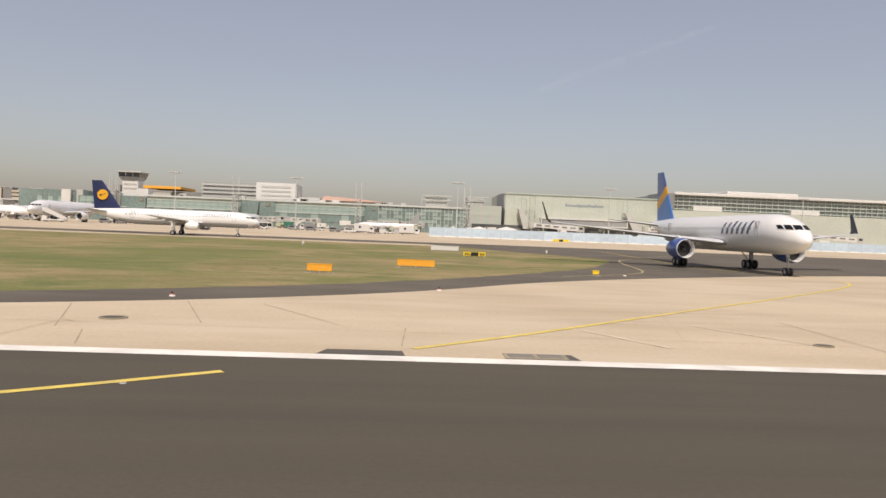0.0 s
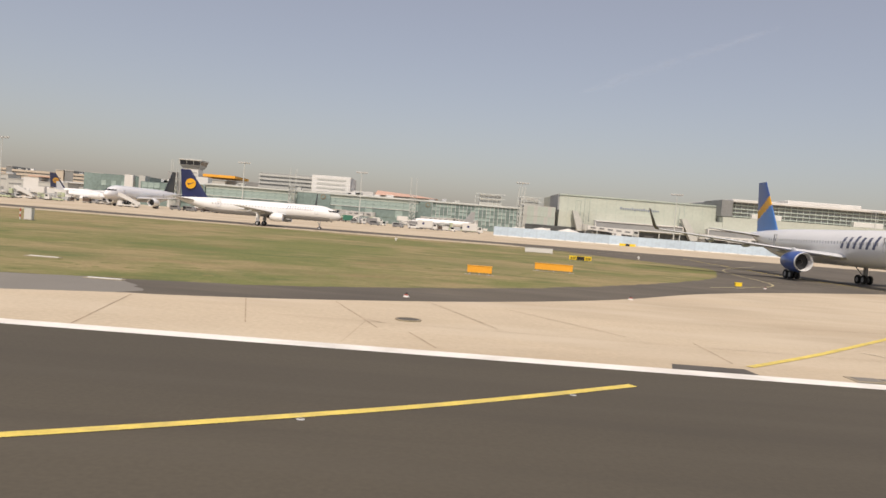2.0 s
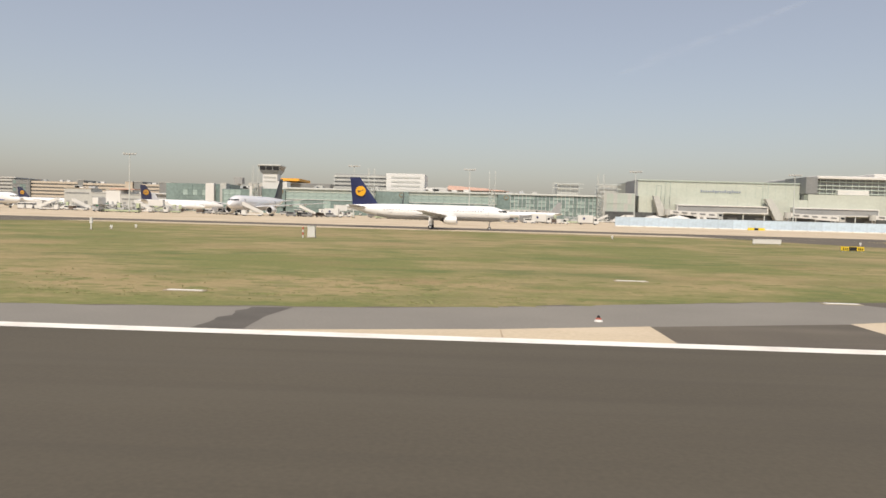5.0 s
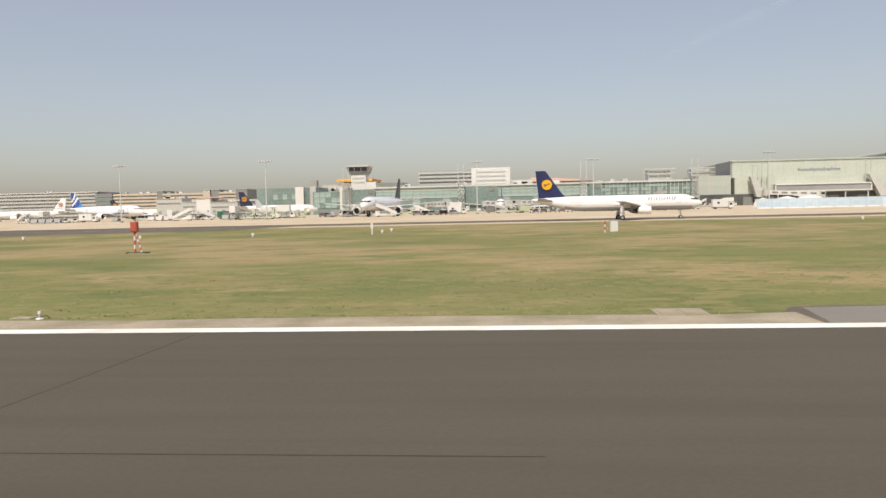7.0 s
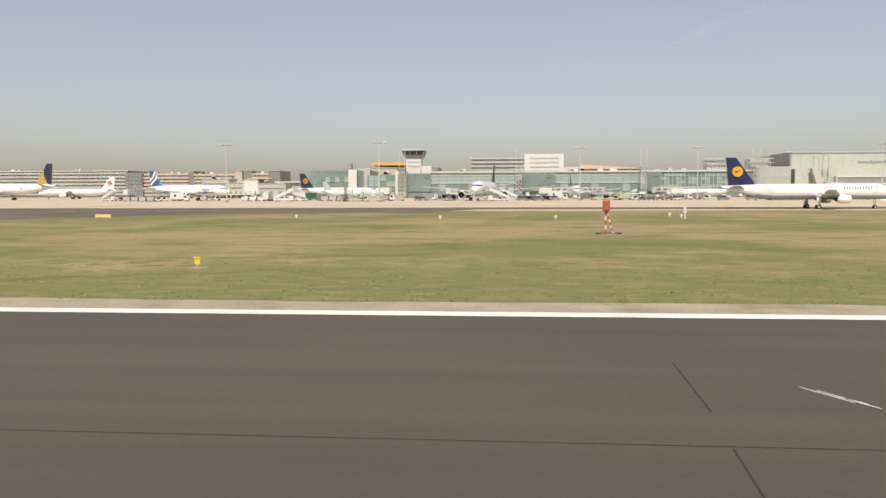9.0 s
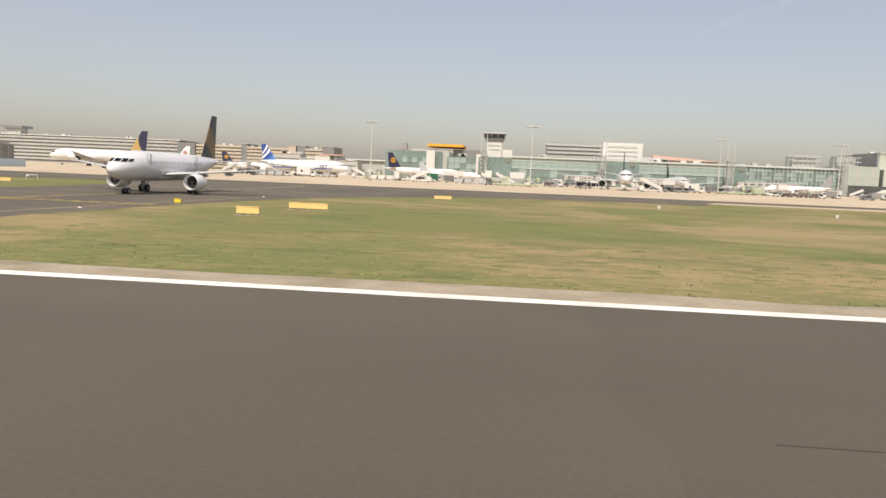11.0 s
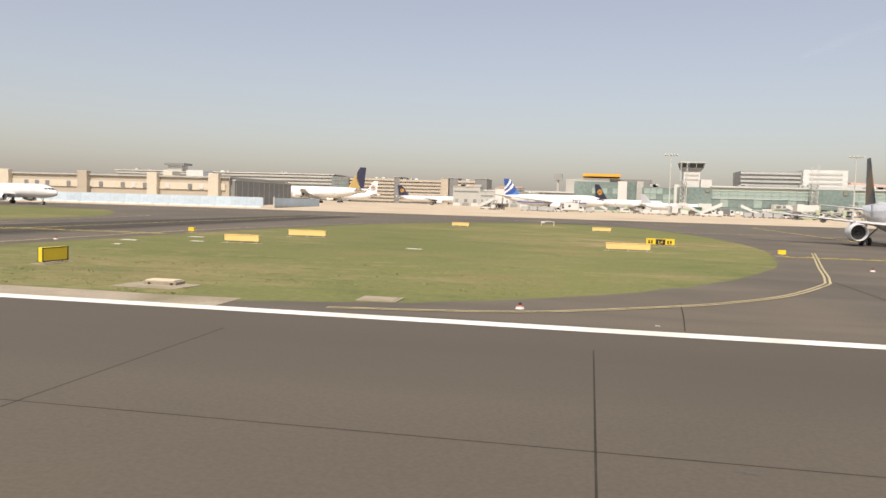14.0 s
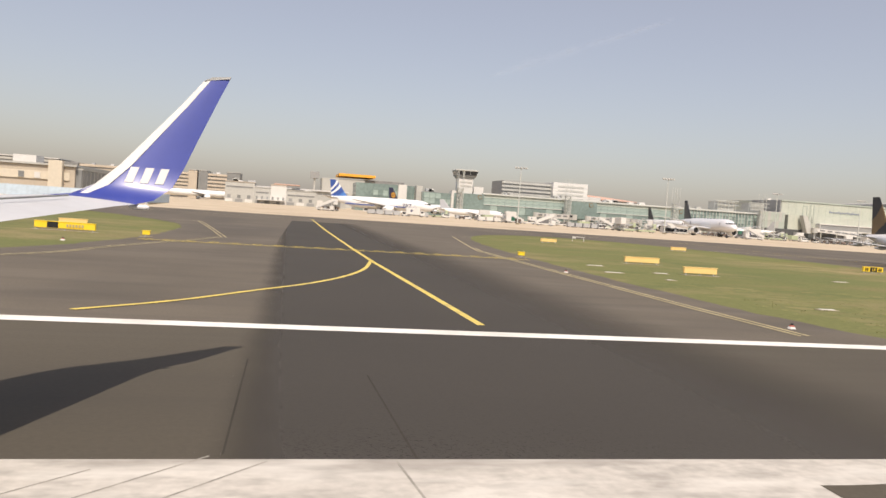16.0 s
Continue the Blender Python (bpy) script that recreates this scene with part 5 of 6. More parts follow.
# banded piers and car parks further back
t = building("long louvred pier building with pale bands", "pier_building")
part("core", boxm(-900, -600, 905, 960, 0.05, 33.5), M_FARD, t)
for k in range(7):
    part("louvre_band", boxm(-900, -600, 903.6, 905.2, 4 + k * 4.3, 6.3 + k * 4.3), M_GREYW, t)
part("roof", boxm(-902, -598, 903, 962, 33.5, 34.4), M_OFFW, t)
roof_units(t, -880, -620, 910, 34.4, 8, 12)
part("rooftop_lookout", boxm(-832, -812, 915, 930, 34, 45), M_GREYW, t)
part("rooftop_lookout_top", boxm(-836, -808, 912, 934, 42, 44.8), M_DGREY, t)
t = building("dark glass office block", "office_building")
part("body", boxm(-599, -577, 898, 950, 0.05, 31.5, 0.2), M_DGREY, t)
panes(t, -598, -578, 897.8, 8, 31, 5, 5, [M_GREEND, M_DGREY], 0.5)
for x0, x1, h in ((-576, -520, 31.5), (-512, -462, 30.6), (-440, -420, 31.0)):
    t = building("beige concrete car park with open decks", "car_park")
    part("core", boxm(x0, x1, 901, 950, 0.05, h - 1), M_FARD, t)
    for k in range(7):
        part("deck_parapet", boxm(x0 - 0.5, x1 + 0.5, 899.5, 901.3, 3 + k * (h - 4) / 6.6, 5.4 + k * (h - 4) / 6.6), M_BEIGE, t)
    roof_units(t, x0, x1 - 6, 905, h - 1, 3, int(-x0))
for x0, x1, m_ in ((-520, -512, M_DGREY), (-462, -452, M_BEIGE), (-451, -440, M_DGREY), (-420, -405, M_DGREY)):
    t = building("slab stair block between car park decks", "stair_block")
    part("body", boxm(x0 + 0.2, x1 - 0.2, 900, 945, 0.05, 32.4, 0.2), m_, t)
    part("cap", boxm(x0, x1, 899.6, 945.4, 32.4, 33.0), M_GREYW, t)

t = building("low pale cargo sheds of different heights", "cargo_building")
for k, (x0, x1, h, m_) in enumerate(((-401, -377, 17.6, M_GREYW), (-377, -364, 14.2, M_GREYW), (-364, -351, 17.0, M_OFFW), (-351, -326, 13.4, M_GREYW))):
    part("body", boxm(x0, x1 - 0.1, 652, 672, 0.05, h), m_, t)
    part("parapet", boxm(x0 - 0.2, x1 + 0.1, 651.6, 672.4, h, h + 0.5), M_GREYW if k % 2 else M_BEIGE, t)
    if k != 2:
        part("window_strip", boxm(x0 + 1, x1 - 1.6, 651.8, 652.2, h - 4.6, h - 3.4), M_DGREY, t)
    for q in range(3):
        w = (x1 - x0) / 3
        part("window", boxm(x0 + w * q + w * 0.25, x0 + w * q + w * 0.6, 651.8, 652.2, 4.2, 7.0), M_DGREY if (q + k) % 3 else M_FARD, t)
        part("loading_bay", boxm(x0 + w * q + 0.4, x0 + w * q + w * 0.8, 651.7, 652.2, 1.0, 3.6), M_FARD if (q + k) % 2 else M_OFFW, t)
part("roof_cap", boxm(-362, -340, 655, 668, 17.6, 18.6, 0.2), M_BRICK, t)
part("canopy", boxm(-375, -352, 646, 651.6, 4.0, 4.6), M_OFFW, t)
roof_units(t, -399, -380, 655, 18.1, 4, 21)
roof_units(t, -350, -332, 655, 13.9, 4, 22)
t = building("grey passenger lounge with orange roof stripe", "hangar")
part("body", boxm(-312, -262, 900, 960, 0.05, 35), M_GREYW, t)
part("roof_stripe", boxm(-293, -250, 897, 962, 38.4, 41.4), M_ORANGE, t)
part("dark_wing", boxm(-262, -214, 905, 960, 0.05, 36.0), M_DGREY, t)
part("sign_box", boxm(-326, -316, 890, 899, 33, 40.6), M_FARD, t)
part("sign_pole", boxm(-322, -320, 892, 898, 0.05, 33), M_GREYW, t)
t = building("house with reddish tiled roof", "annex_building")
part("wall", boxm(-66, -12, 690, 720, 0.05, 26), M_GREYW, t)
part("roof", loft([[(-68, 688, 26), (-10, 688, 26), (-10, 722, 26), (-68, 722, 26)], [(-66, 702, 30.5), (-30, 702, 28.5), (-30, 708, 28.5), (-66, 708, 30.5)]]), M_BRICK, t)
t = building("low grey freight shed", "freight_shed")
part("wall", boxm(-400, -298, 690, 740, 0.05, 15), M_GREYW, t)
part("roof", boxm(-402, -296, 688, 742, 15, 16.2), M_OFFW, t)
for k in range(12):
    part("bay_door", boxm(-396 + k * 8, -391 + k * 8, 689.6, 690.1, 0.2, 7), M_DGREY if k % 3 else M_OFFW, t)


# ---------------------------------------------------------------- vehicles
def v_wheel(t, x, y, r=0.45):
    w = part("wheel", tube(bmesh.new(), (x, y - 0.14, r), (x, y + 0.14, r), r, n=12), M_TYRE, t)
    part("hub", tube(bmesh.new(), (x, y - 0.16, r), (x, y + 0.16, r), r * 0.5, n=8), M_STEEL, w)


def truck(label, body_mat, L=9.0, H=4.2, lift=0.0, emblem=False):
    t = thing("service_truck", label, "truck", "service trucks on the apron")
    part("chassis", boxm(-L / 2, L / 2, -0.6, 0.6, 0.5, 0.8), M_VGREY, t)
    part("box_body", boxm(-L / 2, L / 2 - 2.4, -1.25, 1.25, 0.95 + lift, H + lift, 0.06), body_mat, t)
    cab = part("cab", loft([[(L / 2 - 2.2, s * 1.2, z) for s, z in ((-1, 0.6), (1, 0.6), (1, 2.9), (-1, 2.9))], [(L / 2 - 0.5, s * 1.2, z) for s, z in ((-1, 0.6), (1, 0.6), (1, 2.8), (-1, 2.8))], [(L / 2, s * 1.15, z) for s, z in ((-1, 0.6), (1, 0.6), (1, 1.6), (-1, 1.6))]]), M_VWHITE, t)
    part("side_window", boxm(L / 2 - 1.9, L / 2 - 0.8, -1.23, 1.23, 1.75, 2.55), M_GLASSD, cab)
    if emblem:
        part("emblem", tube(bmesh.new(), (-L * 0.22, -1.29, 2.7 + lift), (-L * 0.22, 1.29, 2.7 + lift), 0.55, n=16), M_TITLE, t, "dark round emblem")
    if lift:
        b = bmesh.new()
        for s in (-0.9, 0.9):
            tube(b, (-L / 2 + 0.5, s, 0.8), (L / 2 - 3, s, 0.95 + lift), 0.12, n=6)
            tube(b, (L / 2 - 3, s, 0.8), (-L / 2 + 0.5, s, 0.95 + lift), 0.12, n=6)
        part("scissor_lift", b, M_STEEL, t)
    for x in (-L / 2 + 1.5, L / 2 - 1.4):
        for y in (-1.05, 1.05):
            v_wheel(t, x, y)
    return t


def apron_bus(label):
    t = thing("apron_bus", label, "bus", "apron buses")
    part("body", boxm(-7, 7, -1.5, 1.5, 0.35, 3.1, 0.15), M_VWHITE, t)
    for k in range(6):
        part("window", boxm(-6.7 + k * 2.25, -4.65 + k * 2.25, -1.53, 1.53, 1.1, 2.7), M_GLASSD, t)
    part("windscreen", boxm(6.9, 7.05, -1.3, 1.3, 1.1, 2.8), M_GLASSD, t)
    part("roof_unit", boxm(-3, 3, -1.1, 1.1, 3.1, 3.4, 0.08), M_VWHITE, t)
    for x in (-4.6, 4.6):
        for y in (-1.35, 1.35):
            v_wheel(t, x, y, 0.45)
    return t


def airstairs(label):
    t = thing("passenger_stairs", label, "airstairs", "passenger stairs on the apron")
    part("chassis", boxm(-4.5, 4.5, -1.1, 1.1, 0.5, 1.0, 0.05), M_VWHITE, t)
    for s in (-1.1, 1.1):
        part("side_panel", loft([[(-4.4, s - 0.05, 0.9), (-4.4, s + 0.05, 0.9), (-4.4, s + 0.05, 2.1), (-4.4, s - 0.05, 2.1)], [(4.0, s - 0.05, 4.4), (4.0, s + 0.05, 4.4), (4.0, s + 0.05, 5.9), (4.0, s - 0.05, 5.9)]]), M_VWHITE, t)
    st = bmesh.new()
    for k in range(16):
        box(st, -4.3 + k * 0.5, -3.75 + k * 0.5, -1.05, 1.05, 0.95 + k * 0.21, 1.05 + k * 0.21)
    part("steps", st, M_VGREY, t)
    part("platform", boxm(3.7, 5.2, -1.2, 1.2, 4.3, 4.5), M_STEEL, t)
    part("support", tube(bmesh.new(), (3.6, 0, 0.8), (3.9, 0, 4.3), 0.18), M_STEEL, t)
    part("cab", boxm(2.6, 4.6, -1.1, 0.2, 1.0, 2.4, 0.1), M_VWHITE, t)
    for x in (-3.2, 3.2):
        for y in (-0.95, 0.95):
            v_wheel(t, x, y)
    return t


def van(label, m_):
    t = thing("service_van", label, "van", "service vans on the apron")
    part("body", loft([[(-2.4, s * 0.95, z) for s, z in ((-1, 0.4), (1, 0.4), (0.92, 2.1), (-0.92, 2.1))], [(1.0, s * 0.95, z) for s, z in ((-1, 0.4), (1, 0.4), (0.92, 2.1), (-0.92, 2.1))], [(1.7, s * 0.95, z) for s, z in ((-1, 0.4), (1, 0.4), (0.95, 1.25), (-0.95, 1.25))], [(2.5, s * 0.9, z) for s, z in ((-1, 0.4), (1, 0.4), (0.95, 1.0), (-0.95, 1.0))]]), m_, t)
    part("side_window", boxm(-2.0, 0.9, -0.95, 0.95, 1.35, 1.9), M_GLASSD, t)
    for x in (-1.6, 1.6):
        for y in (-0.85, 0.85):
            v_wheel(t, x, y, 0.34)
    return t


def baggage_cart(label):
    t = thing("baggage_cart", label, "baggage cart", "baggage carts on the apron")
    part("deck", boxm(-1.6, 1.6, -0.8, 0.8, 0.45, 0.6), M_VGREY, t)
    part("canopy", boxm(-1.6, 1.6, -0.85, 0.85, 1.95, 2.05), M_VWHITE, t)
    for x in (-1.55, 1.55):
        part("end_frame", boxm(x - 0.05, x + 0.05, -0.8, 0.8, 0.6, 1.95), M_STEEL, t)
    part("load", boxm(-1.3, 1.3, -0.7, 0.7, 0.6, 1.5, 0.1), M_LOAD, t)
    for x in (-1.2, 1.2):
        for y in (-0.7, 0.7):
            v_wheel(t, x, y, 0.25)
    return t


def loader(label):
    t = thing("cargo_loader", label, "cargo loader", "cargo loaders on the apron")
    part("base", boxm(-4, 4, -1.7, 1.7, 0.4, 1.1, 0.05), M_VGREEN, t)
    part("deck", boxm(-4.2, 3.2, -1.7, 1.7, 3.0, 3.4), M_STEEL, t)
    b = bmesh.new()
    for s in (-1.5, 1.5):
        tube(b, (-3.6, s, 1.0), (2.8, s, 3.0), 0.14, n=6)
        tube(b, (2.8, s, 1.0), (-3.6, s, 3.0), 0.14, n=6)
    part("scissor_lift", b, M_STEEL, t)
    part("cab", boxm(3.0, 4.4, -1.6, -0.2, 2.0, 4.0, 0.1), M_VGREEN, t)
    for x in (-3, 3):
        for y in (-1.5, 1.5):
            v_wheel(t, x, y, 0.5)
    return t


tr_w = truck("white catering truck with dark round emblem", M_VWHITE, emblem=True)
tr_l = truck("white catering truck with raised body on scissor lift", M_VWHITE, 9, 3.8, 2.2)
tr_g = truck("pale green service truck", M_VGREEN, 8, 3.2)
tr_d = truck("dark green container truck", M_DGREEN, 8, 4.0)
bus0 = apron_bus("white apron bus with dark windows")
st0 = airstairs("white mobile passenger stairs")
vn0 = van("white service van on apron", M_VWHITE)
vn1 = van("grey service van on apron", M_VGREY)
bc0 = baggage_cart("covered baggage cart with luggage")
ld0 = loader("pale green cargo loader with raised deck")
spots = [
    (tr_w, -14, 340, 4), (tr_w, 6, 335, 0), (tr_w, -6, 392, 180), (tr_l, -30, 470, 10), (tr_g, -198, 368, 0), (tr_d, -60, 440, 0),
    (bus0, -157, 352, 0), (bus0, -80, 430, 2), (bus0, -70, 395, 0), (st0, -205, 398, 180), (st0, -233, 331, 0), (st0, -132, 398, 180),
    (st0, -137, 314, 180), (st0, -90, 448, 190), (st0, -278, 420, 170), (ld0, -190, 317, 0), (ld0, -199, 319, 0), (ld0, -268, 405, 0), (tr_l, -203, 317, 90), (tr_l, -222, 420, 0), (tr_w, -246, 350, 90), (tr_d, -232, 380, 45),
    (tr_w, -290, 352, 0), (tr_l, -160, 372, 60), (tr_w, -110, 356, 0), (tr_w, 66, 470, 0), (tr_l, 120, 545, 90), (tr_w, 205, 540, 0), (bus0, -300, 430, 0),
]
used = set()
for src, x, y, a in spots:
    if src.name in used:
        copy_thing(src, pose(x, y, zg(y) + 0.01, 0, 0, a))
    else:
        used.add(src.name)
        src.matrix_world = pose(x, y, zg(y) + 0.01, 0, 0, a)
rv = random.Random(11)


def tug(label):
    t = thing("baggage_tug", label, "tug", "baggage tugs on the apron")
    part("body", boxm(-1.4, 1.4, -0.75, 0.75, 0.35, 1.0, 0.08), M_VWHITE, t)
    part("cab", boxm(-0.9, 0.3, -0.7, 0.7, 1.0, 1.9, 0.08), M_GLASSD, t)
    part("cab_roof", boxm(-1.0, 0.4, -0.75, 0.75, 1.9, 2.0), M_VWHITE, t)
    for x in (-0.9, 0.9):
        for y in (-0.7, 0.7):
            v_wheel(t, x, y, 0.33)
    return t


def cargo_dolly(label, m_):
    t = thing("cargo_dolly", label, "cargo dolly", "container dollies on the apron")
    part("frame", boxm(-1.7, 1.7, -1.2, 1.2, 0.4, 0.55), M_STEEL, t)
    part("container", loft([[(-1.6, s * 1.1, z) for s, z in ((-1, 0.56), (1, 0.56), (1, 2.15), (-1, 2.15))], [(1.0, s * 1.1, z) for s, z in ((-1, 0.56), (1, 0.56), (1, 2.15), (-1, 2.15))], [(1.6, s * 1.1, z) for s, z in ((-1, 1.1), (1, 1.1), (1, 2.15), (-1, 2.15))]]), m_, t)
    for x in (-1.2, 1.2):
        for y in (-0.95, 0.95):
            v_wheel(t, x, y, 0.24)
    return t


def belt_loader(label):
    t = thing("belt_loader", label, "belt loader", "belt loaders on the apron")
    part("chassis", boxm(-3.2, 3.2, -0.9, 0.9, 0.45, 0.95, 0.06), M_VWHITE, t)
    part("belt", loft([[(-3.8, -0.45, 0.8), (-3.8, 0.45, 0.8), (-3.8, 0.45, 1.05), (-3.8, -0.45, 1.05)], [(4.2, -0.45, 2.9), (4.2, 0.45, 2.9), (4.2, 0.45, 3.15), (4.2, -0.45, 3.15)]]), M_DGREY, t)
    part("cab", boxm(-1.4, 0.0, -0.95, -0.5, 0.95, 1.9, 0.05), M_VGREY, t)
    for x in (-2.2, 2.2):
        for y in (-0.8, 0.8):
            v_wheel(t, x, y, 0.36)
    return t


tg0, bl0 = tug("small white baggage tug on apron"), belt_loader("white belt loader with raised belt")
cd2 = cargo_dolly("dark brown covered cargo pallet on dolly", M_LOAD)
cd2.matrix_world = pose(-214, 347, 1.01)
cd0, cd1 = cargo_dolly("silver air cargo container on dolly", M_STEEL), cargo_dolly("white air cargo container on dolly", M_VWHITE)
vn0.matrix_world, vn1.matrix_world, bc0.matrix_world = pose(-20, 333, zg(333) + 0.01, 0, 0, 10), pose(-38, 345, zg(345) + 0.01), pose(-70, 352, zg(352) + 0.01)
tg0.matrix_world, bl0.matrix_world, cd0.matrix_world, cd1.matrix_world = pose(-75, 352, zg(352) + 0.01), pose(-160, 345, zg(345) + 0.01, 0, 0, 60), pose(-200, 345, zg(345) + 0.01), pose(-206, 345, zg(345) + 0.01)
tr_p = truck("plain grey service truck on apron", M_VGREY, 7.5, 3.4)
tr_p.matrix_world = pose(-222, 362, zg(362) + 0.01)
kinds = [vn0, vn1, vn1, bc0, cd2, cd2, tg0, tg0, cd0, cd1, tr_p, tr_p, tr_l, bl0, bl0, ld0, tr_g, st0]
# ground equipment gathers round each stand, with rows of dollies and carts between
stands = [(-330, 372), (-296, 356), (-262, 392), (-236, 366), (-208, 388), (-190, 352), (-168, 366), (-122, 350), (-100, 392), (-76, 366), (-40, 372), (-16, 352), (2, 400), (-230, 440), (-150, 452), (-60, 470), (60, 560), (130, 560), (200, 555), (262, 545), (310, 550)]
for sx, sy in stands:
    for k in range(6):
        x, y = sx + rv.uniform(-13, 13), sy + rv.uniform(-12, 12)
        if abs(x + 146 - (y - 314) * 0.12) < 12 and y > 295:
            continue
        copy_thing(rv.choice(kinds), pose(x, y, zg(y) + 0.01, 0, 0, rv.choice([0, 180, 0, 90, 20, -25])))
for x0, y0, n in ((-62, 343, 4), (-205, 341, 4), (-250, 352, 3), (-300, 343, 4), (-6, 347, 3), (-115, 374, 4)):
    src = rv.choice([bc0, cd0, cd1, cd0])
    copy_thing(tg0, pose(x0 + 3.6, y0, zg(y0) + 0.01))
    for k in range(n):
        copy_thing(src, pose(x0 - k * 3.9, y0 + rv.uniform(-0.2, 0.2), zg(y0) + 0.01))
for k in range(24):
    copy_thing(rv.choice([vn0, vn1, tr_w, bc0, cd1]), pose(-190 + k * 10.4 + rv.uniform(-3, 3), 580 + rv.uniform(-6, 8), 1.01, 0, 0, rv.choice([0, 90, 180])))


# ---------------------------------------------------------------- airfield signs and markers
def sign_box(w, h, label, m_=None, name="taxiway_sign", legs=3):
    t = thing(name, label, "airfield sign", "airfield signs")
    part("casing", boxm(-w / 2, w / 2, -0.14, 0.14, 0.18, 0.18 + h, 0.02), m_ or M_SIGN, t)
    part("top_rail", boxm(-w / 2 - 0.03, w / 2 + 0.03, -0.17, 0.17, 0.18 + h, 0.23 + h, 0.01), m_ or M_SIGN, t)
    for k in range(legs):
        x = -w / 2 + 0.25 + k * (w - 0.5) / max(1, legs - 1)
        part("leg", tube(bmesh.new(), (x, 0, 0), (x, 0, 0.2), 0.05, n=6), M_STEEL, t)
        part("foot", boxm(x - 0.12, x + 0.12, -0.2, 0.2, 0.0, 0.03), M_STEEL, t)
    part("plinth", boxm(-w / 2 - 0.2, w / 2 + 0.2, -0.5, 0.5, -0.05, 0.02), M_LIP, t)
    return t


def put(t, x, y, a=0):
    t.matrix_world = pose(x, y, 0.0, 0, 0, a)
    return t


put(sign_box(2.1, 0.56, "orange back of taxiway sign in grass"), -6.45, 65.8, 0)
put(sign_box(3.9, 0.62, "wide orange back of taxiway sign in grass"), 2.1, 79.6, -8)
put(sign_box(5.2, 0.8, "long white sign panel in grass", M_OFFW), 9.2, 142.7, 0)
c1 = put(sign_box(0.66, 0.34, "small yellow sign at taxiway corner", M_SIGNY, legs=2), 20.1, 76.2)
for x, y in ((-228.8, 75.8), (-265.2, 73.0), (-324.6, 74.5), (-361, 73.5)):
    copy_thing(c1, pose(x, y, 0))
b1 = put(sign_box(4.0, 0.52, "pale orange back of taxiway sign in grass", M_SIGNP), -214.8, 75.5, 2)
for x, y, a in ((-278.9, 71.5, 2), (-311.3, 74.2, 2)):
    copy_thing(b1, pose(x, y, 0, 0, 0, a))
put(sign_box(3.2, 0.5, "pale orange back of shorter taxiway sign in grass", M_SIGNP), -312.2, 61.0, 0)
put(sign_box(2.0, 0.55, "short orange back of sign in grass", M_SIGNP), -216.7, 62.8, 0)
b2 = put(sign_box(2.9, 0.48, "low orange marker board in grass", M_SIGNP), -205.5, 127.7, 0)
for x, y in ((-280.6, 122.3), (-303.8, 125), (-371, 88)):
    copy_thing(b2, pose(x, y, 0))


def lettered_sign(x, y, w, parts_, label, a=0, h=0.58, raise_=0.0):
    """Yellow sign with a black middle panel."""
    t = put(sign_box(w, h, label, M_SIGNY), x, y, a)
    for x0, x1 in parts_:
        part("black_panel", boxm(x0, x1, -0.19, -0.15, 0.20, 0.17 + h), M_BLACK, t, "black location panel")
    return t


def strokes(t, x0, n, z, h, m_):
    for k in range(n):
        part("sign_bar", boxm(x0 + k * 0.28, x0 + k * 0.28 + 0.16, -0.22, -0.18, z, z + h), m_, t)


s1 = lettered_sign(12.1, 117.1, 3.4, [(-0.6, 0.6)], "yellow taxiway direction sign with black middle")
strokes(s1, -1.5, 3, 0.3, 0.34, M_BLACK)
strokes(s1, 0.8, 3, 0.3, 0.34, M_BLACK)
s2 = lettered_sign(-275, 83.2, 2.9, [(-0.5, 0.5)], "yellow taxiway sign with black middle panel")
cu = bpy.data.curves.new("lettering", "FONT")
cu.body, cu.size, cu.extrude, cu.align_x = "L4", 0.5, 0.01, "CENTER"
cu.materials.append(M_SIGNY)
sl = new("lettering", cu)
sl.parent = s2
sl.matrix_local = pose(0, -0.2, 0.29, 90, 0, 0)
strokes(s2, -1.25, 2, 0.3, 0.34, M_BLACK)
strokes(s2, 0.7, 2, 0.3, 0.34, M_BLACK)
s4 = lettered_sign(-368.6, 76, 5.6, [(-1.6, -0.6)], "long yellow taxiway sign with black panel", -10)
strokes(s4, 0.2, 6, 0.34, 0.26, M_YFADE)
s5 = put(sign_box(6.5, 0.9, "yellow and black sign before hoarding", M_SIGNY), 66, 300, 0)
s5.location.z = zg(300)
part("black_panel", boxm(-0.8, 0.8, -0.2, -0.15, 0.2, 1.05), M_BLACK, s5)

# runway exit sign with letters
t = thing("runway_exit_sign", "yellow exit sign with black border and lettering", "airfield sign", "airfield signs", pose(-312.25, 37.4, 0, 0, 0, -92))
part("casing", boxm(-1.02, 1.02, -0.13, 0.13, 0.12, 0.92, 0.02), M_SIGNY, t)
for sd in (-1, 1):
    q = sorted((sd * 0.128, sd * 0.15))
    for x0, x1, z0, z1 in ((-1.02, 1.02, 0.12, 0.18), (-1.02, 1.02, 0.86, 0.92), (-1.02, -0.95, 0.18, 0.86), (0.95, 1.02, 0.18, 0.86)):
        part("border", boxm(x0, x1, q[0], q[1], z0, z1), M_BLACK, t, "black sign border")
part("arrow", boxm(-0.72, -0.25, -0.15, -0.128, 0.48, 0.56), M_BLACK, t)
part("arrow", boxm(-0.53, -0.45, -0.15, -0.128, 0.30, 0.74), M_BLACK, t)
for x in (-0.7, 0.7):
    part("leg", tube(bmesh.new(), (x, 0, 0), (x, 0, 0.14), 0.05, n=6), M_STEEL, t)
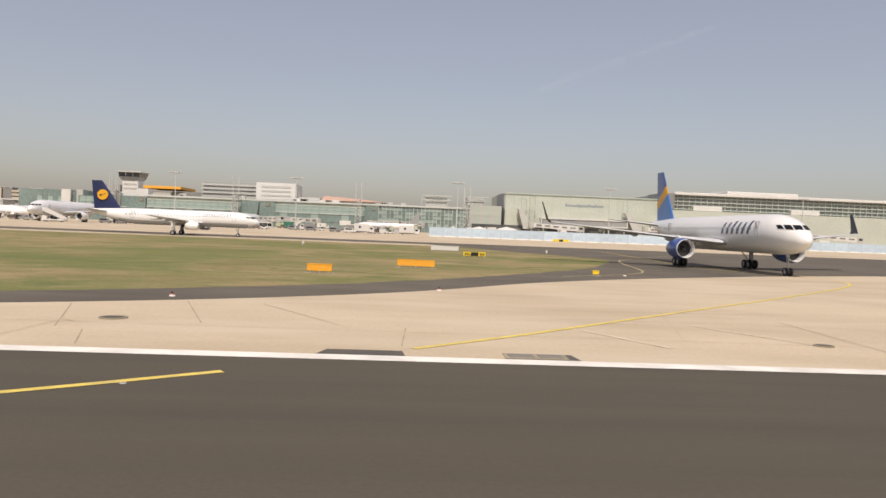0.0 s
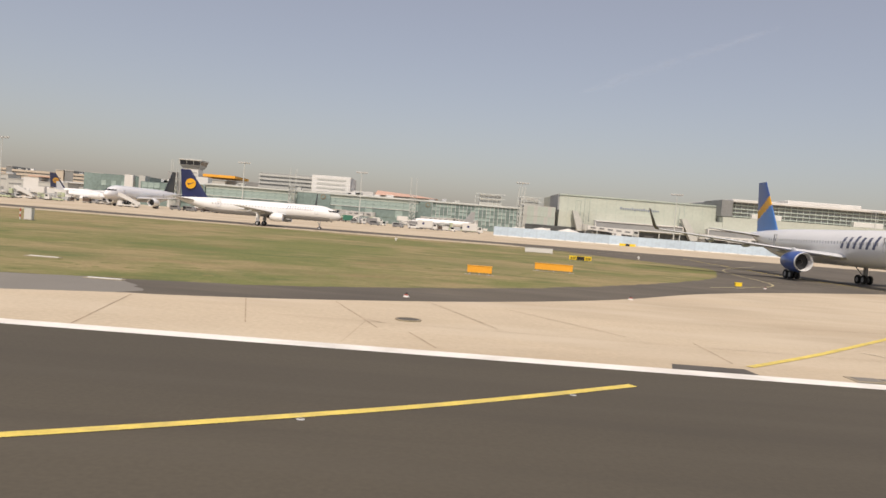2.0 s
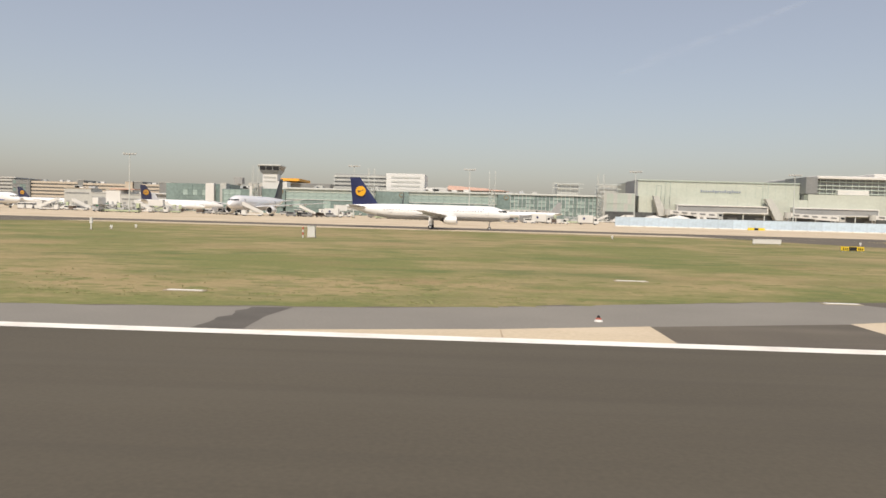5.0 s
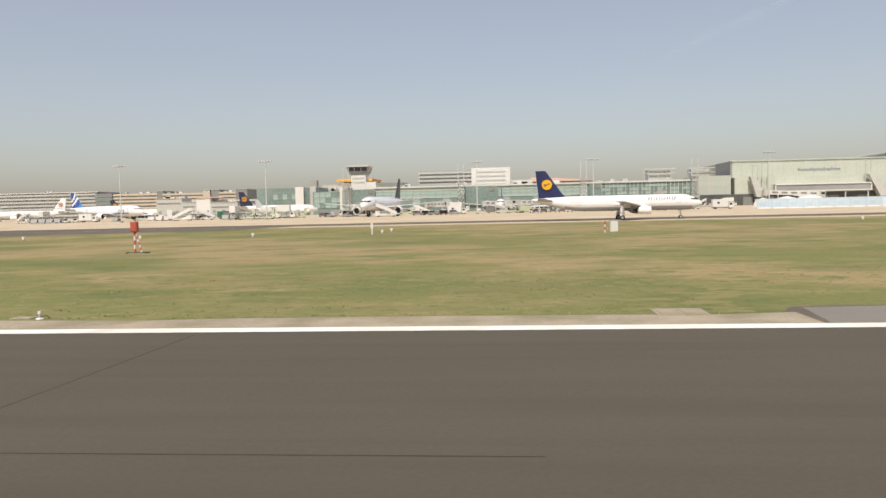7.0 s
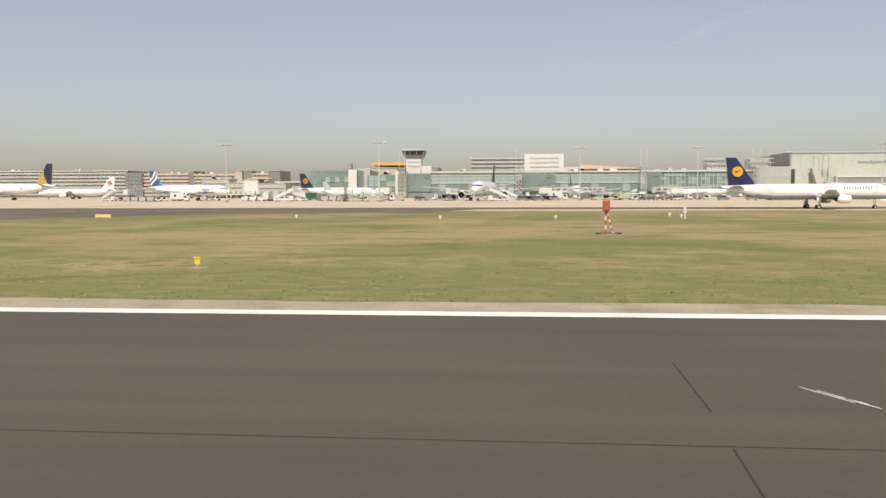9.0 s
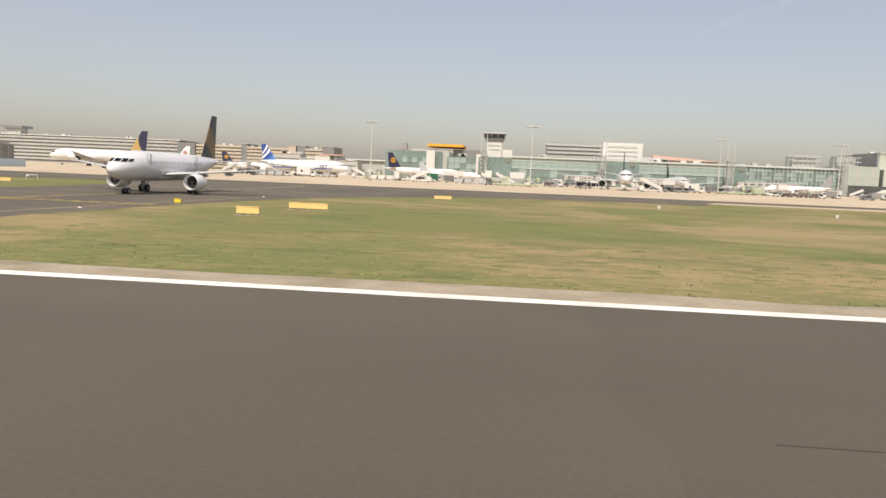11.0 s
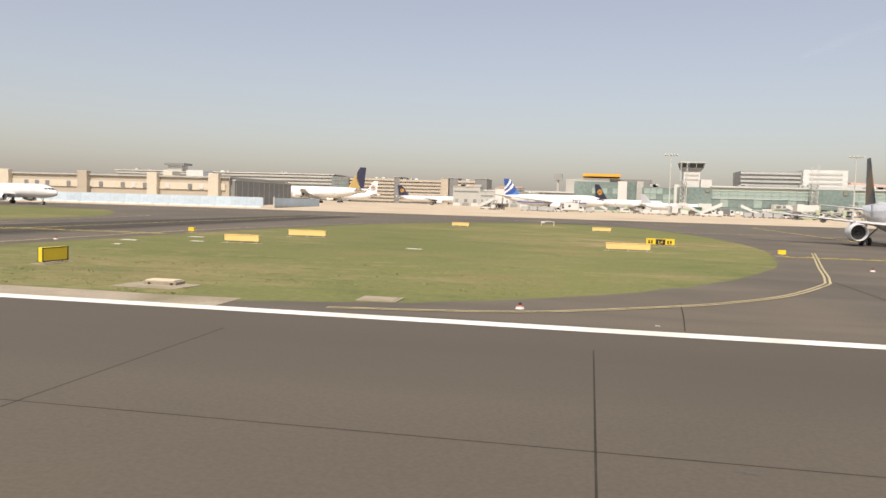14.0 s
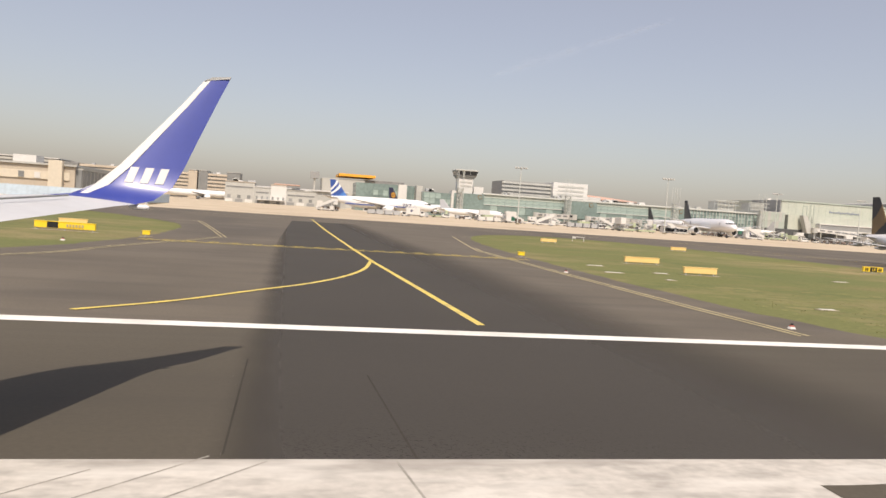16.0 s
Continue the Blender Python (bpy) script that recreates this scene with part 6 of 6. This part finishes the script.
part("plinth", boxm(-1.3, 1.2, -0.55, 0.45, -0.05, 0.025), M_LIP, t)
cu = bpy.data.curves.new("lettering", "FONT")
cu.body, cu.size, cu.extrude, cu.align_x = "L4", 0.72, 0.01, "CENTER"
cu.materials.append(M_BLACK)
lt = new("lettering", cu)
lt.parent = t
lt.matrix_local = pose(0.40, -0.145, 0.27, 90, 0, 0)

y1 = put(sign_box(0.26, 0.36, "narrow yellow marker board in grass", M_SIGNY, legs=2), -152.2, 40.5, -60)


# red-white-black edge reflector cones
def reflector():
    t = thing("edge_marker", "small red and white runway edge marker", "edge marker", "runway edge markers")
    part("base", loft([[(0.19 * math.cos(a), 0.19 * math.sin(a), 0.0) for a in [k * math.pi / 4 for k in range(8)]], [(0.135 * math.cos(a), 0.135 * math.sin(a), 0.10) for a in [k * math.pi / 4 for k in range(8)]]]), M_OFFW, t)
    part("skirt", loft([[(0.14 * math.cos(a), 0.14 * math.sin(a), 0.10) for a in [k * math.pi / 4 for k in range(8)]], [(0.08 * math.cos(a), 0.08 * math.sin(a), 0.17) for a in [k * math.pi / 4 for k in range(8)]]]), M_DULLR, t)
    part("lamp", lathe([(0.17, 0.065), (0.22, 0.065), (0.25, 0.035), (0.26, 0.01)], Matrix.Rotation(-math.pi / 2, 4, "Y"), 10), M_BLACK, t, smooth=True)
    return t


rf = put(reflector(), -11.8, 42.0)
for x, y in ((2.9, 51.5), (-41.0, 30.1), (-285.0, 29.0), (-232.7, 29.0), (-326.3, 29.2), (23.7, 78.2), (-262.6, 58), (-365, 62), (-231.7, 62.6), (-229.6, 106.1), (-326.7, 56)):
    copy_thing(rf, pose(x, y, 0))

# flush runway lights
rl0 = thing("runway_light", "flush steel runway light in asphalt", "runway light", "flush runway lights", pose(-12.9, 16.05, 0.02))
part("ring", lathe([(0.0, 0.09), (0.012, 0.075), (0.012, 0.045)], Matrix.Rotation(-math.pi / 2, 4, "Y"), 14), M_STEEL, rl0)
part("lens", tube(bmesh.new(), (0, 0, 0), (0, 0, 0.01), 0.045, n=10), M_SHOULD, rl0)
for x, y in ((-19.6, 12.25), (-6.7, 20.2), (-273, 15.4), (-267, 20.0), (-270, 17.6), (-280, 26.5)):
    copy_thing(rl0, pose(x, y, 0.02))

# white equipment box, red and white mast, small posts
t = thing("equipment_cabinet", "white equipment cabinet with red-banded post in grass", "cabinet", m=pose(-69.6, 112, 0))
part("cabinet", boxm(-0.55, 0.55, -0.4, 0.4, 0.1, 1.75, 0.03), M_OFFW, t)
part("roof", boxm(-0.6, 0.6, -0.45, 0.45, 1.75, 1.82, 0.01), M_GREYW, t)
part("door", boxm(-0.45, 0.45, -0.43, -0.40, 0.25, 1.6), M_OFFW, t)
part("plinth", boxm(-0.7, 0.7, -0.55, 0.55, -0.05, 0.1), M_LIP, t)
for k in range(4):
    part("post_band", tube(bmesh.new(), (-1.3, 0, k * 0.4), (-1.3, 0, k * 0.4 + 0.4), 0.11, n=8), M_RED if k % 2 else M_OFFW, t)

t = thing("marker_mast", "red and white banded mast with equipment boxes", "mast", m=pose(-124.7, 77.0, 0))
for k in range(8):
    part("mast_band", tube(bmesh.new(), (0, 0, k * 0.46), (0, 0, k * 0.46 + 0.46), 0.11, n=10), M_OFFW if k % 2 else M_RED, t)
    part("brace_band", tube(bmesh.new(), (0.75 - k * 0.085, 0, k * 0.30), (0.75 - (k + 1) * 0.085, 0, (k + 1) * 0.30), 0.08, n=8), M_RED if k % 2 else M_OFFW, t)
part("equipment_box", boxm(-0.3, 0.4, -0.3, 0.25, 2.3, 3.4, 0.04), M_RED, t)
part("equipment_door", boxm(-0.2, 0.3, -0.33, -0.30, 2.4, 3.3), M_RED, t)
part("head", boxm(-0.22, 0.22, -0.22, 0.22, 3.65, 3.95, 0.04), M_BLACK, t)
part("foot", boxm(-1.0, 1.6, -0.15, 0.15, 0, 0.12), M_BLACK, t)
part("plinth", boxm(-0.5, 1.1, -0.5, 0.5, -0.05, 0.06), M_LIP, t)


def small_post(h, label):
    t = thing("marker_post", label, "marker post", "white marker posts in the grass")
    part("post", tube(bmesh.new(), (0, 0, 0), (0, 0, h), 0.12, 0.09, 8), M_OFFW, t)
    part("head", loft([[(-0.25, -0.1, h * 0.55), (0.25, -0.1, h * 0.55), (0.25, 0.1, h * 0.55), (-0.25, 0.1, h * 0.55)], [(-0.16, -0.08, h), (0.16, -0.08, h), (0.16, 0.08, h), (-0.16, 0.08, h)]]), M_OFFW, t)
    part("foot", tube(bmesh.new(), (0, 0, 0), (0, 0, 0.12), 0.3, n=10), M_LIP, t)
    return t


mp = put(small_post(0.7, "short white marker post in grass"), -126.8, 120.1)
for x, y in ((-18, 150), (-106.1, 134.3), (-106.2, 125.1), (-145, 118), (-170, 125), (30, 150)):
    copy_thing(mp, pose(x, y, 0))
put(small_post(2.0, "tall white marker post in grass"), -106.9, 119.7)
t = thing("barrier_frame", "low white tubular frame standing in grass", "barrier", m=pose(-290.4, 145, 0))
for x in (-1.2, 1.2):
    part("post", tube(bmesh.new(), (x, 0, 0), (x, 0, 0.9), 0.06, n=8), M_OFFW, t)
    part("foot", boxm(x - 0.2, x + 0.2, -0.25, 0.25, -0.03, 0.05, 0.01), M_LIP, t)
part("rail", tube(bmesh.new(), (-1.26, 0, 0.87), (1.26, 0, 0.87), 0.055, n=8), M_OFFW, t)
part("sign_plate", boxm(-1.1, -0.55, -0.03, 0.03, 0.55, 0.82), M_OFFW, t)

# ---------------------------------------------------------------- the airliner's own wing, standing on its main gear
WX = -348.29
t = thing("airliner_wing", "pale grey airliner wing with blue upswept winglet", "aircraft wing", m=pose(WX, 0, 0))
# stations: lateral y, leading-edge x, chord, height
ws = [(1.9, -13.4, 6.6, 2.55), (5.6, -11.2, 4.6, 2.90), (10.5, -8.2, 3.6, 3.38), (15.0, -5.35, 2.15, 3.79), (15.60, -4.85, 1.90, 3.84)]
rs = []
for y, x, c, z in ws:
    rs.append([(x + c * px, y, z + c * pz) for px, pz in airfoil(8, 0.10)])
part("wing_panel", loft(rs), M_WING, t, smooth=True)
wl = [(15.60, -4.85, 1.90, 3.84, 0.0), (15.95, -4.30, 1.62, 3.93, 0.4), (16.17, -3.80, 1.43, 4.20, 0.85), (16.30, -3.38, 1.21, 4.62, 1.0), (16.46, -2.86, 0.935, 5.26, 1.0), (16.62, -2.30, 0.67, 5.95, 1.0), (16.74, -1.86, 0.50, 6.54, 1.0)]
rs = []
for y, x, c, z, k in wl:
    u = Vector((0, -k, 1 - k * 0.8)).normalized()
    rs.append([Vector((x + c * px, y, z + 0.08 * px * max(0, z - 5.2))) + u * (c * pz * 0.95) for px, pz in airfoil(14, 0.11)])
wlt = part("winglet", loft(rs), M_WLET, t, "glossy blue winglet", smooth=True)
b = bmesh.new()
le = []
for y, x, c, z, k in wl[1:]:
    le.append([(x - 0.035, y, z), (x + 0.03 * c, y - 0.045 * c, z), (x + 0.10 * c, y - 0.062 * c, z), (x + 0.17 * c, y - 0.066 * c, z), (x + 0.17 * c, y + 0.03 * c, z)])
part("leading_edge", loft(le), M_OFFW, wlt, "white leading edge")
# three plain slanted white livery bars on the inner face
def inner_face(x, z):
    """Lateral place of the winglet's inner skin at x and z."""
    for (ya, xa, ca, za, ka), (yb, xb, cb, zb, kb) in zip(wl, wl[1:]):
        if za <= z <= zb:
            q = (z - za) / (zb - za)
            y0, x0, c = ya + (yb - ya) * q, xa + (xb - xa) * q, ca + (cb - ca) * q
            p = min(1.0, max(0.02, (x - x0) / c))
            return y0 - c * 0.95 * 0.55 * (0.2969 * math.sqrt(p) - 0.126 * p - 0.3516 * p * p + 0.2843 * p ** 3 - 0.1015 * p ** 4) - 0.012
    return wl[-1][0]


for k in range(3):
    b = bmesh.new()
    x0 = -3.28 + 0.29 * k
    for j in range(4):
        z0, z1 = 4.27 + 0.08 * j, 4.27 + 0.08 * (j + 1)
        s0, s1 = x0 + 0.30 * (z0 - 4.27), x0 + 0.30 * (z1 - 4.27)
        b.faces.new([b.verts.new((x, inner_face(x, z), z)) for x, z in ((s0, z0), (s0 + 0.16, z0), (s1 + 0.16, z1), (s1, z1))])
    bmesh.ops.remove_doubles(b, verts=b.verts[:], dist=0.001)
    part("livery_mark", b, M_OFFW, wlt, "plain white slanted livery bar")
part("tip_cap", loft([[(-1.90, 16.70, 6.53), (-1.38, 16.70, 6.61), (-1.38, 16.78, 6.61), (-1.90, 16.78, 6.53)], [(-1.74, 16.72, 6.62), (-1.36, 16.72, 6.66), (-1.36, 16.76, 6.66), (-1.74, 16.76, 6.62)]]), M_DGREY, wlt, "dark grey winglet tip cap")
part("tail_light", lathe([(-0.22, 0.02), (-0.12, 0.055), (0.10, 0.06), (0.16, 0.03), (0.17, 0.005)], Matrix.Translation((-2.88, 15.72, 3.79)), 10), M_METAL, t, "small aft light housing", True)
for y0, y1, xa, xb in ((5.8, 10.2, -6.95, -5.55), (10.6, 15.0, -5.35, -3.6)):
    part("control_surface_gap", tube(bmesh.new(), (xa - 0.55, y0, 2.95 + (y0 - 5.6) * 0.095 + 0.18), (xb - 0.42, y1, 2.95 + (y1 - 5.6) * 0.095 + 0.10), 0.02, n=5), M_DGREY, t)
for y in (5.2, 8.2):
    x = -13.4 + (y - 1.9) * 0.60 + 6.6 - (y - 1.9) * 0.42
    part("flap_fairing", loft([[(x - 2.6 + s, y + w * math.cos(a), 2.45 + y * 0.03 + 0.42 * h * math.sin(a)) for a in [k * math.pi / 5 for k in range(10)]] for s, w, h in ((0, 0.04, 0.1), (0.8, 0.26, 0.9), (2.0, 0.28, 1.0), (3.2, 0.16, 0.5), (3.6, 0.03, 0.1))]), M_OFFW, t, smooth=True)
mg = part("main_gear", tube(bmesh.new(), (-9.3, 2.3, 0.5), (-9.3, 2.6, 2.6), 0.14), M_GEAR, t)
for yy in (2.0, 2.75):
    wheel(mg, -9.3, yy, 0.55, 0.38)


# ---------------------------------------------------------------- low grass clumps beside the runway
def clumps(x0, x1, y0, y1, n, seed, keep=None):
    """Flat uneven cushions of grass, a hand high at most."""
    r = random.Random(seed)
    vs, fs = [], []
    for _ in range(n):
        x = r.uniform(x0, x1)
        y = y0 + (y1 - y0) * r.random() ** 1.5
        if keep and not keep(x, y):
            continue
        rad, h = r.uniform(0.15, 0.6), r.uniform(0.02, 0.07)
        i = len(vs)
        vs.append((x + r.uniform(-0.1, 0.1), y + r.uniform(-0.1, 0.1), h))
        for k in range(7):
            a, q = k * 6.2832 / 7, rad * r.uniform(0.6, 1.4)
            vs.append((x + 1.6 * q * math.cos(a), y + q * math.sin(a), -0.002))
        fs += [(i, i + 1 + k, i + 1 + (k + 1) % 7) for k in range(7)]
    return vs, fs


# upright tufts of blades in the strip by the pavement
def tufts(spans, seed):
    r = random.Random(seed)
    vs, fs = [], []
    for x0, x1, y0, y1, n in spans:
        for _ in range(n):
            x, y = r.uniform(x0, x1), y0 + (y1 - y0) * r.random() ** 1.7
            if noise.noise((x * 0.35, y * 0.7, 3.0)) < -0.05:
                continue
            h, w = r.uniform(0.02, 0.06), r.uniform(0.10, 0.30)
            for _ in range(5):
                bx, by, a = x + r.uniform(-w, w), y + r.uniform(-w, w), r.uniform(0, 3.1416)
                dx, dy, lx, ly = 0.03 * math.cos(a), 0.03 * math.sin(a), r.uniform(-0.07, 0.07), r.uniform(-0.07, 0.07)
                i = len(vs)
                vs += [(bx - dx, by - dy, -0.01), (bx + dx, by + dy, -0.01), (bx + lx + dx * 0.5, by + ly + dy * 0.5, h * r.uniform(0.7, 1.0)), (bx + lx * 1.4, by + ly * 1.4, h)]
                fs += [(i, i + 1, i + 2), (i, i + 2, i + 3)]
    return vs, fs


M_CLUMP = mat("grass_clump", (0.150, 0.156, 0.063), 0.95, var=0.3, scale=0.3, fine=3, bump=0.5)
gi = M_CLUMP.node_tree.nodes.new("ShaderNodeNewGeometry")
gm = M_CLUMP.node_tree.nodes.new("ShaderNodeMix")
gm.data_type = "RGBA"
pbn = M_CLUMP.node_tree.nodes["Principled BSDF"]
pbn.inputs["Specular IOR Level"].default_value = 0.1
M_CLUMP.node_tree.links.new(gi.outputs["Random Per Island"], gm.inputs["Factor"])
M_CLUMP.node_tree.links.new(pbn.inputs["Base Color"].links[0].from_socket, gm.inputs["A"])
gm.inputs["B"].default_value = (0.200, 0.182, 0.086, 1)
M_CLUMP.node_tree.links.new(gm.outputs["Result"], pbn.inputs["Base Color"])
V, F_ = [], []
for args in ((-224, -75, 28.4, 48, 1500, 1, None), (-76, -20, 33.5, 52, 350, 2, lambda x, y: y > 33.5 + max(0, (x + 45) * 0.5)), (-20, 25, 46, 80, 200, 3, lambda x, y: y > 62 + (x + 4) * 1.4), (-320, -272, 28.2, 50, 500, 4, lambda x, y: x < -300 + 0.7 * max(0, y - 28) or y > 68)):
    v, f_ = clumps(*args)
    F_ += [tuple(i + len(V) for i in q) for q in f_]
    V += v
me = bpy.data.meshes.new("grass_clumps")
me.from_pydata(V, [], F_)
me.update()
me.shade_smooth()
me.materials.append(M_CLUMP)
tagged(new("grass_clumps", me), "low dry grass clumps beside the runway", "grass", kind="stuff")
M_BLADE = mat("grass_blade", (0.225, 0.228, 0.104), 0.95, var=0.3, scale=0.2, fine=1.5)
M_BLADE.node_tree.nodes["Principled BSDF"].inputs["Specular IOR Level"].default_value = 0.1
V, F_ = tufts(((-221, -76, 27.9, 44, 4200), (-322, -299, 27.9, 42, 900), (-72, -42, 34.0, 48, 700), (-298, -284, 33.5, 46, 300)), 7)
me = bpy.data.meshes.new("grass_tufts")
me.from_pydata(V, [], F_)
me.update()
me.materials.append(M_BLADE)
tagged(new("grass_tufts", me), "uneven grass tufts along the runway edge", "grass", kind="stuff")

# thin old contrail high in the sky
m = bpy.data.materials.new("contrail_ice")
m.use_nodes = True
pb = m.node_tree.nodes["Principled BSDF"]
pb.inputs["Base Color"].default_value = (0.9, 0.9, 0.9, 1)
pb.inputs["Roughness"].default_value = 1
nz = m.node_tree.nodes.new("ShaderNodeTexNoise")
nz.inputs["Scale"].default_value = 0.012
nz.inputs["Detail"].default_value = 6
rg = m.node_tree.nodes.new("ShaderNodeMapRange")
rg.inputs["From Min"].default_value, rg.inputs["From Max"].default_value, rg.inputs["To Max"].default_value = 0.25, 0.8, 0.013
tcn = m.node_tree.nodes.new("ShaderNodeTexCoord")
m.node_tree.links.new(tcn.outputs["Object"], nz.inputs["Vector"])
m.node_tree.links.new(nz.outputs["Fac"], rg.inputs["Value"])
m.node_tree.links.new(rg.outputs[0], pb.inputs["Alpha"])
ct = bmesh.new()
for layer, share in enumerate((1.5, 1.15, 0.8, 0.5, 0.25)):
    prev = None
    for k in range(41):
        q = k / 40
        p = Vector((1750, 4080, 1195)).lerp(Vector((760, 4393, 820)), q) + Vector((0, 3.0 * layer, 0))
        w = (12 + 24 * q + 6 * noise.noise((k * 0.45, layer * 1.7, 0))) * share * (1 if q < 0.8 else max(0.02, (1 - q) * 5))
        off = Vector((0, 0, 5 * noise.noise((k * 0.3, 5, layer * 0.4))))
        cur = (ct.verts.new(p + off + Vector((0.3, 0.0, 1)) * w), ct.verts.new(p + off - Vector((0.3, 0.0, 1)) * w))
        if prev:
            ct.faces.new((prev[0], prev[1], cur[1], cur[0]))
        prev = cur
ctr = obj("contrail", ct, m)
ctr.visible_shadow = False
tagged(ctr, "thin faded white contrail in hazy sky", "contrail", kind="structure")
